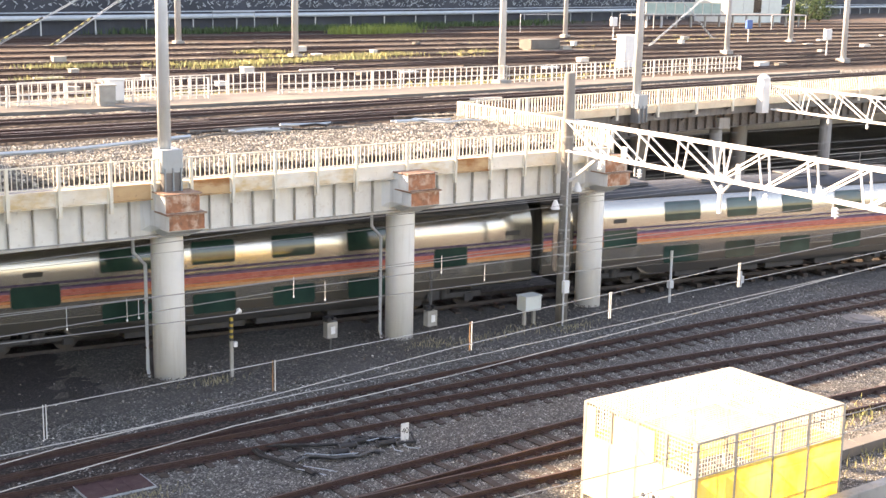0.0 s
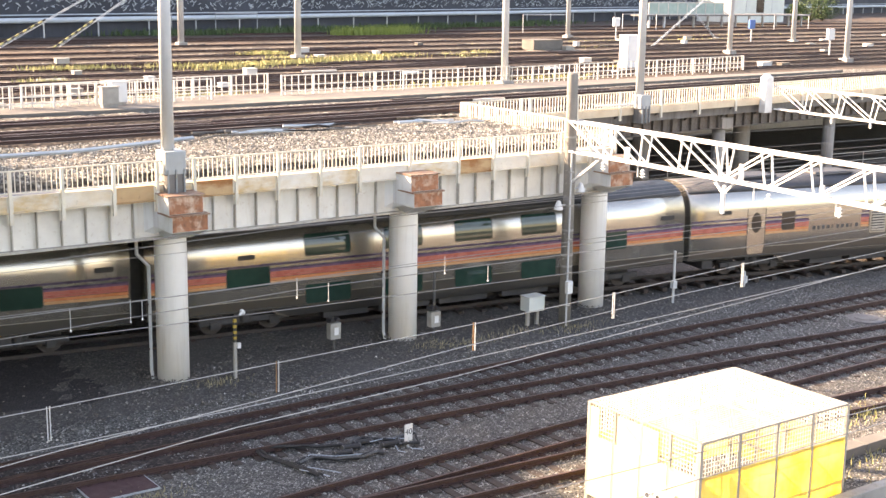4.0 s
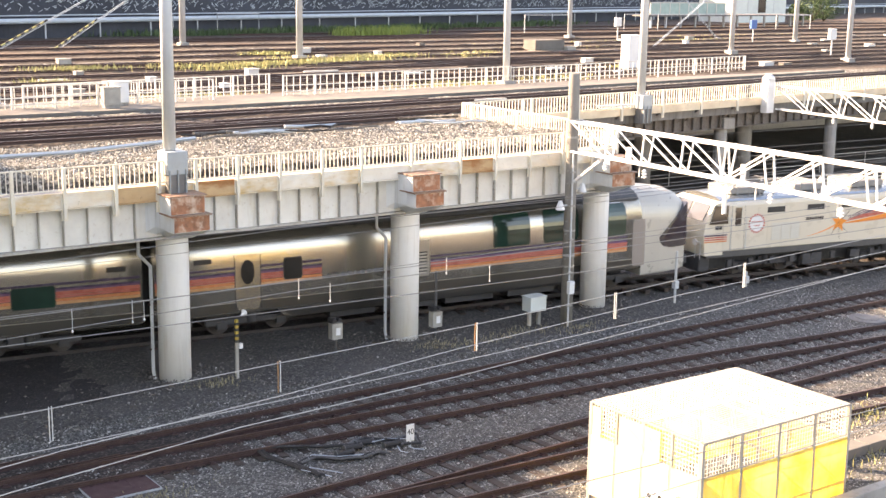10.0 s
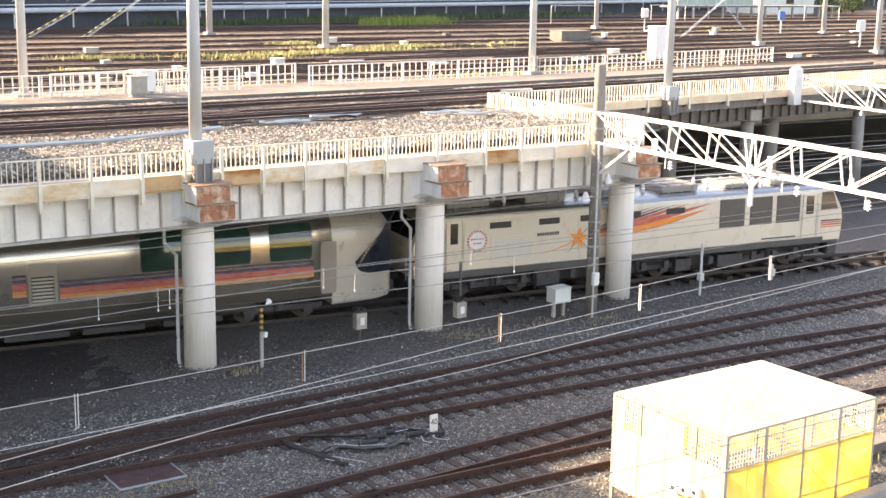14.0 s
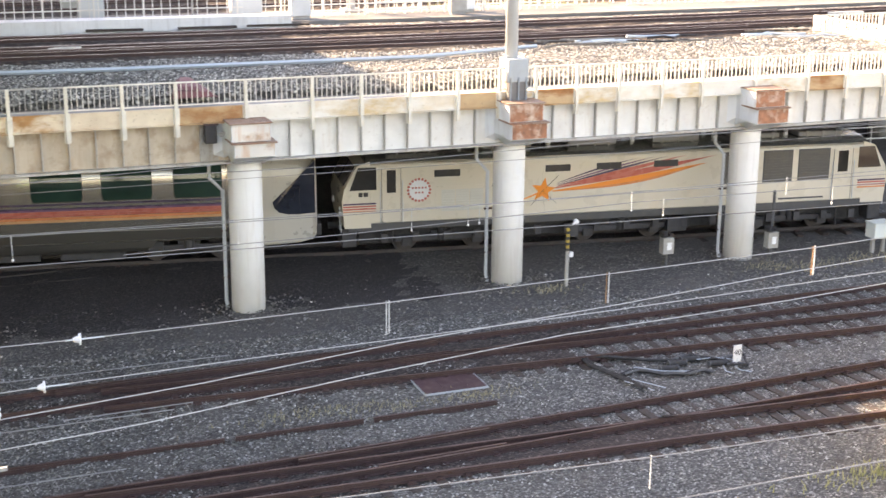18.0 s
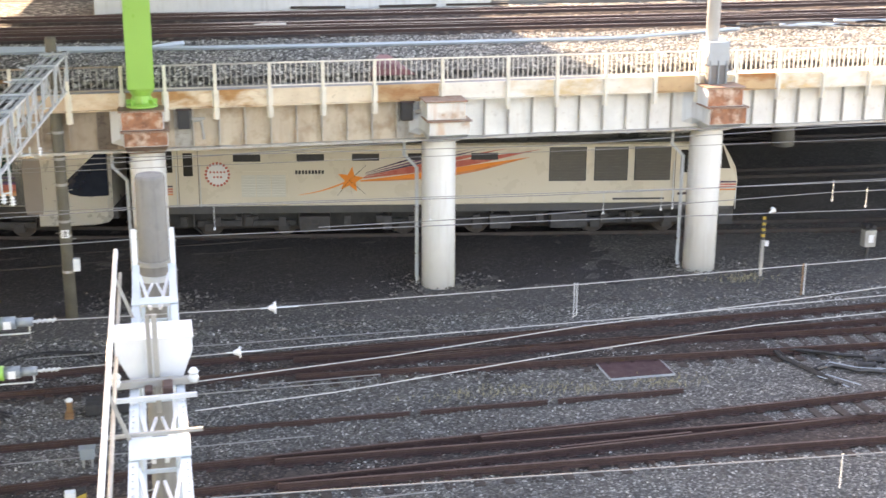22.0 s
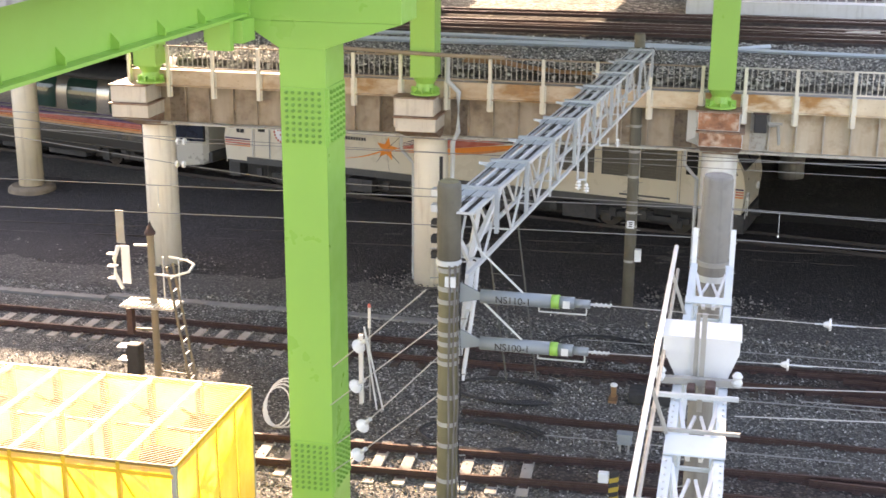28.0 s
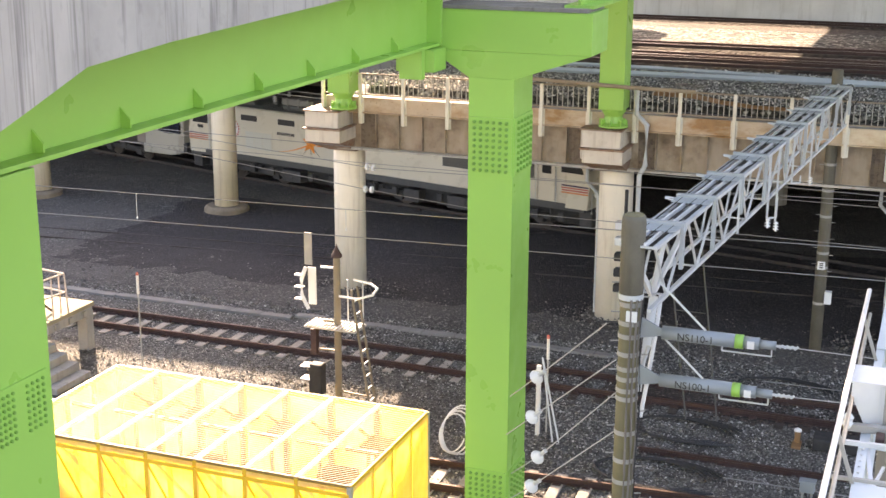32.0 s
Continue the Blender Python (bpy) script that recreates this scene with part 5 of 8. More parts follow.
# ---- green road bridge ----
def bolts(parent, x0, x1, z0, z1, y, nx, nz, face="y", size=1.0):
    head = finish(lathe(B(), [(0.030 * size, 0), (0.030 * size, 0.03 * size), (0.014 * size, 0.042 * size)], 6), M["boltgreen"])
    for i in range(nx):
        for j in range(nz):
            u, z = x0 + (x1 - x0) * (i + 0.5) / nx, z0 + (z1 - z0) * (j + 0.5) / nz
            m = pose(u, y, z, 90, 0, 0) if face == "y" else pose(y, u, z, 0, 90, 0)
            piece("bolt", head, parent, m)


def green_bridge():
    ob = thing("green_bridge_column", (-6.72, 20.35, -0.2), "light green steel box column with a hammerhead and bolted splice plates", "bridge column", "green bridge columns")
    w, d = 0.385, 0.5
    part("shaft", box(B(), -w, w, -d, d, 0, 9.2, 0.01), M["green"], ob)
    bm = B()
    solid(bm, [(-w, -d, 9.2), (w, -d, 9.2), (w, d, 9.2), (-w, d, 9.2)], [(-1.05, -d, 9.62), (1.63, -d, 9.62), (1.63, d, 9.62), (-1.05, d, 9.62)])
    box(bm, -1.05, 1.63, -d, d, 9.621, 10.28, 0.01)
    part("hammerhead", bm, M["green"], ob)
    part("base_plate", box(B(), -0.7, 0.7, -0.8, 0.8, 0, 0.08), M["green"], ob)
    part("head_cover", box(B(), -1.0, 1.55, -d - 0.02, d + 0.02, 10.281, 10.34), M["darkconc"], ob, "dark bituminous top")
    for z0 in (7.62, 1.45):
        front = part("splice_plate", box(B(), -w + 0.03, w - 0.02, -d - 0.022, -d - 0.002, z0, z0 + 0.95), M["green"], ob)
        bolts(front, -w + 0.06, w - 0.05, z0 + 0.03, z0 + 0.92, -d - 0.022, 6, 9)
        side = part("splice_plate", box(B(), w + 0.002, w + 0.022, -d + 0.03, d - 0.03, z0, z0 + 0.95), M["green"], ob)
        bolts(side, -d + 0.08, d - 0.08, z0 + 0.03, z0 + 0.92, w + 0.022, 5, 9, "x")
    g = thing("green_bridge_girder", (-7.8, 0, 9.3), "light green steel I-girder with short web stiffeners carrying the road deck", "girder")
    part("web", box(B(), -0.02, 0.02, 2.0, 19.75, 0.24, 1.9), M["green"], g)
    part("bottom_flange", box(B(), -0.24, 0.24, 2.0, 19.75, 0.19, 0.239, 0.006), M["green"], g)
    part("top_flange", box(B(), -0.24, 0.24, 2.0, 19.75, 1.9, 1.95), M["green"], g)
    for y in steps(7.0, 18.27, 8):
        bm = B()
        solid(bm, [(0.021, y - 0.012, 0.242), (0.14, y - 0.012, 0.242), (0.14, y - 0.012, 0.33), (0.021, y - 0.012, 0.46)], [(0.021, y + 0.012, 0.242), (0.14, y + 0.012, 0.242), (0.14, y + 0.012, 0.33), (0.021, y + 0.012, 0.46)])
        part("stiffener", bm, M["green"], g)
    part("end_plate", box(B(), -0.26, 0.26, 19.72, 19.80, 0.2, 1.95), M["green"], g)
    g2 = thing("green_bridge_girder", (-5.35, 0, 9.085), "light green steel girder beyond the column", "girder")
    part("web", box(B(), -0.02, 0.02, 20.0, 60.0, 1.1, 2.6), M["green"], g2)
    part("bottom_flange", box(B(), -0.24, 0.24, 20.0, 60.0, 1.05, 1.099), M["green"], g2)
    b = thing("girder_bearing", (-7.8, 19.45, 9.15), "light green bearing bracket under the girder end", "bearing")
    part("bracket", box(box(B(), -0.3, 0.35, -0.25, 0.28, -0.02, 0.33, 0.01), -0.18, 0.2, -0.4, -0.26, -0.12, 0.33), M["green"], b)
    c2 = thing("green_bridge_column", (-7.95, 9.0, -0.2), "light green steel box column under the near girder with bolted plates", "bridge column", "green bridge columns")
    part("shaft", box(B(), -0.42, 0.42, -0.5, 0.5, 0, 9.68, 0.01), M["green"], c2)
    p = part("splice_plate", box(B(), 0.422, 0.442, -0.42, 0.42, 7.22, 7.80), M["green"], c2)
    bolts(p, -0.38, -0.05, 7.26, 7.76, 0.442, 5, 8, "x", 0.6)
    bolts(p, 0.08, 0.38, 7.26, 7.76, 0.442, 4, 8, "x", 0.6)
    for x in (-16.25, -8.2, -0.3):
        c = thing("green_bridge_column", (x, 34.58, 5.73), "light green steel column bolted on the viaduct pier's cap", "bridge column", "green bridge columns")
        k = 0.34
        part("shaft", box(B(), -k, k, -0.36, 0.36, 0.5, 8.0, 0.008), M["green"], c)
        part("foot", lathe(B(), [(0.40, 0.0), (0.40, 0.05), (0.27, 0.12), (0.24, 0.30), (0.33, 0.44), (0.35, 0.52)], 20), M["green"], c)
        rib = finish(box(B(), 0.24, 0.39, -0.012, 0.012, 0.05, 0.2), M["green"])
        for i in range(8):
            piece("foot_rib", rib, c, pose(0, 0, 0, 0, 0, 45 * i))
    # concrete edge of the deck, flaring towards the near end
    bm = B()
    line = [(-7.5, 22.0), (-7.15, 17.0), (-6.9, 14.6), (-6.62, 12.2), (-6.36, 10.0), (-6.02, 8.3), (-5.2, 6.6), (-4.84, 5.85), (-4.3, 4.6)]
    solid(bm, [(x, y, 10.6) for x, y in line] + [(-8.6, 4.6, 10.6), (-8.6, 22.0, 10.6)], [(x + 0.02, y, 13.4) for x, y in line] + [(-8.6, 4.6, 13.4), (-8.6, 22.0, 13.4)])
    tagged(part("bridge_parapet", bm, M["parapet"]), "streaked grey concrete parapet of the road bridge", "parapet", kind="structure")
    # slabs of the bridge stay out of view; outlines and gaps shape the shadows
    deck = part("bridge_deck", box(B(), -19.5, 3.3, 24.0, 54.0, 12.7, 13.7), M["concrete"])
    back = part("bridge_deck", box(B(), -12.5, 3.3, 54.05, 80.0, 12.7, 13.7), M["concrete"])
    tagged(back, "unseen concrete road bridge slab, laid out to cast the shade below", "bridge deck", kind="structure")
    tagged(deck, "unseen concrete road bridge slab, laid out to cast the shade below", "bridge deck", kind="structure")
    side_ = part("bridge_deck", box(B(), -60.0, -19.55, 50.3, 66.0, 12.7, 13.7), M["concrete"])
    tagged(side_, "unseen concrete road bridge slab, laid out to cast the shade below", "bridge deck", kind="structure")
    near = part("bridge_deck", box(B(), -19.5, -8.7, 4.0, 23.95, 12.7, 13.7), M["concrete"])
    tagged(near, "unseen concrete road bridge slab, laid out to cast the shade below", "bridge deck", kind="structure")


green_bridge()


# ---- overhead line structures ----
M["band"] = painted("dull_steel_band", (0.36, 0.355, 0.33), 0.6, 0.4, 0.1, (0.16, 0.13, 0.1), 2.5)


def concrete_pole(x, y, r, top, label, bands=(), mat="polec"):
    ob = thing("concrete_pole", (x, y, -0.2), label, "pole", "overhead line poles")
    part("shaft", lathe(B(), [(r * 1.08, 0), (r, top * 0.6), (r * 0.95, top + 0.14), (r * 0.86, top + 0.2)], 24), M[mat], ob, smooth=True)
    pin = finish(tube(B(), (0, 0, 0), (0.13, 0, 0), 0.011, 6), M["band"])
    z = 2.3
    while z < top - 0.6:
        for a in (20, 200):
            piece("step_bolt", pin, ob, pose(r * 0.95 * math.cos(radians(a)), r * 0.95 * math.sin(radians(a)), z + (0.22 if a > 90 else 0), 0, 0, a))
        z += 0.45
    for z in bands:
        part("steel_band", lathe(B(), [(r * 1.07, z + 0.2), (r * 1.07, z + 0.27)], 24), M["band"], ob)
    return ob


def truss(name, p, q, width, height, bays, material, label, group="", plates=0, thick=0.075, mid=True, rungs=True, pratt=False):
    """A box lattice beam between the axis points p and q, which mark its top."""
    p, q = Vector(p), Vector(q)
    ob = thing(name, p, label, "lattice beam", group)
    d = q - p
    s = d.cross(Vector((0, 0, 1))).normalized() * width / 2
    down = Vector((0, 0, -height))
    for side in (-1, 1):
        part("top_chord", bar(B(), s * side, d + s * side, thick * 1.25, thick), M[material], ob)
        part("bottom_chord", bar(B(), s * side * 0.8 + down, d + s * side * 0.8 + down, thick * 1.1, thick), M[material], ob)
    for i in range(bays):
        a, b = d * (i / bays), d * ((i + 1) / bays)
        m = (a + b) / 2
        for side in (-1, 1):
            o, lo = s * side, s * side * 0.8 + down
            if pratt:
                first = i < bays / 2
                part("diagonal", bar(B(), a + o if first else b + o, b + lo if first else a + lo, thick * 0.75), M[material], ob)
                part("upright", bar(B(), (b if first else a) + d * (0.012 if first else -0.012) + o, (b if first else a) + lo, thick * 0.75), M[material], ob)
                continue
            part("diagonal", bar(B(), a + o, m + lo, thick * 0.62), M[material], ob)
            part("diagonal", bar(B(), m + lo, b + o, thick * 0.62), M[material], ob)
        if rungs:
            part("cross_bar", bar(B(), a - s, a + s, thick * 0.6), M[material], ob)
        part("cross_bar", bar(B(), m - s * 0.8 + down, m + s * 0.8 + down, thick * 0.5), M[material], ob)
        if mid:
            part("top_diagonal", bar(B(), a - s, b + s, thick * 0.5), M[material], ob)
    for i in range(plates):
        c = d * ((i + 0.5) / plates)
        u = d.normalized() * (0.16 if plates < 12 else 0.11)
        bm = B()
        up = Vector((0, 0, thick * 0.5 + 0.012))
        o = s * 1.25
        solid(bm, [c - u - o + up, c + u - o + up, c + u + o + up, c - u + o + up], [c - u - o + up * 1.5, c + u - o + up * 1.5, c + u + o + up * 1.5, c - u + o + up * 1.5])
        part("batten_plate", bm, M["bracketgrey"], ob)
    return ob


INSULATOR = finish(lathe(B(), [(0.03, 0), (0.03, 0.04), (0.10, 0.06), (0.04, 0.09), (0.04, 0.13), (0.10, 0.15), (0.04, 0.18), (0.04, 0.22), (0.08, 0.24), (0.03, 0.3)], 14), M["porcelain"])


def hang_insulators(parent, spots):
    for x, y, z in spots:
        piece("insulator", INSULATOR, parent, (x, y, z))


concrete_pole(30.45, 34.35, 0.20, 8.85, "tall weathered concrete pole at the end of a white lattice beam", (7.2, 6.6, 3.3, 2.4, 2.0))
t1 = truss("portal_beam", (30.45, 34.2, 7.2), (29.54, 19.45, 7.2), 0.42, 1.05, 8, "white", "white-painted steel lattice portal beam over the tracks", "portal beams", 0, 0.064, False, pratt=True)
hang_insulators(t1, [(-0.0617 * y - 0.2, -y, -1.48) for y in (1.9, 3.9, 7.6, 9.4, 12.0)])
for y, w, h in ((2.9, 0.22, 0.42), (8.1, 0.16, 0.5), (11.2, 0.14, 0.3)):
    part("hanging_plate", box(B(), -0.0617 * y - 0.06, -0.0617 * y + 0.02, -y - w / 2, -y + w / 2, -1.0, -1.0 + h, 0.01), M["white"], t1)
    part("drop_rod", bar(B(), (-0.0617 * y, -y - 0.5, -1.05), (-0.0617 * y, -y - 0.5, -1.5), 0.03), M["white"], t1)
part("knee_brace", bar(B(), (0, 0.1, -2.2), (-0.05, -1.6, -1.05), 0.09), M["white"], t1)
bm = B()
bar(bm, (-0.45, -7.38, -1.45), (-0.45, -7.38, -2.1), 0.10), bar(bm, (-0.45, -6.9, -1.05), (-0.45, -7.38, -1.5), 0.07), bar(bm, (-0.45, -7.86, -1.05), (-0.45, -7.38, -1.5), 0.07)
part("drop_bracket", bm, M["white"], t1)
t2 = truss("portal_beam", (55.8, 46.5, 6.68), (52.6, 22.0, 6.68), 0.42, 1.22, 11, "white", "white-painted steel lattice portal beam beyond the viaduct's corner", "portal beams", 0, 0.066, False, pratt=True)
hang_insulators(t2, [(-0.13 * (4.0 + 2.6 * i), -4.0 - 2.6 * i, -1.6) for i in range(5)])
p51 = thing("portal_leg", (55.3, 46.85, 6.0), "white-painted steel portal leg on the viaduct's edge", "portal leg")
part("shaft", box(B(), -0.28, 0.28, -0.22, 0.22, -0.75, 1.0, 0.02), M["white"], p51)
part("cap", lathe(B(), [(0.34, 1.0), (0.34, 1.12), (0.14, 1.3)], 12), M["white"], p51)
p29 = concrete_pole(29.5, 19.0, 0.2, 8.0, "weathered concrete pole at the near end of a white lattice beam")
concrete_pole(52.55, 21.6, 0.2, 8.0, "weathered concrete pole at the near end of a white lattice beam")

concrete_pole(-2.5, 35.12, 0.15, 7.5, "dark concrete pole with steel bands before the viaduct", (6.9, 5.6, 5.0, 4.3, 3.6, 2.6, 2.2, 1.2), "darkpole")
ob = thing("pole_box", (-2.27, 35.05, 1.25), "small grey box strapped to the concrete pole", "equipment box")
part("case", box(B(), -0.09, 0.09, -0.1, 0.1, 0, 0.34, 0.015), M["cap"], ob)
part("strap", box(B(), -0.20, -0.09, -0.02, 0.02, 0.15, 0.19), M["band"], ob)
ob = thing("pole_plate", (-2.5, 34.9, 2.2), "white number plate band on the concrete pole, lettering as bars", "number plate")
part("plate", box(B(), -0.10, 0.10, 0.03, 0.05, 0, 0.22, 0.006), M["white"], ob)
for k in (0.06, 0.12, 0.17):
    part("bar", box(B(), -0.05, 0.05, 0.024, 0.029, k - 0.015, k + 0.015), M["dark"], ob)
near_pole = concrete_pole(-3.95, 18.2, 0.158, 7.4, "dark concrete pole wrapped with steel bands and cables", [6.02, 5.73, 5.53, 5.25, 5.02, 4.86, 4.68, 4.55, 4.0, 3.55, 3.2, 2.6, 1.9], "mosspole")
part("top_sleeve", lathe(B(), [(0.158, 6.38), (0.178, 6.4), (0.178, 7.5), (0.165, 7.58), (0.02, 7.6)], 24), M["darkpole"], near_pole, "grey-brown sleeve on the pole's top", smooth=True)
part("collar", lathe(B(), [(0.19, 6.33), (0.19, 6.41)], 24), M["galv"], near_pole)
part("name_plate", box(B(), -0.02, 0.14, -0.19, -0.165, 6.02, 6.18), M["white"], near_pole)
t3 = truss("gantry_beam", (-3.85, 18.1, 6.95), (-2.35, 35.1, 7.1), 0.50, 0.95, 10, "gantry", "galvanised lattice gantry beam with batten plates over the tracks", "portal beams", 9, 0.055)
for k in (-0.09, 0.09):
    part("inner_chord", bar(B(), (k, 0, 0.02), (1.5 + k, 17.0, 0.17), 0.035, 0.06), M["white"], t3)
part("tail_cable", pipe(B(), [(1.45, 16.6, 0.2), (1.75, 16.5, 0.25), (1.95, 16.6, -0.1), (1.7, 16.8, -0.5), (1.6, 16.9, -1.2)], 0.014, 6), M["black"], t3, "black cable hanging in a loop")
# dark strip added to give the darkness of the gap between the chords
part("cable_tray", bar(B(), (0, 0.2, -0.08), (1.48, 16.8, 0.07), 0.42, 0.02), M["under"], t3, "dark strip standing for the gap between the chords")
for p, q in (((0.05, 0.9, -1.0), (0.06, 0.2, -2.3)), ((0.12, 0.85, -1.0), (0.16, 0.3, -1.6)), ((-0.22, 0.3, -0.05), (0.05, 0.9, -1.0)), ((0.26, 0.5, -0.05), (0.05, 0.9, -1.0)), ((0.05, 0.9, -1.0), (0.32, 2.1, -0.1))):
    part("knee_brace", bar(B(), p, q, 0.07), M["white"], t3)
part("leg_bar", pipe(B(), [(0.20, 0.85, -0.95), (0.18, 0.7, -1.5), (0.12, 0.45, -2.3), (0.08, 0.3, -2.75)], 0.035, 8), M["white"], t3)
part("leg_bar", pipe(B(), [(0.16, 0.3, -1.6), (-0.04, 0.2, -2.4)], 0.03, 6), M["galv"], t3)
for i in range(9):
    c = Vector((1.5, 17.0, 0.15)) * ((i + 0.5) / 9)
    part("channel_batten", box(B(), c.x - 0.30, c.x + 0.36, c.y + 0.19, c.y + 0.33, c.z + 0.0, c.z + 0.10), M["bracketgrey"], t3, "grey channel across the beam")
    part("channel_drop", box(B(), c.x + 0.30, c.x + 0.36, c.y + 0.20, c.y + 0.32, c.z - 0.62 - 0.2 * (i % 2), c.z), M["bracketgrey"], t3)
    if i < 8:
        part("step_hoop", pipe(B(), [(c.x - 0.3, c.y - 0.06, c.z + 0.06), (c.x - 0.43, c.y - 0.07, c.z + 0.08), (c.x - 0.45, c.y + 0.04, c.z + 0.08), (c.x - 0.3, c.y + 0.08, c.z + 0.06)], 0.014), M["galv"], t3)
for k in (-0.2, 0.0, 0.2):
    part("strapped_cable", pipe(B(), [(k + 1.5 * q + 0.02 * math.sin(9 * q + k * 20), 17.0 * q, 0.15 * q + 0.05) for q in steps(0.02, 0.98, 14)], 0.012, 6), M["black"], t3)
for i, yy in enumerate((4.6, 7.0, 7.8, 9.2, 11.2)):
    x = yy * 0.088 + 0.36
    bm = B()
    low = -0.85 - 0.25 * (i % 3)
    bar(bm, (x, yy, 0.12), (x, yy, low), 0.038)
    if i in (1, 3):
        bar(bm, (x + 0.16, yy + 0.1, -0.7), (x + 0.16, yy + 0.1, low), 0.03), bar(bm, (x, yy, low), (x + 0.16, yy + 0.1, low), 0.03)
    part("drop_arm", bm, M["galv"], t3)
    if i in (1, 2, 4):
        piece("insulator", INSULATOR, t3, pose(x + 0.02, yy + 0.02, low - 0.2) @ Matrix.Scale(0.65, 4))
lad = thing("access_ladder", (-3.72, 23.0, 0), "thin grey steel ladder leaning against the gantry beam", "ladder")
for a0, b0 in (((-0.62, -0.25, 6.1), (-0.24, 0.65, 2.1)), ((-0.02, -0.25, 6.1), (0.34, 0.75, 2.1))):
    part("ladder_rail", bar(B(), a0, b0, 0.024), M["locogrey"], lad)
part("hanger", bar(B(), (-0.64, -0.25, 6.08), (0.5, -0.25, 6.12), 0.03), M["locogrey"], lad)
for k in steps(0.06, 0.5, 4):
    p, q = Vector((-0.52, 0.0, 4.75)).lerp(Vector((0.0, 1.2, -0.2)), k), Vector((0.08, 0.0, 4.75)).lerp(Vector((0.5, 1.2, -0.2)), k)
    part("ladder_rung", bar(B(), p, q, 0.014), M["locogrey"], lad)


def balancer(z, text):
    """A spring tensioner: a telescopic steel tube that pulls the overhead wire."""
    ob = thing("wire_tensioner", (-3.78, 18.2, z), "pale blue-grey telescopic spring tensioner with a green ring on the pole", "wire tensioner", "spring tensioners on the pole")
    for a, b, r, m in ((0.32, 1.38, 0.102, "balancer"), (1.38, 1.50, 0.105, "green"), (1.50, 1.72, 0.09, "balancer"), (1.72, 1.95, 0.065, "balancer")):
        part("ring" if m == "green" else "cylinder", tube(B(), (a, 0, 0), (b, 0, 0), r, 20), M[m], ob, "light green ring" if m == "green" else "", smooth=True)
    part("end_label", box(B(), 1.56, 1.66, -0.108, -0.09, -0.06, 0.05), M["white"], ob)
    bm = B()
    solid(bm, [(0.0, -0.02, 0.2), (0.32, -0.02, 0.05), (0.32, -0.02, -0.05), (0.0, -0.02, -0.12)], [(0.0, 0.02, 0.2), (0.32, 0.02, 0.05), (0.32, 0.02, -0.05), (0.0, 0.02, -0.12)])
    part("bracket", bm, M["balancer"], ob)
    bm = B()
    bar(bm, (1.2, -0.02, -0.16), (1.9, -0.02, -0.16), 0.02), bar(bm, (1.9, -0.02, -0.16), (1.9, -0.02, 0.0), 0.02), bar(bm, (1.2, -0.02, -0.16), (1.2, -0.02, 0.0), 0.02)
    part("travel_guide", bm, M["galv"], ob)
    part("stay", bar(B(), (0.95, 0, 0.1), (0.25, 0, 0.75), 0.025), M["galv"], ob)
    cu = bpy.data.curves.new("lettering", "FONT")
    cu.body, cu.size, cu.extrude, cu.align_x, cu.align_y = text, 0.15, 0.002, "CENTER", "CENTER"
    cu.materials.append(M["dark"])
    tx = new("lettering", cu)
    tx.parent, tx.matrix_basis = ob, pose(0.82, -0.1045, -0.01, 90, 0, 0)
    bm = B()
    pipe(bm, sag((1.95, 0, 0), (2.25, 0, 0), 0.0, 2), 0.02)
    for k in range(4):
        tube(bm, (2.0 + k * 0.07, 0, -0.025), (2.05 + k * 0.07, 0, 0.025), 0.018, 6)
    part("chain", bm, M["galv"], ob)
    return ob


balancer(5.66, "NS110-1")
balancer(4.92, "NS100-1")


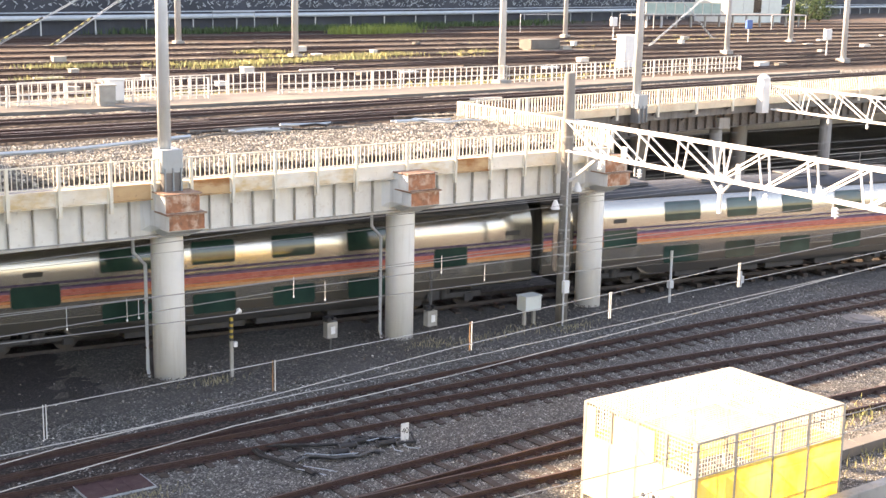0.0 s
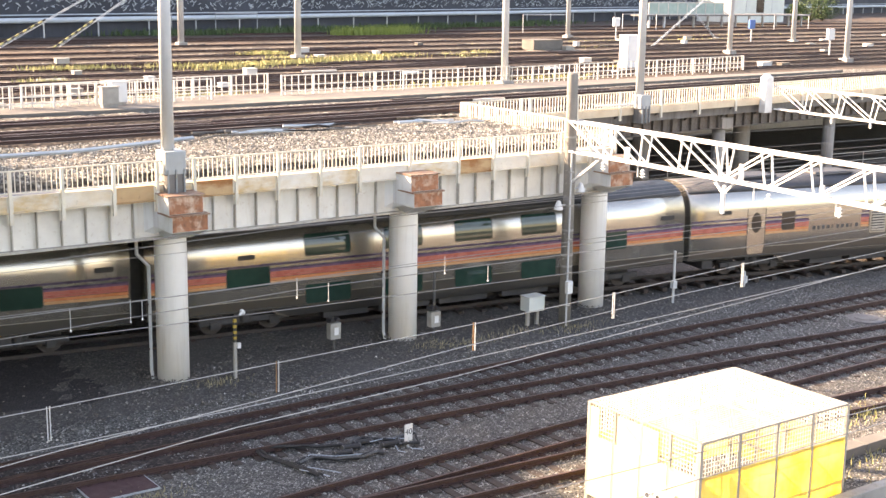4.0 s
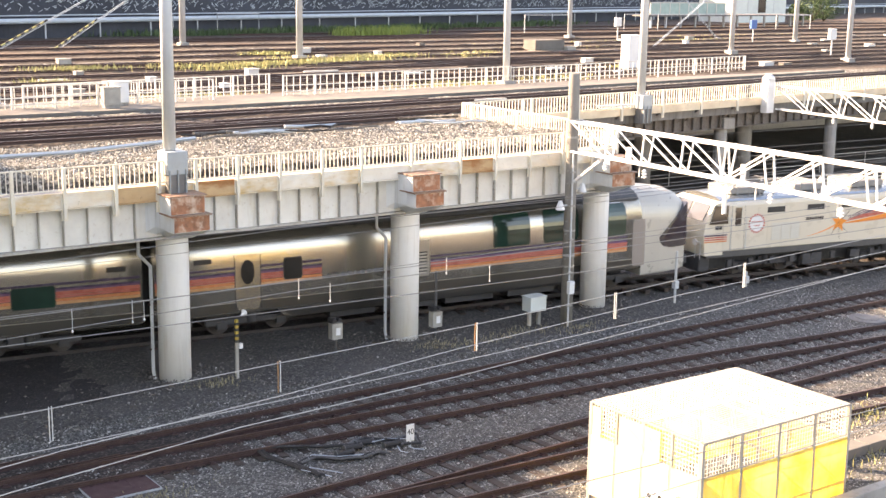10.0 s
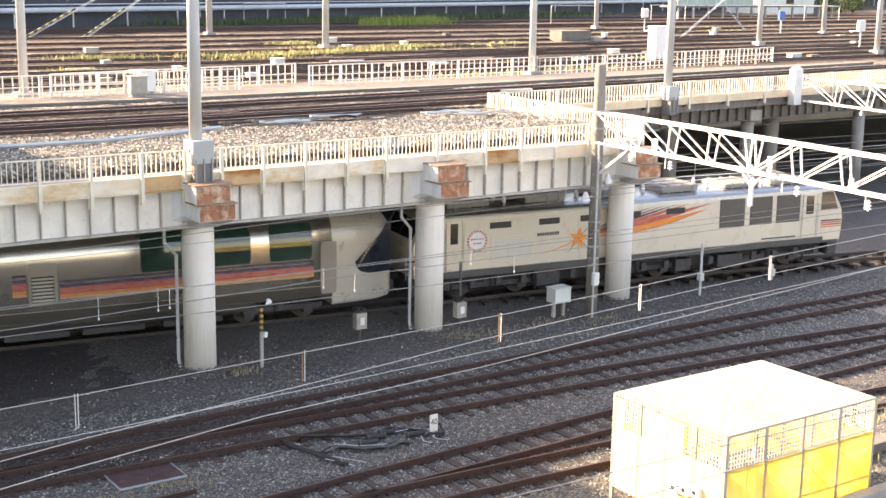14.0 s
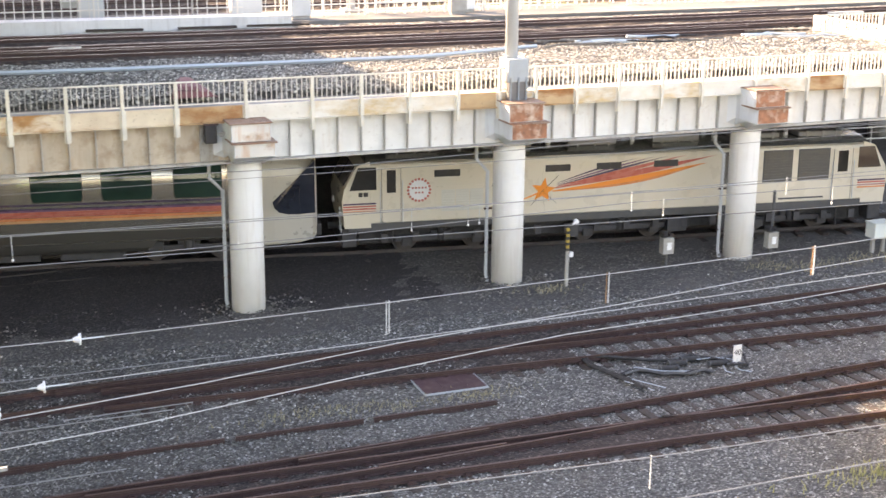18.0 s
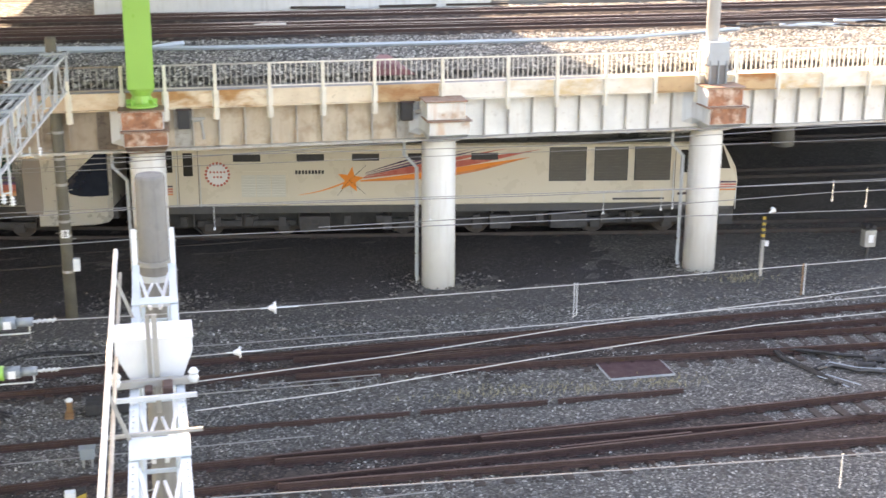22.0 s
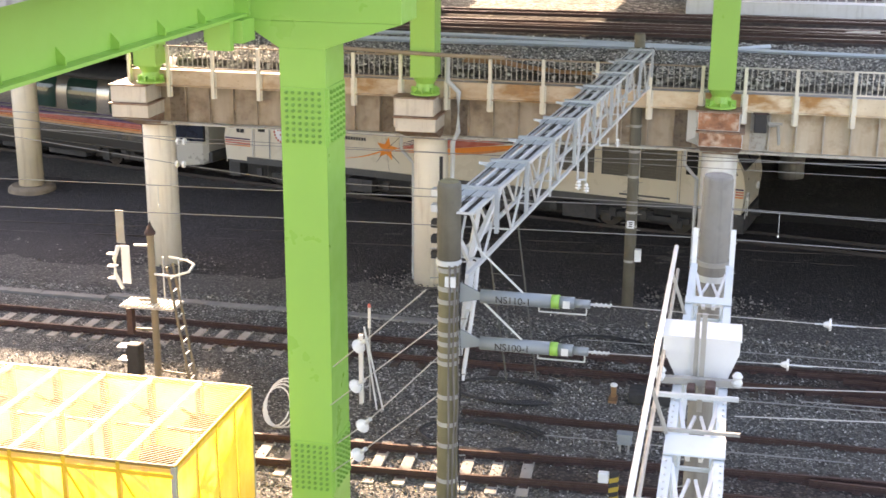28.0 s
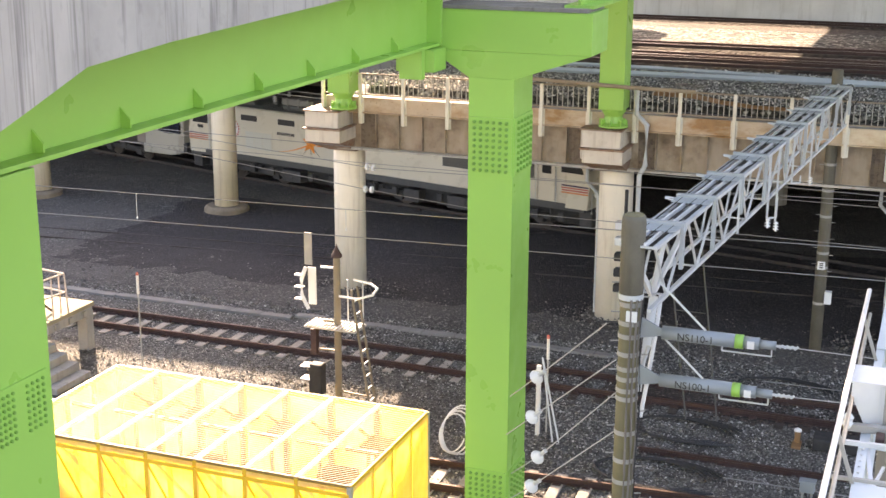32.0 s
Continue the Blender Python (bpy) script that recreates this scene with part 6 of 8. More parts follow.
def white_beam():
    """The lattice beam that runs from its pole towards the viewer."""
    concrete_pole(-0.12, 18.55, 0.225, 7.62, "grey concrete pole behind a white lattice beam", (6.3, 5.2))
    ob = truss("white_lattice_beam", (-0.13, 17.9, 6.45), (-0.14, 5.6, 6.45), 0.48, 0.62, 13, "bluegrey", "white lattice beam with battens running from a concrete pole", "portal beams", 0, 0.075, False, False)
    for y0, y1 in ((-1.55, -1.8), (-5.88, -6.35), (-8.9, -9.4), (-11.4, -11.9)):
        part("batten_plate", box(B(), -0.29, 0.29, y1, y0, 0.05, 0.07, 0.004), M["bluegrey"], ob)
    hole_ = finish(lathe(B(), [(0.014, 0), (0.014, 0.012), (0.006, 0.016)], 6), M["galv"])
    for y in steps(-5.0, -11.8, 46):
        for x in (-0.25, 0.25):
            piece("rivet", hole_, ob, (x, y, 0.045))
    for y, x0, x1, w, m in ((-4.54, -0.47, 0.42, 0.075, "band"), (-4.97, -0.47, 0.40, 0.045, "galv"), (-5.86, -0.5, 0.42, 0.035, "band"), (-7.42, -0.5, 0.44, 0.04, "galv"), (-9.9, -0.5, 0.44, 0.04, "band")):
        part("cross_arm", bar(B(), (x0, y, 0.09), (x1, y + 0.03, 0.09), w), M[m], ob)
    for y in (-0.3, -4.9, -6.4, -7.5, -8.7, -9.9, -11.0):
        for s in (-1, 1):
            part("inner_diagonal", bar(B(), (s * 0.20, y, -0.02), (s * 0.06, y - 1.15, -0.12), 0.04), M["white"], ob)
            part("inner_diagonal", bar(B(), (s * 0.03, y - 0.05, -0.14), (s * 0.17, y - 1.1, -0.10), 0.03), M["white"], ob)
    for x in (-0.43, 0.38):
        part("arm_insulator", lathe(B(), [(0.045, -0.06), (0.06, -0.02), (0.045, 0.02), (0.06, 0.05), (0.03, 0.09)], 12, (x, -4.54, 0.14)), M["cap"], ob)
    prism = [(-0.29, 0.04), (0.28, 0.04), (0.39, 0.33), (0.39, 0.47), (-0.43, 0.47), (-0.43, 0.33)]
    c = part("hopper_cover", solid(B(), [(x, -4.26, z) for x, z in prism], [(x, -3.75, z) for x, z in prism]), M["white"], ob, "white flared sheet-metal cover")
    part("cover_lip", box(B(), -0.445, 0.405, -4.275, -3.73, 0.471, 0.495, 0.005), M["white"], c)
    part("cover_seam", box(B(), -0.15, -0.13, -4.272, -4.262, 0.06, 0.46), M["cap"], c)
    bm = B()
    bar(bm, (0.0, -4.42, -0.3), (0.0, -4.42, 0.82), 0.055)
    bar(bm, (-0.07, -4.36, -0.1), (-0.07, -4.36, 0.80), 0.045)
    part("upright_bar", bm, M["band"], ob, "grey upright angle bar")
    part("knuckle", box(box(B(), 0.05, 0.16, -4.85, -4.62, 0.03, 0.16, 0.02), -0.14, -0.05, -4.82, -4.64, 0.02, 0.12, 0.02), M["rail"], ob, "rusty fitting")
    part("guard_pipe", tube(B(), (-0.46, -1.1, 0.58), (-0.46, -12.2, 0.58), 0.029, 10), M["white"], ob, smooth=True)
    part("guard_pipe", tube(B(), (-0.42, -1.2, 0.30), (-0.42, -12.2, 0.30), 0.022, 10), M["band"], ob, smooth=True)
    for y in (-2.2, -5.9, -9.0):
        part("pipe_stay", bar(B(), (-0.46, y, 0.58), (-0.26, y, 0.0), 0.035), M["band"], ob)
    concrete_pole(-0.13, 5.3, 0.22, 6.6, "grey concrete pole at the near end of a white lattice beam")
    for x in (-0.25, 0.27):
        part("end_post", bar(B(), (x, 0.0, -0.62), (x, 0.2, 0.5), 0.07), M["white"], ob)
    for y in (0.3, 0.9):
        part("pole_strap", lathe(B(), [(0.24, 0), (0.24, 0.09)], 20, (0.01, 0.65, -0.2 - y * 0.6)), M["galv"], ob)


white_beam()


def drain_hopper(x):
    ob = thing("drain_hopper", (x, 34.9, 5.05), "dark iron rainwater hopper with short pipes beside a pier cap", "rainwater hopper", "rainwater hoppers")
    part("box", box(B(), -0.16, 0.16, -0.12, 0.12, 0.0, 0.5, 0.02), M["dark"], ob)
    part("rim", box(B(), -0.2, 0.2, -0.15, 0.15, 0.5, 0.55), M["rail"], ob)
    part("pipe", pipe(B(), [(0.25, -0.05, 0.2), (0.45, -0.05, 0.2), (0.5, -0.05, -0.3)], 0.04, 8), M["band"], ob)
    part("side_plate", box(B(), 0.17, 0.55, -0.13, -0.1, 0.24, 0.30), M["band"], ob)


def floodlight(x, y, z, turn):
    ob = thing("floodlight", pose(x, y, z, 0, 0, turn), "white floodlight on a bracket on the concrete pole", "floodlight", "floodlights on the pole")
    part("arm", bar(B(), (-0.32, 0, 0.05), (0, 0, 0.05), 0.04), M["galv"], ob)
    part("housing", lathe(B(), [(0.06, 0.22), (0.10, 0.12), (0.17, -0.08)], 14), M["white"], ob)
    part("lens", lathe(B(), [(0.16, -0.085), (0.13, -0.11)], 14), M["porcelain"], ob)


floodlight(30.95, 34.3, 4.75, 0)
floodlight(29.95, 34.3, 4.2, 180)
ob = thing("pole_conduit", (30.32, 34.12, -0.2), "grey conduit with clips running up the concrete pole", "conduit")
part("pipe", tube(B(), (0, 0, 0), (0, 0, 6.4), 0.035, 8), M["mast"], ob)
for z in (0.8, 2.0, 3.2, 4.4, 5.6):
    part("clip", box(B(), -0.06, 0.12, -0.045, 0.06, z, z + 0.05), M["band"], ob)
part("meter_box", box(B(), -0.14, 0.10, -0.2, -0.04, 1.3, 1.75, 0.015), M["cap"], ob)
drain_hopper(6.75)
drain_hopper(0.75)


# ---- masts on the deck ----
def mast(x, y, z, r, top, label, foot="box"):
    ob = thing("line_mast", (x, y, z), label, "mast", "steel masts on the deck")
    part("shaft", lathe(B(), [(r, 0), (r * 0.8, top)], 16), M["mast"], ob, smooth=True)
    if foot == "bracket":
        part("bracket_head", box(B(), -0.27, 0.37, -0.42, 0.25, -0.24, 0.42, 0.015), M["bracketgrey"], ob)
        part("bracket_leg", box(B(), -0.21, 0.33, -0.40, 0.2, -0.95, -0.241), M["darkconc"], ob)
        for k in (-0.2, 0.05, 0.3):
            part("bracket_rib", box(B(), k - 0.02, k + 0.02, -0.46, -0.401, -0.9, -0.1), M["balancer"], ob)
    elif foot == "box":
        part("foundation", box(B(), -0.4, 0.4, -0.4, 0.4, -0.25, 0.32, 0.02), M["concrete"], ob)
    part("collar", lathe(B(), [(r * 1.5, 0.0), (r * 1.5, 0.08), (r * 1.1, 0.16)], 16), M["mast"], ob)
    for k in range(4):
        a = k * math.pi / 2 + 0.4
        part("gusset", bar(B(), (math.cos(a) * r * 1.5, math.sin(a) * r * 1.5, 0.05), (math.cos(a) * r, math.sin(a) * r, 0.5), 0.03), M["mast"], ob)
    return ob


mast(15.62, 34.95, 6.6, 0.19, 9.0, "pale grey steel mast bracketed to the viaduct's edge", "bracket")

# ---- overhead wires ----
def wire(name, pts, r=0.012, material="wire", label="thin grey overhead wire above the tracks"):
    return tagged(part(name, pipe(B(), pts, r, 5), M[material]), label, "wire", "overhead wires")


def run(y0, y1, x0, x1, z0, z1, r=0.011, material="wire", drop=0.25):
    pts = []
    n = max(1, round((x1 - x0) / 25))
    for i in range(n):
        a, b = i / n, (i + 1) / n
        seg = sag((x0 + (x1 - x0) * a, y0 + (y1 - y0) * a, z0 + (z1 - z0) * a), (x0 + (x1 - x0) * b, y0 + (y1 - y0) * b, z0 + (z1 - z0) * b), drop)
        pts += seg if not pts else seg[1:]
    return wire("overhead_wire", pts, r, material)


wire("messenger_wire", [(-1.55, 18.2, 5.66), (1.55, 18.2, 5.63), (6.15, 18.2, 5.68), (9.95, 18.2, 5.76), (13.98, 18.2, 5.84), (17.4, 18.2, 5.96), (21.1, 18.2, 6.13), (29.4, 18.2, 6.4)], 0.008, "wirelit", "bare messenger wire drawn tight by a tensioner")
wire("contact_wire", [(-1.55, 18.2, 4.92), (1.02, 18.2, 4.98), (4.0, 18.25, 5.02), (9.9, 18.3, 5.08), (20.0, 18.6, 5.2), (40, 19.5, 5.4)], 0.008, "wirelit", "bare contact wire drawn tight by a tensioner")
for x, z in ((1.55, 5.63), (1.02, 4.98)):
    ob = thing("wire_insulator", (x, 18.2, z), "white porcelain strain insulator on the wire", "insulator", "strain insulators")
    part("disc", tube(B(), (-0.012, 0, 0), (0.018, 0, 0), 0.088, 16), M["porcelain"], ob)
    part("bell", tube(B(), (-0.09, 0, 0), (-0.012, 0, 0), 0.03, 12, 0.06), M["porcelain"], ob)
    part("rod", tube(B(), (-0.2, 0, 0), (0.35, 0, 0), 0.013, 8), M["galv"], ob)
for x, z, n in ((6.15, 5.68, "white"), (9.95, 5.76, "orange"), (13.98, 5.84, "orange"), (17.4, 5.96, "white"), (21.1, 6.13, "white")):
    ob = thing("wire_dropper", (x, 18.2, z), ("orange-edged" if n == "orange" else "white") + " double dropper rod hanging from the wire", "dropper", "droppers on the wire")
    for dx in (-0.022, 0.022):
        part("rod", bar(B(), (dx, 0, 0.03), (dx, 0, -0.5), 0.014), M[n if dx < 0 and n == "orange" else "galv"], ob)

# ---- the upper yard ----
M["grass"] = painted("dry_yellow_green_grass", (0.40, 0.385, 0.17), 0.8, 0.4, 0.0, (0.28, 0.23, 0.11), 3.0)
M["brightleaf"] = painted("sunlit_weed_leaf", (0.20, 0.27, 0.06), 0.7, 0.4, 0.0, (0.10, 0.14, 0.03), 2.0)
M["leaf"] = painted("green_weed_leaf", (0.055, 0.10, 0.035), 0.7, 0.5, 0.0, (0.05, 0.08, 0.02), 2.0)
M["pale"] = painted("pale_sunlit_concrete", (0.16, 0.152, 0.14), 0.85, 0.5, 0.0, (0.25, 0.19, 0.14), 0.7)
M["blue"] = painted("blue_sign_paint", (0.05, 0.15, 0.42), 0.5, 0.1)
M["stone"] = painted("dark_stone_wall", (0.05, 0.06, 0.08), 0.85, 0.6, 0.0, (0.03, 0.03, 0.035), 0.25, 0.5, 0.6)
M["bluepipe"] = painted("pale_blue_grey_pipe", (0.45, 0.52, 0.58), 0.5, 0.2)
M["cabin"] = painted("white_cabin_panel", (0.62, 0.68, 0.66), 0.5, 0.15)

M["yardbed"] = ballast("rusty_yard_bed", (0.03, 0.022, 0.018), (0.07, 0.05, 0.04), (0.15, 0.115, 0.09), 5, (0.05, 0.03, 0.02), 0.6)
for y in (44.55, 46.9, 49.5, 60.2, 63.8, 67.6, 71.6, 76.0, 80.8, 86.4, 92.5, 99.5, 107.0):
    pts = [(-90, y + 1.0), (0, y), (80, y + 1.5), (220, y + 7)]
    if y > 58:
        track("brown rusted rails of a yard track", pts, max(-60, (y - 108) / 0.30), 220, 6.24, None)
    else:
        pts = deck_line(y)
    curve, bm = spline(pts), B()
    rows = [[bm.verts.new((x, curve(x) + o + 0.15 * noise.noise((x * 0.3, y, o)), 6.19 if abs(o) > 1 else 6.30)) for o in (-1.15, -0.8, 0.8, 1.15)] for x in steps(max(-60, (y - 108) / 0.30), 220 if y > 58 else 198 if y > 45 else 31, 140)]
    for a, b in zip(rows, rows[1:]):
        for i in range(3):
            bm.faces.new((a[i], b[i], b[i + 1], a[i + 1]))
    tagged(part("track_bed", bm, M["yardbed"]), "dark rusty ballast under a yard track", "ground", kind="structure")
for y in (114, 122, 131):
    track("brown rusted rails of a yard track", [(-90, y + 1.0), (0, y), (80, y + 1.5), (260, y + 7)], (y - 104) / 0.29, 260, 6.10, None)

front, back = [(-2, 52.9), (24, 52.9), (36, 53.4), (48, 54.4), (75, 57.0)], [(75, 57.4), (-2, 57.4)]
walkway = part("walkway", solid(B(), [(x, y, 6.10) for x, y in front + back], [(x, y, 6.36) for x, y in front + back]), M["pale"])
tagged(walkway, "pale concrete walkway between the yard tracks", "walkway", kind="structure")
M["kerbpaint"] = painted("pale_kerb_paint", (0.64, 0.65, 0.65), 0.7, 0.3, 0.0, (0.3, 0.28, 0.26), 0.8, 0.4)
kerb = part("kerb", box(B(), -2, 13.5, 51.9, 52.898, 6.10, 6.72), M["kerbpaint"])
low = part("yard_wall", box(B(), -60, -2.4, 61.6, 62.1, 6.10, 7.7), M["kerbpaint"])
tagged(low, "pale low concrete wall behind the viaduct tracks", "wall", kind="structure")
tagged(kerb, "pale concrete kerb beside the yard tracks", "kerb", kind="structure")


M["fencewhite"] = painted("weathered_white_fence", (0.68, 0.66, 0.62), 0.6, 0.35, 0.0, (0.3, 0.22, 0.15), 1.0)


def fence(x0, y0, x1, y1, z, h, pitch, label, mid=(0.5,), cream=False, thick=0.05, post=2.0):
    ob = thing("fence", (x0, y0, z), label, "fence", "white fences in the yard", "")
    d = Vector((x1 - x0, y1 - y0, 0))
    mat_ = M["railpaint" if cream else "fencewhite"]
    for k in (1.0, *mid):
        part("fence_rail", bar(B(), (0, 0, h * k), d + Vector((0, 0, h * k)), thick), mat_, ob)
    n = max(1, round(d.length / post))
    pm = finish(box(B(), -thick * 0.7, thick * 0.7, -thick * 0.7, thick * 0.7, -0.25, h + 0.02), mat_)
    for i in range(n + 1):
        piece("fence_post", pm, ob, tuple(d * (i / n)))
    n = max(1, round(d.length / pitch))
    sm = finish(box(B(), -thick * 0.35, thick * 0.35, -thick * 0.35, thick * 0.35, 0.03, h), mat_)
    bm = B()
    for i in range(n):
        if n > 70:
            c = d * ((i + 0.5) / n)
            box(bm, c.x - thick * 0.35, c.x + thick * 0.35, c.y - thick * 0.35, c.y + thick * 0.35, 0.03, h)
        else:
            piece("fence_picket", sm, ob, tuple(d * ((i + 0.5) / n)))
    if bm.verts:
        p = part("fence_picket", bm, mat_, ob)
        p["kind"] = "stuff"
    else:
        bm.free()
    return ob


fence(-1.8, 54.4, 10.0, 54.5, 6.36, 1.0, 0.36, "white steel fence with upright bars on the walkway")
fence(10.0, 54.5, 27.0, 55.4, 6.36, 0.95, 0.42, "white steel fence with upright bars on the walkway", (0.5, 0.2))
fence(18.2, 55.4, 31.0, 57.4, 6.36, 0.95, 0.42, "white steel fence with upright bars on the walkway", (0.5, 0.2))
fence(31.0, 56.0, 46.0, 57.2, 6.36, 0.95, 0.40, "white steel fence beside the yard track", (0.5, 0.2))
fence(46.0, 57.2, 69.0, 60.6, 6.3, 0.95, 0.45, "white steel fence beside the yard track", (0.5, 0.2))
fence(33.0, 35.0, 33.6, 45.0, 6.1, 0.72, 0.16, "cream steel railing across the deck's corner", (0.05,), True, 0.045)

# girder paint darkened to hold the shade below the overhanging edge
M["girder_dark"] = rusted("shade_darkened_girder_paint", (0.17, 0.155, 0.145), (0.07, 0.05, 0.038), 0.6, 0.48)
# deck edge that continues beyond the corner, with railing, fascia, girder and piers
edge = thing("far_viaduct_edge", (33.6, 45.0, 0), "cream-edged viaduct girder set back beyond the corner", "girder", kind="structure")
D = Vector((70 - 33.6, 48.5 - 45.0, 0))
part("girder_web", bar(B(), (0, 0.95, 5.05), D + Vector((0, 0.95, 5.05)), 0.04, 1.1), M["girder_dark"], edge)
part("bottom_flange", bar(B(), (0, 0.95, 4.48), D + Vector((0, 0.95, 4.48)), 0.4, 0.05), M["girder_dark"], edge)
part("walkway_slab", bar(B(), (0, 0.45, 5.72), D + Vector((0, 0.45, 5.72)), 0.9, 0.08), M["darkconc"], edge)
for i in range(12):
    c = D * ((i + 0.35) / 12)
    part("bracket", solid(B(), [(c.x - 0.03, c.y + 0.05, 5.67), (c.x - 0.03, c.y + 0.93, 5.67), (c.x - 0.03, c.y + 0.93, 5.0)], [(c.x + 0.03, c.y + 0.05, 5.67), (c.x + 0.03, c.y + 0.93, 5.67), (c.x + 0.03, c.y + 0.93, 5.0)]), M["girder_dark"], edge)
    part("railing_stanchion", box(B(), c.x - 0.06, c.x + 0.06, c.y - 0.14, c.y - 0.05, 5.45, 6.82), M["railpaint"], edge)
part("fascia_plate", bar(B(), (0, 0, 5.86), D + Vector((0, 0, 5.86)), 0.08, 0.36), M["fascia_tan"], edge)
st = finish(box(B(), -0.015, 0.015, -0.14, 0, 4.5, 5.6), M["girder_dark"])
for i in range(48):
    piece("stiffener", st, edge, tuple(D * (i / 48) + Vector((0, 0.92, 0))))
fence(33.6, 45.0, 70.0, 48.5, 6.05, 0.75, 0.19, "cream steel railing along the set-back viaduct edge", (0.05,), True, 0.05, 3.6)
for k in (0.23, 0.54, 0.83):
    c = Vector((33.6, 45.0, 0)) + D * k
    ob = thing("far_pier", (c.x, c.y + 1.3, -0.2), "round pale concrete pier under the set-back viaduct", "pier", "piers of the set-back viaduct")
    part("shaft", lathe(B(), [(0.35, 0), (0.35, 4.6)], 24), M["concrete"], ob, smooth=True)
    part("cap", box(B(), -0.42, 0.42, -0.6, 1.2, 4.6, 5.2, 0.03), M["concrete"], ob)

for x, y, r, top, label in ((45.9, 57.5, 0.2, 12, "pale grey steel mast on the walkway"), (17.3, 56.2, 0.2, 13, "pale grey steel mast on a concrete foot on the walkway"),
                            (47.4, 83.2, 0.25, 14, "pale concrete mast among the yard tracks"), (47.4, 102.8, 0.27, 14, "pale concrete mast among the yard tracks"), (92.6, 105.5, 0.24, 14, "pale mast among the yard tracks"), (85.4, 76.6, 0.22, 13, "pale mast among the yard tracks"),
                            (108.9, 89.2, 0.25, 14, "pale mast among the yard tracks"), (85.4, 64.7, 0.22, 13, "pale mast on a white foot in the yard"), (22.2, 86.9, 0.24, 13, "pale concrete mast among the yard tracks")):
    mast(x, y, 6.2, r, top, label)
mast(45.0, 45.9, 6.25, 0.2, 12, "pale grey steel mast bracketed to the set-back viaduct's edge", "bracket")


def cabinet(x, y, z, w, d, h, m, label, feet=True):
    ob = thing("equipment_cabinet", (x, y, z), label, "cabinet", "trackside cabinets")
    part("body", box(B(), -w / 2, w / 2, -d / 2, d / 2, 0.12, h, 0.02), M[m], ob)
    part("lid", box(B(), -w / 2 - 0.03, w / 2 + 0.03, -d / 2 - 0.03, d / 2 + 0.03, h, h + 0.05, 0.01), M[m], ob)
    part("door", box(B(), -w / 2 + 0.05, w / 2 - 0.05, -d / 2 - 0.012, -d / 2, 0.2, h - 0.06), M[m], ob)
    part("plinth", box(B(), -w / 2 + 0.04, w / 2 - 0.04, -d / 2 + 0.04, d / 2 - 0.04, -0.1, 0.119), M["concrete"], ob)
    return ob


cabinet(62.5, 64.8, 6.2, 1.3, 0.8, 2.3, "white", "tall white equipment cabinet beside the white fence")
cabinet(21.5, 54.0, 6.36, 0.75, 0.4, 0.85, "band", "grey equipment cabinet in front of the white fence")
cabinet(22.3, 55.0, 6.36, 0.7, 0.5, 1.0, "white", "white equipment cabinet in front of the white fence")
cabinet(12.3, 54.9, 6.36, 1.3, 0.6, 1.0, "mast", "pale equipment cabinet on the walkway")
cabinet(14.4, 54.0, 6.36, 0.85, 0.5, 0.8, "mast", "pale equipment cabinet on the walkway")
cabinet(6.0, 55.0, 6.36, 1.0, 0.6, 1.2, "mast", "pale equipment cabinet on the walkway")
cabinet(73.0, 86.4, 6.2, 3.2, 1.6, 0.9, "pale", "low pale concrete hut among the tracks")
for x, y, c in ((94.3, 100.0, "white"), (105.0, 91.4, "blue"), (90.9, 70.6, "white")):
    ob = thing("signal_post", (x, y, 6.2), ("blue" if c == "blue" else "white") + " signal head on a short post in the yard", "signal", "yard signals")
    part("post", tube(B(), (0, 0, -0.2), (0, 0, 1.9), 0.07, 8), M["mast"], ob)
    part("head", box(B(), -0.4, 0.4, -0.15, 0.15, 1.4, 2.3, 0.04), M[c], ob)

for i, (x, y, w) in enumerate(((52, 128, 6), (64, 130, 5), (100, 122, 7), (118, 124, 6), (140, 118, 7))):
    ob = thing("pipe_barrier", (x, y, 6.1), "white tubular steel barrier hoop in the yard", "barrier", "barrier hoops in the yard")
    part("frame_tube", pipe(B(), [(0, 0, -0.1), (0, 0, 2.0), (w, 0, 2.0), (w, 0, -0.1)], 0.06), M["mast"], ob)

# far retaining wall with a pipe along it
def wall_y(x):
    return 111.5 + 0.316 * x


far = thing("far_wall", (0, 0, 0), "long dark retaining wall behind the yard with a pale pipe along it", "wall", kind="structure")
part("wall_face", bar(B(), (-60, wall_y(-60), 10.5), (330, wall_y(330), 10.5), 1.0, 9.6), M["stone"], far)
part("wall_pipe", tube(B(), (-60, wall_y(-60) - 1.4, 7.65), (330, wall_y(330) - 1.4, 7.65), 0.26, 10), M["bluepipe"], far)
part("wall_pipe", tube(B(), (-60, wall_y(-60) - 1.1, 8.15), (330, wall_y(330) - 1.1, 8.15), 0.06, 8), M["bluepipe"], far)
post = finish(box(B(), -0.06, 0.06, -0.06, 0.06, 5.9, 7.5), M["mast"])
for x in steps(-55, 325, 62):
    piece("pipe_post", post, far, (x, wall_y(x) - 1.4, 0))
rnd = random.Random(5)
bm = B()
for _ in range(2600):
    x, z = rnd.uniform(10, 200), rnd.uniform(8.4, 11.2)
    lean_ = rnd.choice((-1, 1, 1))
    bar(bm, (x, wall_y(x) - 0.62, z), (x + rnd.uniform(0.12, 0.42) * lean_, wall_y(x) - 0.66, z + rnd.uniform(0.12, 0.34)), rnd.uniform(0.03, 0.075))
fl = part("wall_shingle", bm, M["bluepipe"], far, "pale slanting flecks on the dark wall")
fl["kind"] = "stuff"

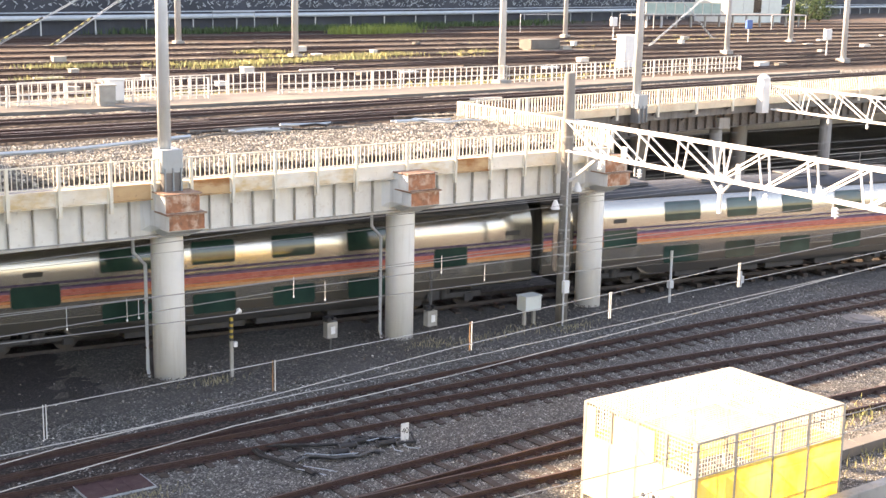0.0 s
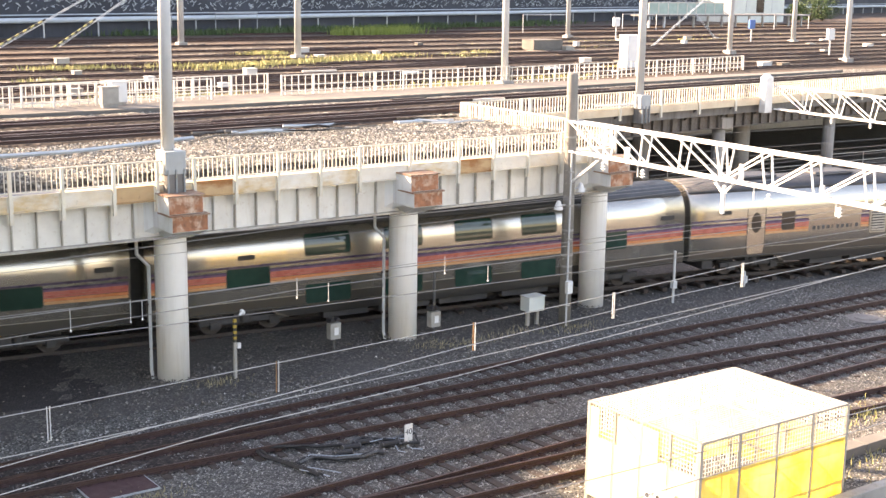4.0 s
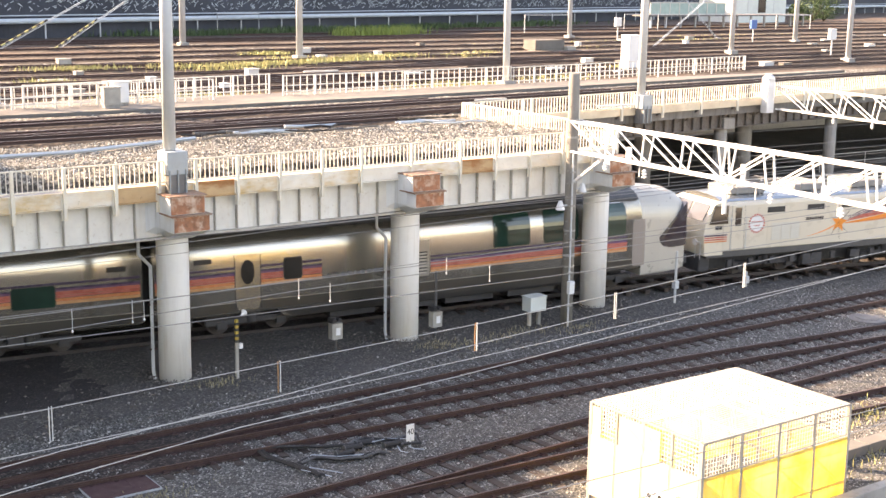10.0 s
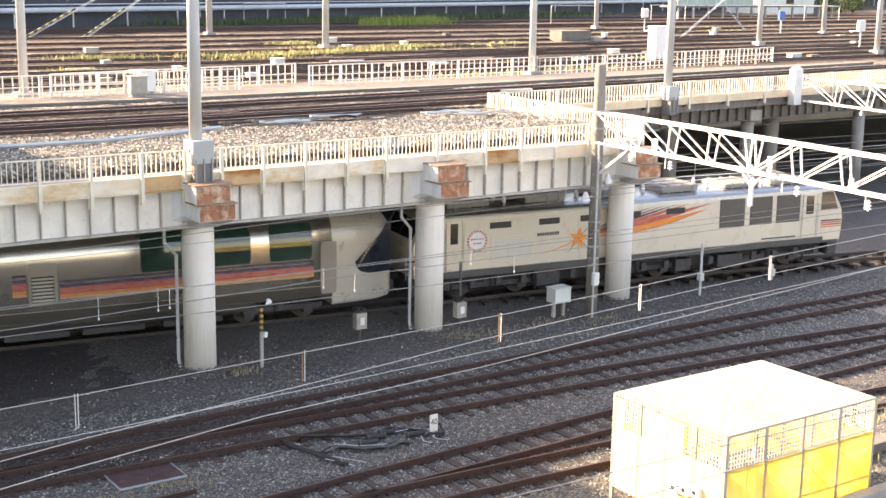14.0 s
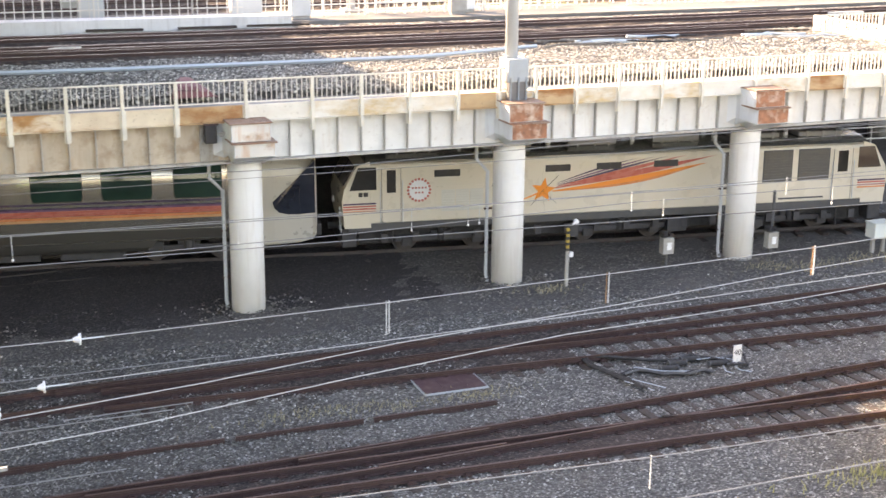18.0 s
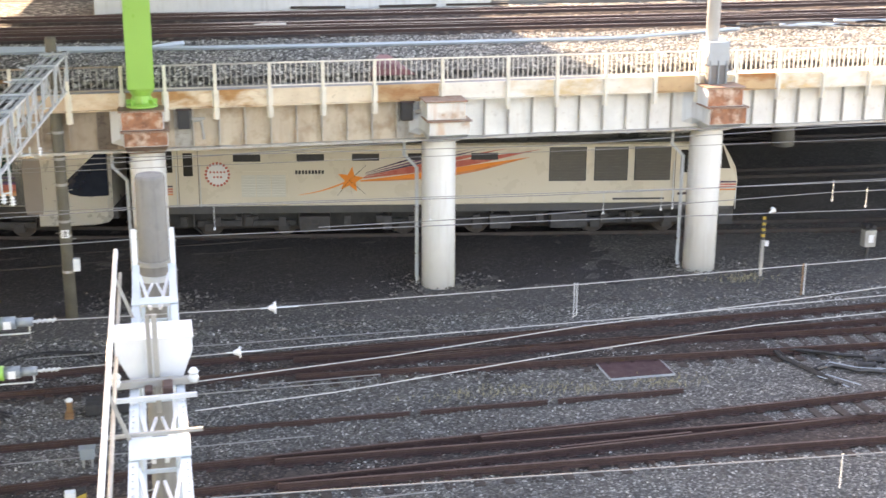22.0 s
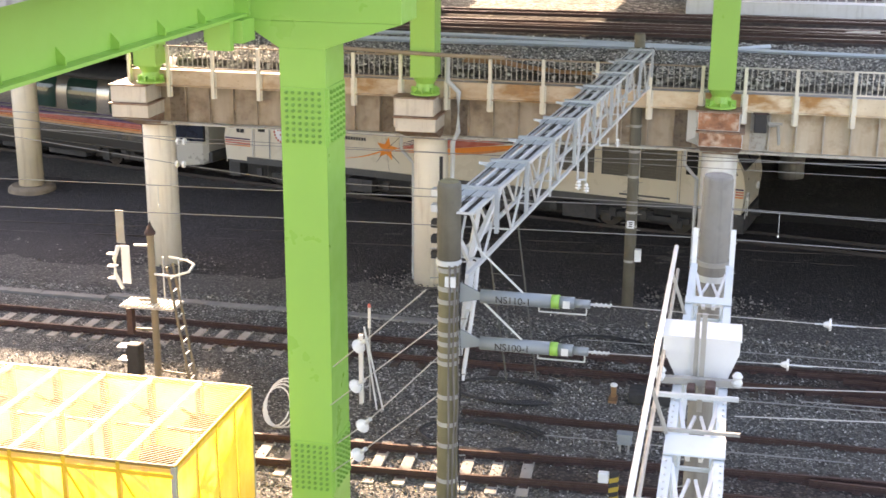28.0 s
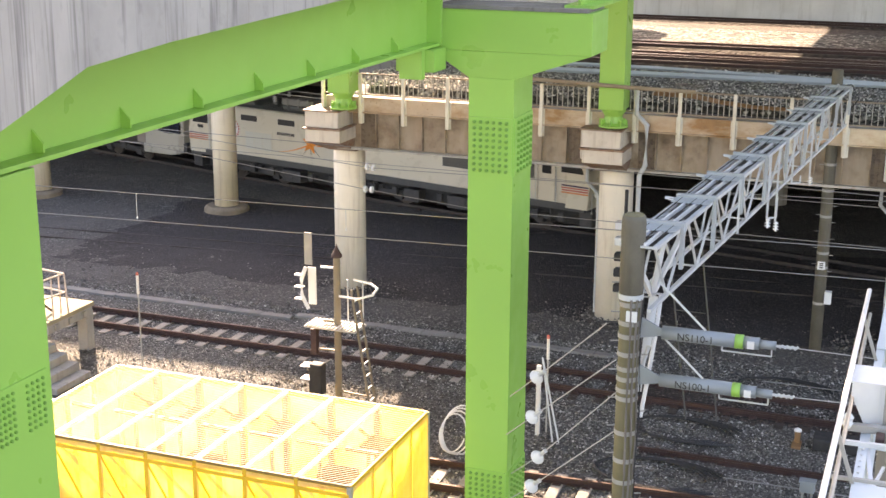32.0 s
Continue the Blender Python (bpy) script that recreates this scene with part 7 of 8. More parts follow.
M["tealfence"] = painted("pale_teal_mesh_fence", (0.34, 0.47, 0.44), 0.6, 0.3)
stage = thing("yard_platform", (129.5, 131, 6.0), "long dark steel platform on posts at the edge of the yard", "platform")
part("deck", box(B(), -0.5, 34, 0, 3.0, 1.55, 1.78), M["darkconc"], stage)
for k in range(12):
    part("leg", box(B(), 0.2 + k * 2.9, 0.45 + k * 2.9, 0.1, 0.35, -0.1, 1.549), M["mast" if k < 2 else "band"], stage)
mesh_fence = thing("platform_fence", (129.5, 131.1, 7.78), "pale teal mesh fence in a white frame on the platform", "fence")
for z in (0.06, 1.65):
    part("fence_rail", bar(B(), (0, 0, z), (15.0, 0, z), 0.12), M["fencewhite"], mesh_fence)
for k in range(9):
    part("fence_post", box(B(), k * 1.85, k * 1.85 + 0.12, -0.06, 0.06, 0, 1.7), M["fencewhite"], mesh_fence)
for k in range(8):
    part("fence_panel", box(B(), k * 1.85 + 0.13, k * 1.85 + 1.84, -0.015, 0.015, 0.12, 1.58), M["tealfence"], mesh_fence)
house = thing("yard_building", (169.5, 146, 6.0), "white low yard building with a dark doorway beyond the platform", "building")
part("wall", box(B(), -6.2, 5.9, 0, 8, -0.2, 5.0), M["cabin"], house)
part("roof", box(B(), -6.6, 6.3, -0.4, 8.4, 5.0, 5.3), M["mast"], house)
part("door", box(B(), -0.9, 0.9, -0.05, 0.05, 1.6, 4.0), M["darkglass"], house)
for k in (-3.4, 2.8):
    part("wall_seam", box(B(), k, k + 0.12, -0.03, 0.01, 1.6, 5.0), M["mast"], house)
fence(196, 140, 222, 141.6, 6.1, 2.4, 1.0, "pale steel fence on the far side of the yard", (0.5, 0.25), False, 0.12, 4.0)


def bush(x, y, z, r, h, seed):
    """A leafy bush: a short forked stem and many small leaf clumps with gaps."""
    ob = thing("bush", (x, y, z), "dark green leafy bush beside the yard building", "bush", "bushes at the end of the yard")
    rb = random.Random(seed)
    bm = B()
    for k in range(5):
        a = k * 1.257 + rb.uniform(-0.3, 0.3)
        tube(bm, (0, 0, -0.1), (math.cos(a) * r * 0.5, math.sin(a) * r * 0.5, h * 0.6), 0.12, 6, 0.03)
    part("stem", bm, M["sleeper"], ob)
    verts, faces = [], []
    for _ in range(1500):
        a, q, v = rb.uniform(0, 6.283), rb.random() ** 0.4, rb.random()
        lim = r * (0.55 + 0.45 * math.sin(3.1 * v)) * (0.8 + 0.3 * math.sin(a * 3 + seed))
        c = Vector((math.cos(a) * q * lim, math.sin(a) * q * lim, 0.3 + v * h))
        u = Vector((rb.gauss(0, 1), rb.gauss(0, 1), rb.gauss(0, 0.6))).normalized() * 0.16
        w = u.cross(Vector((rb.gauss(0, 1), rb.gauss(0, 1), rb.gauss(0, 1)))).normalized() * 0.10
        i = len(verts)
        verts += [c - u, c + w, c + u, c - w]
        faces.append((i, i + 1, i + 2, i + 3))
    me = bpy.data.meshes.new("crown")
    me.from_pydata([tuple(v) for v in verts], [], faces)
    me.materials.append(M["leaf"])
    cr = new("crown", me)
    cr.parent = ob


for k, (x, y, r, h) in enumerate(((186, 149, 3.6, 4.6), (193, 152, 3.2, 3.6), (181, 148, 2.0, 2.6))):
    bush(x, y, 6.05, r, h, 60 + k)


# ---- weeds, as tufts of blades ----
def tufts(name, spots, label, material, h, n, seed, wide=1.0):
    rnd = random.Random(seed)
    verts, faces = [], []
    for x, y, z, sx, sy in spots:
        for _ in range(n):
            bx, by = x + rnd.gauss(0, sx), y + rnd.gauss(0, sy)
            hh, a = h * rnd.uniform(0.4, 1.2), rnd.uniform(0, 6.28)
            w = 0.035 * wide * rnd.uniform(0.6, 1.5)
            lx, ly = rnd.gauss(0, 0.22) * hh, rnd.gauss(0, 0.22) * hh
            c, s = math.cos(a) * w, math.sin(a) * w
            i = len(verts)
            verts += [(bx - c, by - s, z), (bx + c, by + s, z), (bx + c * 0.7 + lx * 0.5, by + s * 0.7 + ly * 0.5, z + hh * 0.6), (bx - c * 0.7 + lx * 0.5, by - s * 0.7 + ly * 0.5, z + hh * 0.6), (bx + lx * 1.3, by + ly * 1.3, z + hh)]
            faces += [(i, i + 1, i + 2, i + 3), (i + 3, i + 2, i + 4)]
    me = bpy.data.meshes.new(name)
    me.from_pydata(verts, [], faces)
    me.materials.append(material)
    return tagged(new(name, me), label, "weeds", kind="stuff")


tufts("dry_grass", [(31.8, 78.2, 6.15, 1.6, 0.9), (36, 78.8, 6.15, 1.2, 0.9), (41, 78.4, 6.15, 1.8, 1.0), (45, 79.4, 6.15, 1.4, 0.6), (50, 80.5, 6.15, 1.8, 1.3), (47, 84.2, 6.15, 1.0, 0.8), (56, 83.4, 6.15, 1.6, 1.0), (61, 82.0, 6.15, 1.0, 0.8), (65, 84.5, 6.15, 1.2, 0.9), (20, 76, 6.15, 1.0, 1.2), (16, 73.5, 6.15, 0.8, 0.7), (24, 69.5, 6.15, 1.0, 0.5), (13, 69.7, 6.15, 0.9, 0.5),
                    (76, 88, 6.15, 4, 0.5), (100, 96, 6.15, 6, 0.7), (120, 104, 6.15, 8, 0.7), (26, 58.4, 6.2, 2, 0.25), (44, 59.0, 6.2, 2, 0.25), (52, 60.3, 6.2, 2, 0.3), (63, 66, 6.15, 1, 0.3), (94, 97, 6.15, 8, 0.6)],
      "dry yellow-green grass between the yard tracks", M["grass"], 0.34, 200, 3, 0.9)
tufts("weeds", [(x, wall_y(x) - 3.5 - 2.0 * (k % 3), 6.05, 4.0, 1.0) for k, x in enumerate((56, 62, 68, 75, 82, 89, 96, 104, 112, 122))], "green weeds before the far wall", M["leaf"], 0.7, 420, 4, 1.5)
tufts("weeds", [(78, 121.5, 6.05, 1.2, 0.8), (81, 122.0, 6.05, 1.3, 0.9), (84, 123, 6.05, 1.0, 0.7), (75, 121.2, 6.05, 0.9, 0.6)], "tall bright yellow-green weeds before the far wall", M["brightleaf"], 0.95, 260, 14, 1.2)
tufts("dry_grass", [(37.5, 76.0, 6.2, 2.2, 0.5), (41.5, 77.0, 6.2, 2.2, 0.5), (45.5, 78.3, 6.2, 1.8, 0.5), (49.5, 80.0, 6.2, 1.6, 0.7), (53.5, 82.0, 6.2, 1.8, 0.6), (47, 87.6, 6.2, 1.0, 0.5), (28.2, 77.4, 6.2, 1.4, 0.5)], "thick sunlit yellow-green grass between the yard tracks", M["grass"], 0.40, 520, 15, 1.0)
tufts("dry_grass", [(9.0, 27.7, -0.2, 1.4, 0.25), (7.5, 27.9, -0.2, 0.9, 0.2), (11.5, 27.6, -0.2, 0.8, 0.2)], "sparse dry grass in the ballast", M["straw"], 0.14, 160, 6, 0.35)
tufts("dry_grass", [(26.6, 16.8, -0.2, 1.2, 0.6), (29, 19.6, -0.2, 2.0, 0.35), (18, 20.6, -0.2, 1.0, 0.2), (31, 22.0, -0.2, 1.5, 0.3)], "tall dry weeds beside the low wall", M["grass"], 0.22, 260, 7, 0.4)

# cable trough, cables and bundles on the deck
wire("trough_pipe", [(-30, 42.8, 6.33), (-8.6, 42.5, 6.33), (1.2, 41.1, 6.33), (5, 40.9, 6.33), (15, 41.0, 6.33), (20, 42.6, 6.33)], 0.07, "bluepipe", "pale grey cable pipe lying on the deck ballast")
wire("trough_pipe", [(-12, 40.9, 6.33), (0.0, 41.3, 6.33), (1.0, 42.2, 6.33)], 0.09, "bluepipe", "pale grey cable pipe lying on the deck ballast")
rnd = random.Random(8)
for i in range(16):
    x, y = rnd.uniform(19.5, 31), rnd.uniform(42.0, 43.7)
    pts = [(x + k * 0.6 + rnd.uniform(-0.2, 0.2), y + rnd.uniform(-0.3, 0.3), 6.33 + rnd.uniform(0, 0.08)) for k in range(5)]
    ob = wire("loose_cable", pts, rnd.uniform(0.03, 0.06), rnd.choice(("black", "pale", "bluepipe", "pale")), "loose cable heaped on the deck ballast")
for (x, y), (dx, dz), band in (((36.0, 101.8), (6.0, 3.8), "grass"), ((31.0, 101.1), (7.2, 3.8), "grass"), ((86.1, 87.0), (6.7, 4.2), ""), ((109.2, 100.1), (-3.5, 2.8), "fencewhite")):
    ob = thing("guy_wire", (x, y, 6.2), "slanting guy wire of a yard mast" + (" in a banded sleeve" if band else ""), "guy wire", "guy wires in the yard")
    for off in (0.0, 0.25):
        part("strand", tube(B(), (off, 0, -0.1), (dx * 2 + off * 0.5, 0, dz * 2), 0.03, 6), M["bluepipe"], ob)
    for k in range(14 if band else 0):
        a, b = 0.02 + k * 0.042, 0.02 + (k + 1) * 0.042
        part("sleeve_band", tube(B(), (dx * a, 0, dz * a), (dx * b, 0, dz * b), 0.075, 8), M["black" if k % 2 else band], ob)
    part("anchor", box(B(), -0.3, 0.3, -0.3, 0.3, -0.1, 0.12, 0.02), M["concrete"], ob)

# low level beyond the train: two tracks, pipe railings and wires in the shade
for y0, y1 in ((47.5, 44.5), (53.5, 51.0)):
    track("sooty track in the shade beyond the train", [(20, y0), (45, (y0 + y1) / 2), (80, y1 - 2), (110, y1 - 5)], 22, 105, -0.15, None, paint="sootrail")
for x0, y0, x1, y1 in ((34.0, 50.3, 62.0, 48.6), (44.0, 56.5, 80.0, 55.0)):
    ob = thing("pipe_railing", (x0, y0, -0.15), "thin pale pipe railing in the shade beyond the train", "railing", "pipe railings under the deck")
    d = Vector((x1 - x0, y1 - y0, 0))
    for h in (0.55, 1.1):
        part("rail_pipe", tube(B(), (0, 0, h), d + Vector((0, 0, h)), 0.03, 8), M["fencewhite"], ob)
    for i in range(9):
        part("rail_post", tube(B(), d * (i / 8) - Vector((0, 0, 0.1)), d * (i / 8) + Vector((0, 0, 1.12)), 0.03, 8), M["fencewhite"], ob)
for y0, z0 in ((40.5, 4.35), (43.4, 4.2), (46.2, 4.6), (51.0, 4.7)):
    wire("overhead_wire", [(19, y0 + 1.6, 5.28), (24, y0 + 1.3, z0), (44, y0, z0 - 0.12), (66, y0 - 1.8, z0 - 0.05), (95, y0 - 5.0, z0)], 0.010, "wire")

# turnouts, paler strips and clutter among the yard tracks
for k, (x0, y0, x1, y1) in enumerate(((18, 63.9, 46, 67.7), (40, 71.7, 66, 76.3), (52, 77.0, 30, 80.8), (70, 81.5, 96, 87.5), (64, 68.4, 92, 73.2), (80, 94.0, 110, 101.0), (36, 86.6, 60, 92.8))):
    a, b = min((x0, y0), (x1, y1)), max((x0, y0), (x1, y1))
    track("brown rusted rails of a yard turnout", [a, ((a[0] * 2 + b[0]) / 3, a[1] + (b[1] - a[1]) * 0.2), ((a[0] + 2 * b[0]) / 3, a[1] + (b[1] - a[1]) * 0.8), b], a[0], b[0], 6.24, None)
M["strip"] = ballast("sunlit_pale_gravel", (0.10, 0.085, 0.07), (0.24, 0.21, 0.175), (0.44, 0.40, 0.34), 5, (0.16, 0.11, 0.075), 0.5)
rnd = random.Random(41)
for y in (65.7, 69.6, 78.4, 83.6, 89.4, 96.0, 103.3):
    x = rnd.uniform(-40, -10)
    while x < 180:
        w = rnd.uniform(7, 24)
        bm = B()
        xs, rows = steps(x, x + w, 10), []
        for j in (-1, -0.4, 0.4, 1):
            rows.append([bm.verts.new((xx, y + (xx * 0.02) + j * (0.75 if 0 < i < 10 else 0.15) * rnd.uniform(0.7, 1.2), 6.20 if abs(j) == 1 else 6.29 + rnd.uniform(-0.02, 0.03))) for i, xx in enumerate(xs)])
        for a, b in zip(rows, rows[1:]):
            for i in range(10):
                bm.faces.new((a[i], a[i + 1], b[i + 1], b[i]))
        tagged(part("gravel_strip", bm, M["strip"]), "pale gravel heaped between the yard tracks", "gravel", kind="structure")
        x += w + rnd.uniform(3, 18)
for i in range(46):
    y = rnd.choice((61.9, 65.7, 69.6, 73.8, 78.4, 83.6, 89.4, 96.0))
    x = rnd.uniform(-8, 130) * y / 90
    ob = thing("trackside_box", (x, y + x * 0.02 + rnd.uniform(-0.5, 0.5), 6.22), rnd.choice(("low pale equipment box between the yard tracks", "low weathered box between the yard tracks")), "equipment box", "boxes among the yard tracks")
    w, h = rnd.uniform(0.3, 1.1), rnd.uniform(0.12, 0.4)
    mm = M[rnd.choice(("fencewhite", "pale", "band", "mast"))]
    part("body", box(B(), -w / 2, w / 2, -0.25, 0.25, 0, h, 0.02), mm, ob)
    part("lid", box(B(), -w / 2 - 0.03, w / 2 + 0.03, -0.28, 0.28, h, h + 0.04), mm, ob)
for i in range(26):
    y = rnd.choice((44.0, 46.2, 49.5, 51.3, 61.9, 65.7, 69.6, 73.8))
    x = rnd.uniform(0, 60) * y / 60
    ob = thing("loose_sleeper", pose(x, y + 0.6 + rnd.uniform(-0.3, 0.3), 6.30, 0, 0, rnd.uniform(-6, 6)), "loose pale plank lying beside a yard track", "plank", "loose planks in the yard")
    part("plank", box(B(), -rnd.uniform(0.5, 1.6), rnd.uniform(0.5, 1.6), -0.09, 0.09, 0, 0.09, 0.008), M[rnd.choice(("fencewhite", "strip", "sleeper"))], ob)

# ---- trackside things on the lower level ----
def label_text(parent, text, size, m, material):
    cu = bpy.data.curves.new("lettering", "FONT")
    cu.body, cu.size, cu.extrude, cu.align_x, cu.align_y = text, size, 0.002, "CENTER", "CENTER"
    cu.materials.append(material)
    tx = new("lettering", cu)
    tx.parent, tx.matrix_basis = parent, m
    return tx


sign = thing("speed_sign", (18.7, 27.1, -0.2), "small white board with the number 40 on a short post", "sign")
part("post", bar(B(), (0, 0, 0), (0, 0, 0.3), 0.04), M["galv"], sign)
part("board", box(B(), -0.125, 0.125, -0.015, 0.015, 0.2, 0.66, 0.01), M["white"], sign)
label_text(sign, "40", 0.22, pose(0, -0.017, 0.45, 90, 0, 0), M["dark"])

M["pitpaint"] = painted("dark_maroon_paint", (0.065, 0.03, 0.034), 0.55, 0.3)
plate = thing("pit_cover", (11.25, 28.6, -0.2), "dark red-brown steel pit cover in a pale frame in the ballast", "pit cover")
part("frame", box(box(box(box(B(), -0.84, 0.84, -0.62, -0.595, 0, 0.075), -0.84, 0.84, 0.595, 0.62, 0, 0.075), -0.84, -0.82, -0.594, 0.594, 0, 0.075), 0.82, 0.84, -0.594, 0.594, 0, 0.075), M["bracketgrey"], plate)
for i in range(3):
    part("cover_leaf", box(B(), -0.81 + i * 0.54, -0.275 + i * 0.54, -0.58, 0.58, 0.02, 0.082, 0.004), M["pitpaint"], plate)
for x0, x1 in ((-5.5, 5.25), (5.5, 8.5), (8.75, 11.85)):
    ob = thing("spare_rail", (0, 26.9, -0.2), "spare rusty rail lying on the ballast", "spare rail", "spare rails")
    rail_run("rail", lambda x: 0.0, 0.0, x0, x1, 0.0, ob)
    for x in (x0 + 0.35, x1 - 0.35):
        part("fishplate", box(B(), x - 0.3, x + 0.3, -0.032, -0.017, 0.035, 0.10, 0.004), M["rail"], ob)


def junction_box(x, y, z, w, h, label, m="balancer"):
    ob = thing("junction_box", (x, y, -0.2), label, "junction box", "junction boxes")
    for dx in (-w * 0.3, w * 0.3):
        part("leg", bar(B(), (dx, 0, 0), (dx, 0, z), 0.11 if w > 0.5 else 0.05), M["concrete"], ob)
    part("body", box(B(), -w / 2, w / 2, -w * 0.35, w * 0.35, z, z + h, 0.02), M[m], ob)
    part("lid", box(B(), -w / 2 - 0.02, w / 2 + 0.02, -w * 0.38, w * 0.38, z + h, z + h + 0.03), M[m], ob)
    return ob


junction_box(29.4, 34.9, 0.62, 0.72, 0.52, "pale green-white junction box on a short pale stand", "cabin")
junction_box(-1.75, 25.75, 0.22, 0.30, 0.22, "small grey junction box on thin legs in the ballast")


def trackside_signal(x, y, label, tall=False):
    ob = thing("shunting_signal", (x, y, -0.2), label, "signal", "small trackside signals")
    part("post", tube(B(), (0, 0, 0), (0, 0, 2.4 if tall else 0.7), 0.05, 8), M["locogrey"], ob)
    part("case", box(B(), -0.2, 0.2, -0.14, 0.14, 0.45, 1.0, 0.02), M["band"], ob)
    part("door_plate", box(B(), -0.06, 0.10, -0.152, -0.141, 0.6, 0.85), M["white"], ob)
    part("lamp_bracket", box(B(), -0.25, 0.05, -0.1, 0.1, 1.02, 1.2, 0.02), M["black"], ob)
    for dx in (-0.2, 0.02):
        part("lamp_hood", tube(B(), (dx, -0.1, 1.15), (dx, -0.26, 1.13), 0.07, 10), M["black"], ob)
    return ob


trackside_signal(21.8, 36.0, "small grey signal box with black lamp hoods on the dirt")
trackside_signal(25.5, 35.5, "grey signal box on a taller post on the dirt", True)
post = thing("striped_post", (17.65, 34.95, -0.2), "grey post with black and yellow stripes and a loudspeaker horn", "post")
part("lower_post", box(B(), -0.045, 0.045, -0.045, 0.045, 0, 1.2), M["concrete"], post)
for i in range(8):
    part("stripe_band", box(B(), -0.045, 0.045, -0.045, 0.045, 1.2 + i * 0.09, 1.29 + i * 0.09), M["yellowpaint" if i % 2 else "black"], post)
part("horn", lathe(B(), [(0.03, 0), (0.04, 0.1), (0.10, 0.2)], 14), M["white"], post).matrix_basis = pose(0.16, 0.0, 2.02, 70, 0, 120)
part("lamp", box(B(), 0.07, 0.18, -0.06, 0.06, 1.0, 1.16), M["white"], post)
for x, y, h in ((36.2, 34.6, 2.1), (40.7, 35.0, 0.7)):
    ob = thing("marker_post", (x, y, -0.2), "thin grey marker post on the dirt", "post", "marker posts")
    part("shaft", tube(B(), (0, 0, 0), (0, 0, h), 0.05, 8), M["galv"], ob)
    part("box", box(B(), -0.1, 0.1, -0.1, 0.1, h * 0.3, h * 0.3 + 0.3, 0.02), M["mast"], ob)
hole = thing("manhole", (40.6, 29.0, -0.2), "round concrete manhole cover in the ballast", "manhole")
part("ring", lathe(B(), [(0.7, 0), (0.7, 0.06), (0.5, 0.09)], 24), M["darkconc"], hole)
part("cover", lathe(B(), [(0.45, 0.09), (0.45, 0.11)], 24), M["darkconc"], hole)

# drain pipes beside the piers
for x in PIERS[1:6]:
    ob = thing("drain_pipe", (x * 1.0155 - 0.70 if x > 0 else x - 0.70, 36.2, -0.2), "grey drain pipe with an elbow beside a pier", "drain pipe", "drain pipes of the viaduct")
    part("pipe", pipe(B(), [(0.15, -0.1, 0.0), (0.12, 0, 0.35), (0.12, 0, 3.6), (-0.25, 0, 4.0), (-0.25, 0, 4.9)], 0.055, 10), M["mast"], ob)
    for z in (1.0, 2.4):
        part("clamp", box(B(), 0.02, 0.38, -0.03, 0.03, z, z + 0.06), M["rail"], ob)
ob = thing("drain_pipe", (-7.35, 34.7, -0.2), "grey drain pipe with elbows beside the pier's cap", "drain pipe", "drain pipes of the viaduct")
part("pipe", pipe(B(), [(-0.25, 0, 7.0), (-0.25, 0, 6.3), (0.05, 0, 6.0), (0.05, 0, 4.9), (-0.1, 0, 4.6), (-0.1, 0, 0.1)], 0.07, 10), M["mast"], ob)

ob = thing("rail_pipe", (0, 34.08, 0), "brown pipe clamped before the railing and the green column", "pipe")
part("pipe", pipe(B(), [(-12.4, 0, 7.0), (-10.35, 0, 6.97), (-7.66, 0, 6.885), (-5.94, 0, 6.87)], 0.055, 10), M["brownrail"], ob)
for x in (-10.9, -9.2, -6.1):
    part("clamp", bar(B(), (x, 0, 6.9), (x, 0.70, 6.74), 0.04), M["brownrail"], ob)
for k in range(4):
    wire("brown_cable", [(-7.6, 36.6 + 0.25 * k, 6.36), (-6.42, 36.3 + 0.2 * k, 6.38), (-5.55, 35.7 + 0.14 * k, 6.36), (-4.6, 35.25 + 0.1 * k, 6.36), (-3.5, 35.15 + 0.1 * k, 6.36)], 0.028, "orange", "brown cable lying on the deck ballast behind the railing")
tarp = thing("folded_tarpaulin", (6.35, 36.3, 6.22), "faded maroon tarpaulin lying folded behind the railing", "tarpaulin")
bm = B()
solid(bm, [(-0.5, -0.9, 0), (0.75, -0.9, 0), (0.5, 1.3, 0), (-0.1, 1.3, 0)], [(-0.42, -0.85, 0.20), (0.55, -0.85, 0.14), (0.38, 1.2, 0.26), (0.0, 1.2, 0.22)])
part("lower_fold", bm, M["maroon"], tarp)
bm = B()
solid(bm, [(-0.40, -0.8, 0.21), (0.3, -0.8, 0.19), (0.33, 0.9, 0.26), (0.0, 1.0, 0.25)], [(-0.33, -0.7, 0.30), (0.2, -0.7, 0.27), (0.25, 0.8, 0.33), (0.05, 0.9, 0.32)])
part("upper_fold", bm, M["maroon"], tarp)

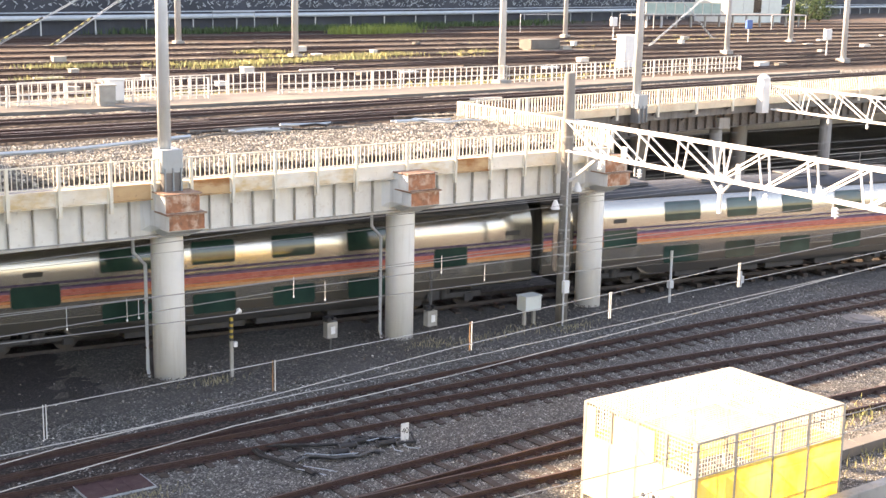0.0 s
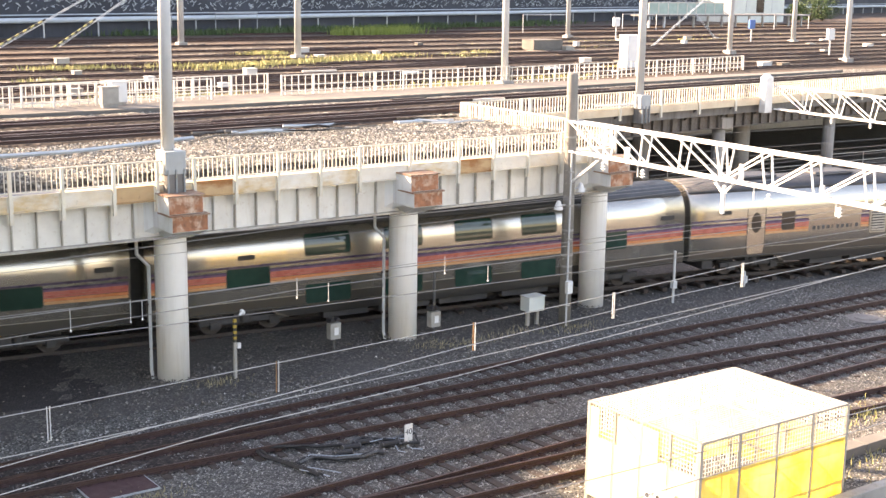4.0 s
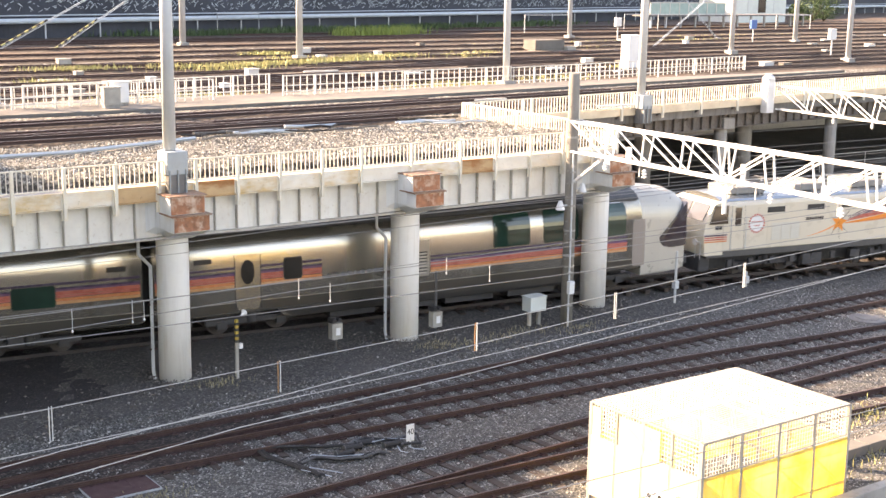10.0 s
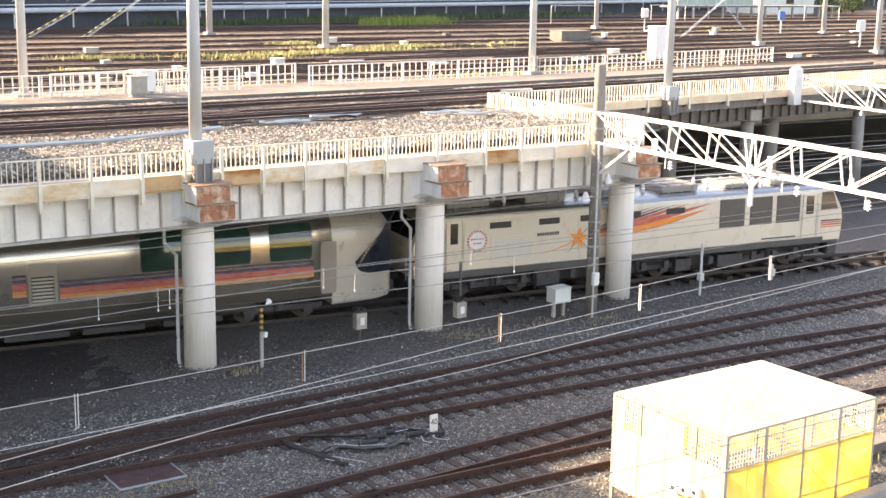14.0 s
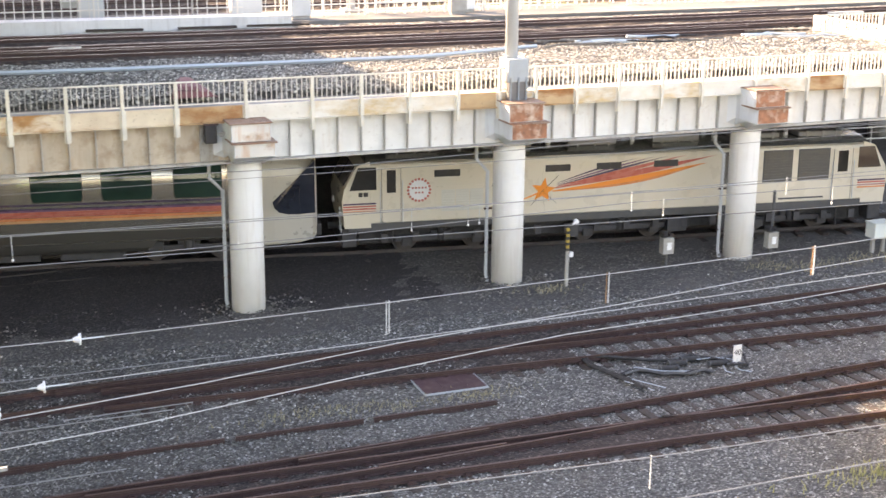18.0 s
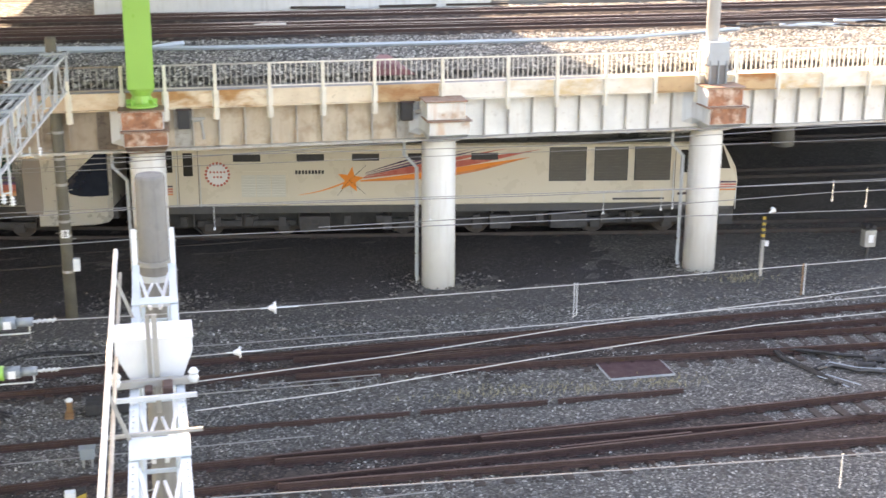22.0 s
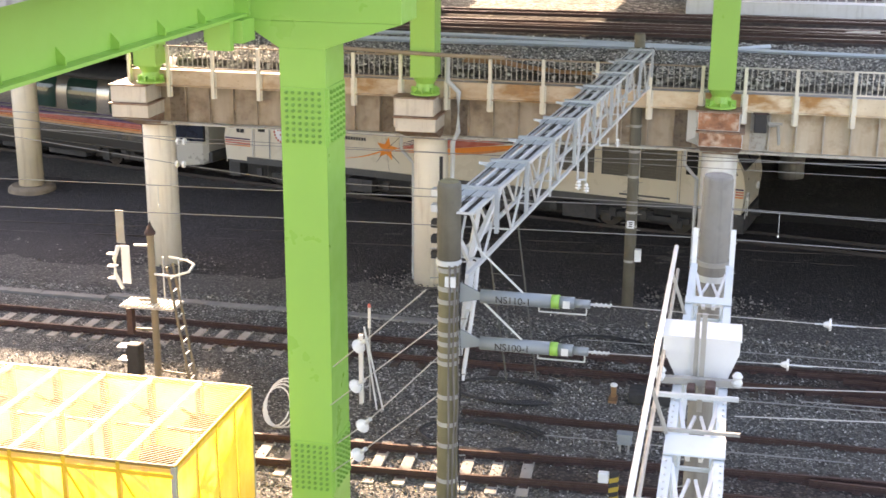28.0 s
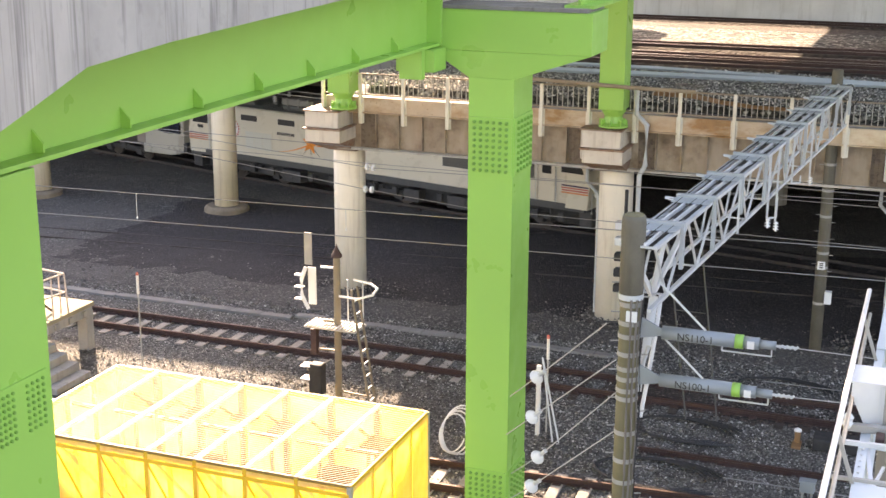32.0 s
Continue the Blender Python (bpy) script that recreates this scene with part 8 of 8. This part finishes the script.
# cable loops by the sign and elsewhere
rnd = random.Random(12)
LOOPS = ([(15.13, 28.93), (15.74, 28.78), (16.49, 28.3), (17.27, 27.89), (17.8, 28.17), (18.51, 27.61), (19.2, 27.69), (18.92, 27.09), (18.22, 27.18)],
         [(15.13, 28.93), (15.08, 28.32), (15.37, 27.52), (15.52, 26.64), (15.61, 26.31)], [(15.51, 27.47), (16.03, 27.66), (16.49, 27.17), (17.04, 26.96), (17.6, 27.08), (17.9, 26.69)])
for k in range(2):
    for j, loop in enumerate(LOOPS):
        cv = [(x + 0.06 * k + rnd.uniform(-0.03, 0.03), y - 0.10 * k) for x, y in loop]
        pts = []
        for (x0, y0), (x1, y1) in zip(cv, cv[1:]):
            pts += [(x0 + (x1 - x0) * q, y0 + (y1 - y0) * q + 0.04 * math.sin(q * 3.1), -0.10 + 0.03 * k + rnd.uniform(0, 0.03)) for q in (0, 0.33, 0.66)]
        wire("ground_cable", pts, 0.05 if k == 0 else 0.035, "black" if (k + j) % 3 else "locogrey", "black cable lying in loops on the ballast")
# thin pale strands added as highlights along the black loops
for pts in ([(15.05, 28.8), (15.3, 28.98), (15.7, 28.86)], [(15.35, 27.0), (15.62, 26.5), (15.75, 26.2)], [(15.6, 27.05), (15.95, 26.5), (16.1, 26.25)], [(15.9, 27.6), (16.1, 27.78), (16.6, 27.3), (17.3, 27.05)],
            [(17.9, 27.72), (18.4, 27.72), (18.9, 27.35)], [(18.3, 27.1), (18.15, 26.75), (18.25, 26.55)], [(18.55, 26.95), (18.55, 26.7), (18.75, 26.5)]):
    wire("ground_cable", [(x, y, -0.06) for x, y in pts], 0.013, "bluepipe", "thin pale strand standing for a highlight on the black cables")
for x, y in ((17.3, 27.75), (17.75, 27.9), (18.3, 27.4), (16.9, 27.5)):
    ob = thing("cable_joint", (x, y, -0.2), "black cable joint sleeve on the ballast", "cable joint", "cable joints")
    part("sleeve", tube(B(), (-0.22, 0, 0.12), (0.22, -0.08, 0.12), 0.075, 10), M["black"], ob)
    for e in (-0.25, 0.22):
        part("clamp_ring", tube(B(), (e, 0.0 if e < 0 else -0.08, 0.12), (e + 0.03, 0.0 if e < 0 else -0.08, 0.12), 0.085, 10), M["locogrey"], ob)
for cx, cy, rr, m, n in ((-4.9, 28.3, 0.9, "black", 4), (-5.0, 25.7, 1.0, "black", 4), (-3.0, 31.8, 0.9, "black", 3)):
    for i in range(n):
        pts = [(cx + (rr + 0.07 * i) * math.cos(t) * 1.2 + 0.1 * i, cy + (rr + 0.05 * i) * 0.7 * math.sin(t), -0.12 + 0.25 * max(0, math.sin(t * 0.5)) * (0.6 if m == "white" else 0.15)) for t in steps(0.2 * i, 5.6, 16)]
        wire("ground_cable", pts, 0.028, m, ("pale" if m == "white" else "black") + " cable coiled on the ballast")
for i in range(4):
    r = 0.30 + 0.05 * i
    pts = [(-9.35 + r * math.cos(t) + 0.05 * i, 25.3 + 0.25 * math.sin(t) + 0.06 * i, 0.30 + (r + 0.06) * math.sin(t)) for t in steps(0.3 * i, 0.3 * i + 6.1, 20)]
    wire("hung_cable", [(x, y, max(-0.14, z)) for x, y, z in pts], 0.018, "white", "coil of white cable leaning beside the track")
rnd = random.Random(22)
for y, xs in ((32.1, (-3.5, 6.5)), (28.9, (-2.0, 4.5)), (26.0, (-3.5, 3.0)), (22.9, (-1.5, 5.0)), (29.2, (2.0, 5.0))):
    ob = thing("point_rod", (0, y, -0.2), "thin grey point rod on pins beside the rails", "point rod", "point rods")
    part("rod", tube(B(), (xs[0], 0, 0.12), (xs[1], 0.1, 0.12), 0.014, 6), M["wire"], ob)
    x = xs[0]
    while x < xs[1]:
        part("pin", pipe(B(), [(x, 0.05, 0.0), (x + 0.08, 0.0, 0.13), (x + 0.14, -0.25, 0.05)], 0.007, 5), M["wire"], ob)
        x += 0.55

# point machine and lamps under the gantry
pm_ = thing("point_machine", (-1.7, 28.6, -0.2), "dark point machine with a yellow-brown lamp between the rails", "point machine")
part("body", box(B(), -0.2, 1.5, -0.3, 0.3, 0.05, 0.32, 0.04), M["black"], pm_)
part("lamp_post", tube(B(), (-0.55, 0, 0), (-0.55, 0, 0.34), 0.065, 12), M["orange"], pm_)
part("lamp_cap", lathe(B(), [(0.085, 0.34), (0.085, 0.38), (0.04, 0.41)], 12, (-0.55, 0, 0)), M["white"], pm_)
part("foot", box(B(), -0.65, -0.45, -0.3, 0.1, 0.0, 0.08), M["orange"], pm_)
mk = thing("striped_marker", (-1.72, 22.9, -0.2), "black and yellow striped stub post with a white lamp", "post")
for i in range(9):
    part("stripe_band", solid(B(), [(-0.09, -0.06, i * 0.1), (0.09, -0.06, i * 0.1 + 0.06), (0.09, 0.06, i * 0.1 + 0.06), (-0.09, 0.06, i * 0.1)], [(-0.09, -0.06, i * 0.1 + 0.1), (0.09, -0.06, i * 0.1 + 0.16), (0.09, 0.06, i * 0.1 + 0.16), (-0.09, 0.06, i * 0.1 + 0.1)]), M["yellowpaint" if i % 2 else "black"], mk)
part("lamp", box(B(), -0.3, -0.1, -0.08, 0.08, 0.7, 0.9, 0.02), M["white"], mk)

# low concrete wall and its trough by the first cage
wall = thing("low_wall", (0, 17.6, -0.2), "low weathered concrete retaining wall beside the cage", "wall", kind="structure")
part("wall_face", box(B(), 14, 60, -0.15, 0.15, 0, 0.6, 0.02), M["concrete"], wall)
tr = thing("cable_trough", (0, 20.2, -0.2), "pale concrete cable trough with lids beside the cage", "cable trough", kind="structure")
lid = finish(box(B(), 0, 0.98, -0.22, 0.22, 0.0, 0.3, 0.015), M["pale"])
for i in range(30):
    piece("trough_lid", lid, tr, (25.5 + i, -0.0, 0))
tr2 = thing("cable_trough", (0, 32.45, -0.2), "pale concrete cable trough beside the left track", "cable trough", kind="structure")
M["trough"] = painted("grimy_trough_concrete", (0.24, 0.235, 0.225), 0.9, 0.45, 0.0, (0.1, 0.09, 0.08), 1.5, 0.0, 0.4)
lid2 = finish(box(B(), 0, 0.98, -0.14, 0.14, 0.0, 0.09, 0.012), M["trough"])
for i in range(27):
    piece("trough_lid", lid2, tr2, pose(-34 + i, rnd.uniform(-0.03, 0.03) + (0.25 if i > 16 else 0), 0, 0, 0, rnd.uniform(-2, 2)))


# ---- signal mast with ladder and platform ----
def signal_mast():
    ob = thing("signal_mast", (-13.1, 27.35, -0.2), "buff signal mast with ladder, meshed platform and black shunting lamps", "signal mast")
    M["buff"] = painted("buff_mast_paint", (0.21, 0.175, 0.125), 0.6, 0.35, 0.0, (0.16, 0.09, 0.05), 2.0, 0.4)
    part("mast", tube(B(), (0, 0, 0), (0, 0, 3.7), 0.085, 14), M["buff"], ob)
    part("finial", lathe(B(), [(0.13, 3.62), (0.13, 3.68), (0.05, 3.82), (0.005, 3.95)], 12), M["rail"], ob)
    plat = part("platform_frame", box(B(), -0.75, 0.62, -0.32, 0.32, 1.86, 1.9), M["balgrey"], ob)
    bm = B()
    for i in range(14):
        box(bm, -0.72 + i * 0.098, -0.68 + i * 0.098, -0.3, 0.3, 1.905, 1.93)
    part("platform_grating", bm, M["fencewhite"], plat)
    for x in (0.15, 0.55):
        part("guard_post", tube(B(), (x, 0.28, 1.9), (x, 0.28, 3.0), 0.02, 6), M["galv"], ob)
    part("guard_hoop", pipe(B(), [(0.2, -0.3, 2.75), (0.7, -0.35, 2.75), (1.0, -0.15, 2.82), (1.0, 0.15, 2.9), (0.75, 0.3, 2.95), (0.3, 0.3, 3.0)], 0.03, 8), M["white"], ob)
    for dy in (-0.17, 0.17):
        part("ladder_rail", bar(B(), (0.95, dy - 0.1, 0), (0.45, dy, 2.9), 0.045), M["buff"], ob)
    for i in range(9):
        k = (i + 0.5) / 9.5
        part("ladder_rung", bar(B(), (0.95 - 0.5 * k, -0.27 + 0.1 * k, 2.9 * k), (0.95 - 0.5 * k, 0.07 + 0.1 * k, 2.9 * k), 0.025), M["galv"], ob)
    part("ladder_tie", bar(B(), (0.05, -0.1, 0.25), (0.95, -0.2, 0.25), 0.04), M["buff"], ob)
    for z, x in ((3.35, -0.4), (2.0, -0.35), (1.25, -0.5)):
        part("side_arm", bar(B(), (x, -0.05, z), (0, 0, z), 0.05), M["white" if z > 3 else "buff"], ob)
    back = part("signal_backboard", box(B(), -0.78, -0.56, 0.0, 0.04, 2.35, 3.3, 0.02), M["white"], ob, "white curved signal backboard")
    part("backboard_rim", pipe(B(), [(-0.80, -0.06, 3.3), (-0.90, -0.1, 3.0), (-0.90, -0.1, 2.6), (-0.75, -0.06, 2.25)], 0.05, 8), M["white"], back)
    for z in (2.5, 2.8, 3.1):
        part("lamp_visor", box(B(), -1.05, -0.84, -0.2, -0.05, z, z + 0.03), M["white"], back)
    part("flat_antenna", box(B(), -0.86, -0.66, 0, 0.03, 3.35, 4.15), M["band"], ob)
    lamp = part("lamp_case", box(B(), -0.75, -0.4, -0.15, 0.15, 0.05, 0.85, 0.04), M["black"], ob)
    for z in (0.45, 0.78):
        part("lamp_visor", box(B(), -0.95, -0.7, -0.2, 0.1, z, z + 0.025), M["white"], lamp)
    part("rusty_bracket", box(B(), -0.7, -0.55, -0.08, 0.08, 1.1, 1.75), M["rail"], ob)


signal_mast()
for x, y, h in ((-18.75, 27.35, 2.55), (-7.75, 27.2, 2.3)):
    ob = thing("wand_post", (x, y, -0.2), "thin grey post with a red-tipped white wand", "post", "wand posts")
    part("shaft", tube(B(), (0, 0, 0), (0, 0, h - 0.5), 0.02, 8), M["band"], ob)
    part("wand", tube(B(), (0, 0, h - 0.5), (0, 0, h), 0.036, 8), M["fencewhite"], ob)
    part("tip", lathe(B(), [(0.04, h), (0.036, h + 0.06), (0.01, h + 0.09)], 8), M["s_red"], ob)
frame_ = thing("wire_frame_post", (-7.9, 27.0, -0.2), "thin white lattice post with slanting stays", "post")
part("post", bar(B(), (0, 0, 0), (0, 0, 1.7), 0.09), M["white"], frame_)
for dx in (0.45, 0.6):
    part("stay", bar(B(), (dx, -0.3, 0), (0.08, 0, 1.9), 0.03), M["galv"], frame_)

# insulators on slanting stays between the green column and the pole
for foot, head in (((-5.70, 4.23), (-4.32, 5.66)), ((-5.76, 3.52), (-4.15, 5.11)), ((-5.65, 2.82), (-4.12, 4.6)), ((-5.74, 2.28), (-4.15, 3.94))):
    ob = thing("stay_insulator", (foot[0], 19.4, foot[1]), "pale porcelain insulator on a slanting stay wire", "insulator", "stay insulators")
    d = Vector((head[0], 18.3, head[1])) - Vector((foot[0], 19.4, foot[1]))
    part("stay_wire", tube(B(), (0, 0, 0), d, 0.010, 6), M["wirelit"], ob)
    e = d.normalized()
    part("bell", tube(B(), e * -0.03, e * 0.09, 0.125, 14, 0.05), M["porcelain"], ob)
    part("core", tube(B(), e * 0.09, e * 0.26, 0.035, 10), M["galv"], ob)
    part("ground_wire", tube(B(), (0, 0, 0), (-0.6, 0.45, -0.6), 0.010, 6), M["wirelit"], ob)
for i in range(4):
    a = math.radians(-75 + 24 * i)
    pts = [(-3.95 + (0.185 + 0.02 * math.sin(k * 1.3 + i)) * math.cos(a), 18.2 + 0.185 * math.sin(a), 6.15 - k * 0.45) for k in range(14)]
    wire("pole_cable", pts, 0.02 if i < 2 else 0.013, "conduit" if i != 3 else "black", "grey-brown cable running down the concrete pole")
pier_signal = thing("pier_signal", (-7.75, 34.6, 0.8), "black and white signal lamps on a pipe beside the pier", "signal")
part("pipe", tube(B(), (0, 0, -0.9), (0, 0, 3.2), 0.05, 8), M["black"], pier_signal)
for z in (0.3, 0.75, 1.2, 1.65, 2.1):
    part("lamp_hood", box(B(), -0.25, 0.02, -0.2, 0.1, z, z + 0.22, 0.03), M["black" if z < 1.3 else "white"], pier_signal)


# ---- platform with stairs at the far left ----
M["platdeck"] = painted("buff_weathered_concrete_deck", (0.34, 0.30, 0.20), 0.9, 0.55, 0.0, (0.14, 0.115, 0.08), 1.2, 0.0, 0.4)
M["platrail"] = painted("rust_flecked_cream_handrail", (0.62, 0.52, 0.44), 0.6, 0.45, 0.0, (0.25, 0.13, 0.08), 3.0)
def stair_platform():
    ob = thing("stair_platform", (-22.4, 27.5, -0.2), "weathered concrete access platform with steps and a white handrail", "platform")
    part("deck", box(B(), -2.0, 1.62, -1.25, 0.75, 1.24, 1.35, 0.02), M["platdeck"], ob, "buff weathered deck slab")
    part("edge_beam", box(B(), 1.48, 1.58, -1.2, 0.7, 1.0, 1.239), M["concrete"], ob)
    part("edge_beam", box(B(), -2.0, 1.47, -1.2, -1.08, 0.95, 1.239), M["concrete"], ob)
    for y in (-0.9, -0.3, 0.3):
        part("beam_bracket", box(B(), 1.585, 1.64, y - 0.07, y + 0.07, 1.05, 1.2), M["band"], ob)
    for x in (-1.8, 1.4):
        for y in ((-0.6, 0.6) if x < 0 else (0.6,)):
            part("leg", box(B(), x - 0.15, x + 0.15, y - 0.15, y + 0.15, 0, 1.099), M["concrete"], ob)
    for i in range(5):
        part("step", box(B(), 1.1 + i * 0.34, 1.45 + i * 0.34, -2.6, -1.2, 0, 1.0 - i * 0.2, 0.015), M["concrete"], ob)
    for pts in ([(-2.4, 0.05, 2.4), (0.9, -0.2, 2.4), (1.5, -0.3, 2.4), (1.55, -0.34, 2.2), (1.6, -0.36, 1.35)], [(-2.4, 0.05, 1.9), (0.9, -0.2, 1.9), (1.55, -0.33, 1.9)],
                [(1.5, -0.32, 2.4), (1.35, -1.5, 2.4), (1.3, -2.4, 2.3)], [(1.5, -0.32, 1.9), (1.35, -1.5, 1.9), (1.3, -2.4, 1.8)]):
        part("handrail", pipe(B(), pts, 0.026, 8), M["platrail"], ob)
    for x, y in ((-1.2, 0.02), (0.2, -0.1), (1.3, -0.27), (1.46, -0.8), (1.4, -1.2)):
        part("rail_post", tube(B(), (x, y, 1.35), (x, y, 2.4), 0.022, 8), M["platrail"], ob)
    bm = B()
    for a, b in (((0.7, -0.4, 1.36), (1.0, -0.8, 1.75)), ((1.0, -0.8, 1.75), (1.2, -0.5, 1.4)), ((0.5, -0.9, 1.36), (0.9, -0.6, 1.6))):
        bar(bm, a, b, 0.06)
    part("buffer_bracket", bm, M["rail"], ob, "dark rusty bracket on the deck")


stair_platform()

# wires over the lower tracks
for y, rows in ((24.5, ((-40, 5.2), (-20, 5.22), (-9, 5.42), (0, 5.6), (7.5, 5.46), (14, 5.42), (30, 5.3), (60, 5.5))),
                (24.45, ((-40, 4.5), (-20, 4.58), (-9, 4.86), (0, 5.03), (7.5, 4.94), (16.6, 4.76), (22, 4.66), (40, 4.6), (60, 4.6))),
                (24.55, ((3, 5.03), (7.5, 5.05), (14, 5.2), (22, 5.14), (40, 5.1), (60, 5.1))),
                (30.7, ((-45, 5.6), (-20, 5.5), (-5, 5.3), (9.4, 5.1), (17.4, 5.28), (32, 5.3), (60, 5.4))),
                (30.72, ((-45, 7.3), (-20.4, 5.47), (-13.7, 4.9), (-5, 5.0), (9.4, 5.44), (17.4, 5.31), (60, 4.9))),
                (30.6, ((-45, 6.6), (-20.44, 5.05), (-13.7, 4.34), (-10.95, 4.1), (0, 4.06), (7, 3.95), (14, 3.83), (40, 3.9))),
                (33.9, ((-45, 4.5), (-15, 4.3), (0, 4.25), (20, 4.2), (60, 4.6))), (36.6, ((-12, 4.3), (0, 4.2), (30, 4.35), (70, 4.6))), (38.0, ((-12, 4.3), (0, 4.25), (30, 4.4), (70, 4.7)))):
    wire("overhead_wire", [(x, y + (0.0 if y < 36 else -0.03 * x), z) for x, z in rows], 0.010 if y < 32 else 0.009)
for x, y, z, h in ((10.05, 24.5, 5.48, 0.42), (10.3, 24.5, 5.44, 0.36), (13.9, 24.5, 5.46, 0.4), (14.7, 24.5, 5.25, 0.36), (17.9, 24.5, 5.5, 0.36), (19.2, 24.5, 5.16, 0.36), (1.0, 24.5, 5.55, 0.4), (5.2, 24.5, 5.5, 0.4), (8.8, 24.5, 5.45, 0.4), (-16.7, 24.5, 5.24, 0.5), (-11.5, 24.5, 5.36, 0.4)):
    ob = thing("wire_dropper", (x, y, z), "short white dropper rod on the overhead wire", "dropper", "droppers on the wire")
    part("rod", bar(B(), (0, 0, 0.02), (0, 0, -h), 0.010), M["galv"], ob)
    part("clip", lathe(B(), [(0.012, -h - 0.05), (0.022, -h - 0.025), (0.012, -h)], 8), M["white"], ob)
for z, x in ((4.91, -13.7), (4.35, -13.7)):
    ob = thing("wire_insulator", (x, 30.72 if z > 4.5 else 30.6, z), "pair of white porcelain discs on the wire", "insulator", "strain insulators")
    for k in (-0.12, 0.12):
        part("disc", tube(B(), (k * 0.75 - 0.03, 0, 0), (k * 0.75 + 0.03, 0, 0), 0.088, 14), M["porcelain"], ob)
for rows, m in (([(0.27, 13.65), (2.5, 13.98), (5.0, 14.5), (8.31, 14.96), (11.57, 15.5), (17.16, 16.19), (23.78, 16.65), (34, 17.2)], "wirelit"), ([(0.24, 12.85), (1.7, 13.04), (4.3, 13.6), (7.14, 14.1), (10.7, 14.35), (22.54, 15.75), (34, 17.0)], "wirelit"),
                ([(0.3, 10.85), (2.52, 10.72), (6.3, 10.48), (8.45, 10.38), (20, 9.9)], "wire"), ([(0.3, 9.5), (5.8, 9.58), (7.9, 9.61), (20, 9.8)], "wire")):
    wire("overhead_wire", [(x, y, 6.4) for x, y in rows], 0.007, m)
ob = thing("wire_dropper", (6.31, 10.48, 6.4), "thin grey dropper rod hanging from the wire", "dropper", "droppers on the wire")
part("rod", bar(B(), (0, 0, 0.02), (0, 0, -0.35), 0.008), M["galv"], ob)

# stones of the ballast, on the lower level and on the deck
def low_spot(u, v):
    x, y = -27 + 72 * u, 15.5 + 18.0 * v ** 0.9
    return x, y, -0.178 + 0.05 * noise.noise((x * 1.1, y * 1.1, 0.3)) + 0.004


def deck_spot(u, v):
    x, y = -17 + 51 * u, 35.85 + 7.9 * v
    d = y - 35.4
    return x, y, 6.22 + 0.05 * noise.noise((x * 0.7, y * 0.7, 0)) + 0.10 * max(0, 1 - abs(d - 2.6) / 2.4) + 0.01


def soot_spot(u, v):
    x, y = -30 + 75 * u, 33.0 + 4.5 * v ** 1.7
    return x, y, -0.135 + 0.07 * noise.noise((x * 0.9, y * 0.9, 0.3))


def foot_spot(u, v):
    k = int(u * 7 * 0.9999)
    a, r = (u * 7 - k) * 6.283, 0.5 + 1.1 * v ** 1.5
    return PIERS[k] * (1.0155 if PIERS[k] > 0 else 1.0) + r * math.cos(a) * 1.3, 35.7 + r * math.sin(a), -0.12 + 0.16 * (1 - v)


def scrap_spot(u, v):
    x = -12 + 52 * u
    return x, 31.8 + 4.6 * v, -0.11


def darker_spot(u, v):
    x, y = -16 + 24 * u, 19.0 + 14.0 * v
    return x, y, -0.172 + 0.05 * noise.noise((x * 1.1, y * 1.1, 0.3)) + 0.006


stones("pier_rubble", 3200, 80, foot_spot, (0.02, 0.055), M["dirtstones"], "grimy rubble heaped round the feet of the piers")
stones("white_scraps", 70, 81, scrap_spot, (0.02, 0.05), M["fencewhite"], "small white scraps lying on the sooty dirt")
tufts("dry_grass", [(24.9, 34.6, -0.15, 0.5, 0.3), (26.3, 34.2, -0.15, 0.9, 0.25), (28.4, 34.4, -0.15, 0.8, 0.25), (16.9, 34.7, -0.15, 0.5, 0.2), (30.6, 33.7, -0.15, 0.6, 0.2)], "thin dry weeds on the dirt beside the piers", M["straw"], 0.16, 120, 9, 0.3)
stones("ballast_stones", 115000, 77, low_spot, (0.018, 0.046), M["stones"], "angular grey ballast stones, each a different tone")
stones("oily_stones", 26000, 83, darker_spot, (0.022, 0.05), M["darkstones"], "darker stones among the ballast of the running tracks")
stones("deck_stones", 52000, 78, deck_spot, (0.026, 0.06), M["deckstones"], "angular pale ballast stones on the viaduct deck")
stones("dirt_stones", 9000, 79, soot_spot, (0.02, 0.06), M["dirtstones"], "scattered stones on the sooty dirt")

motions()
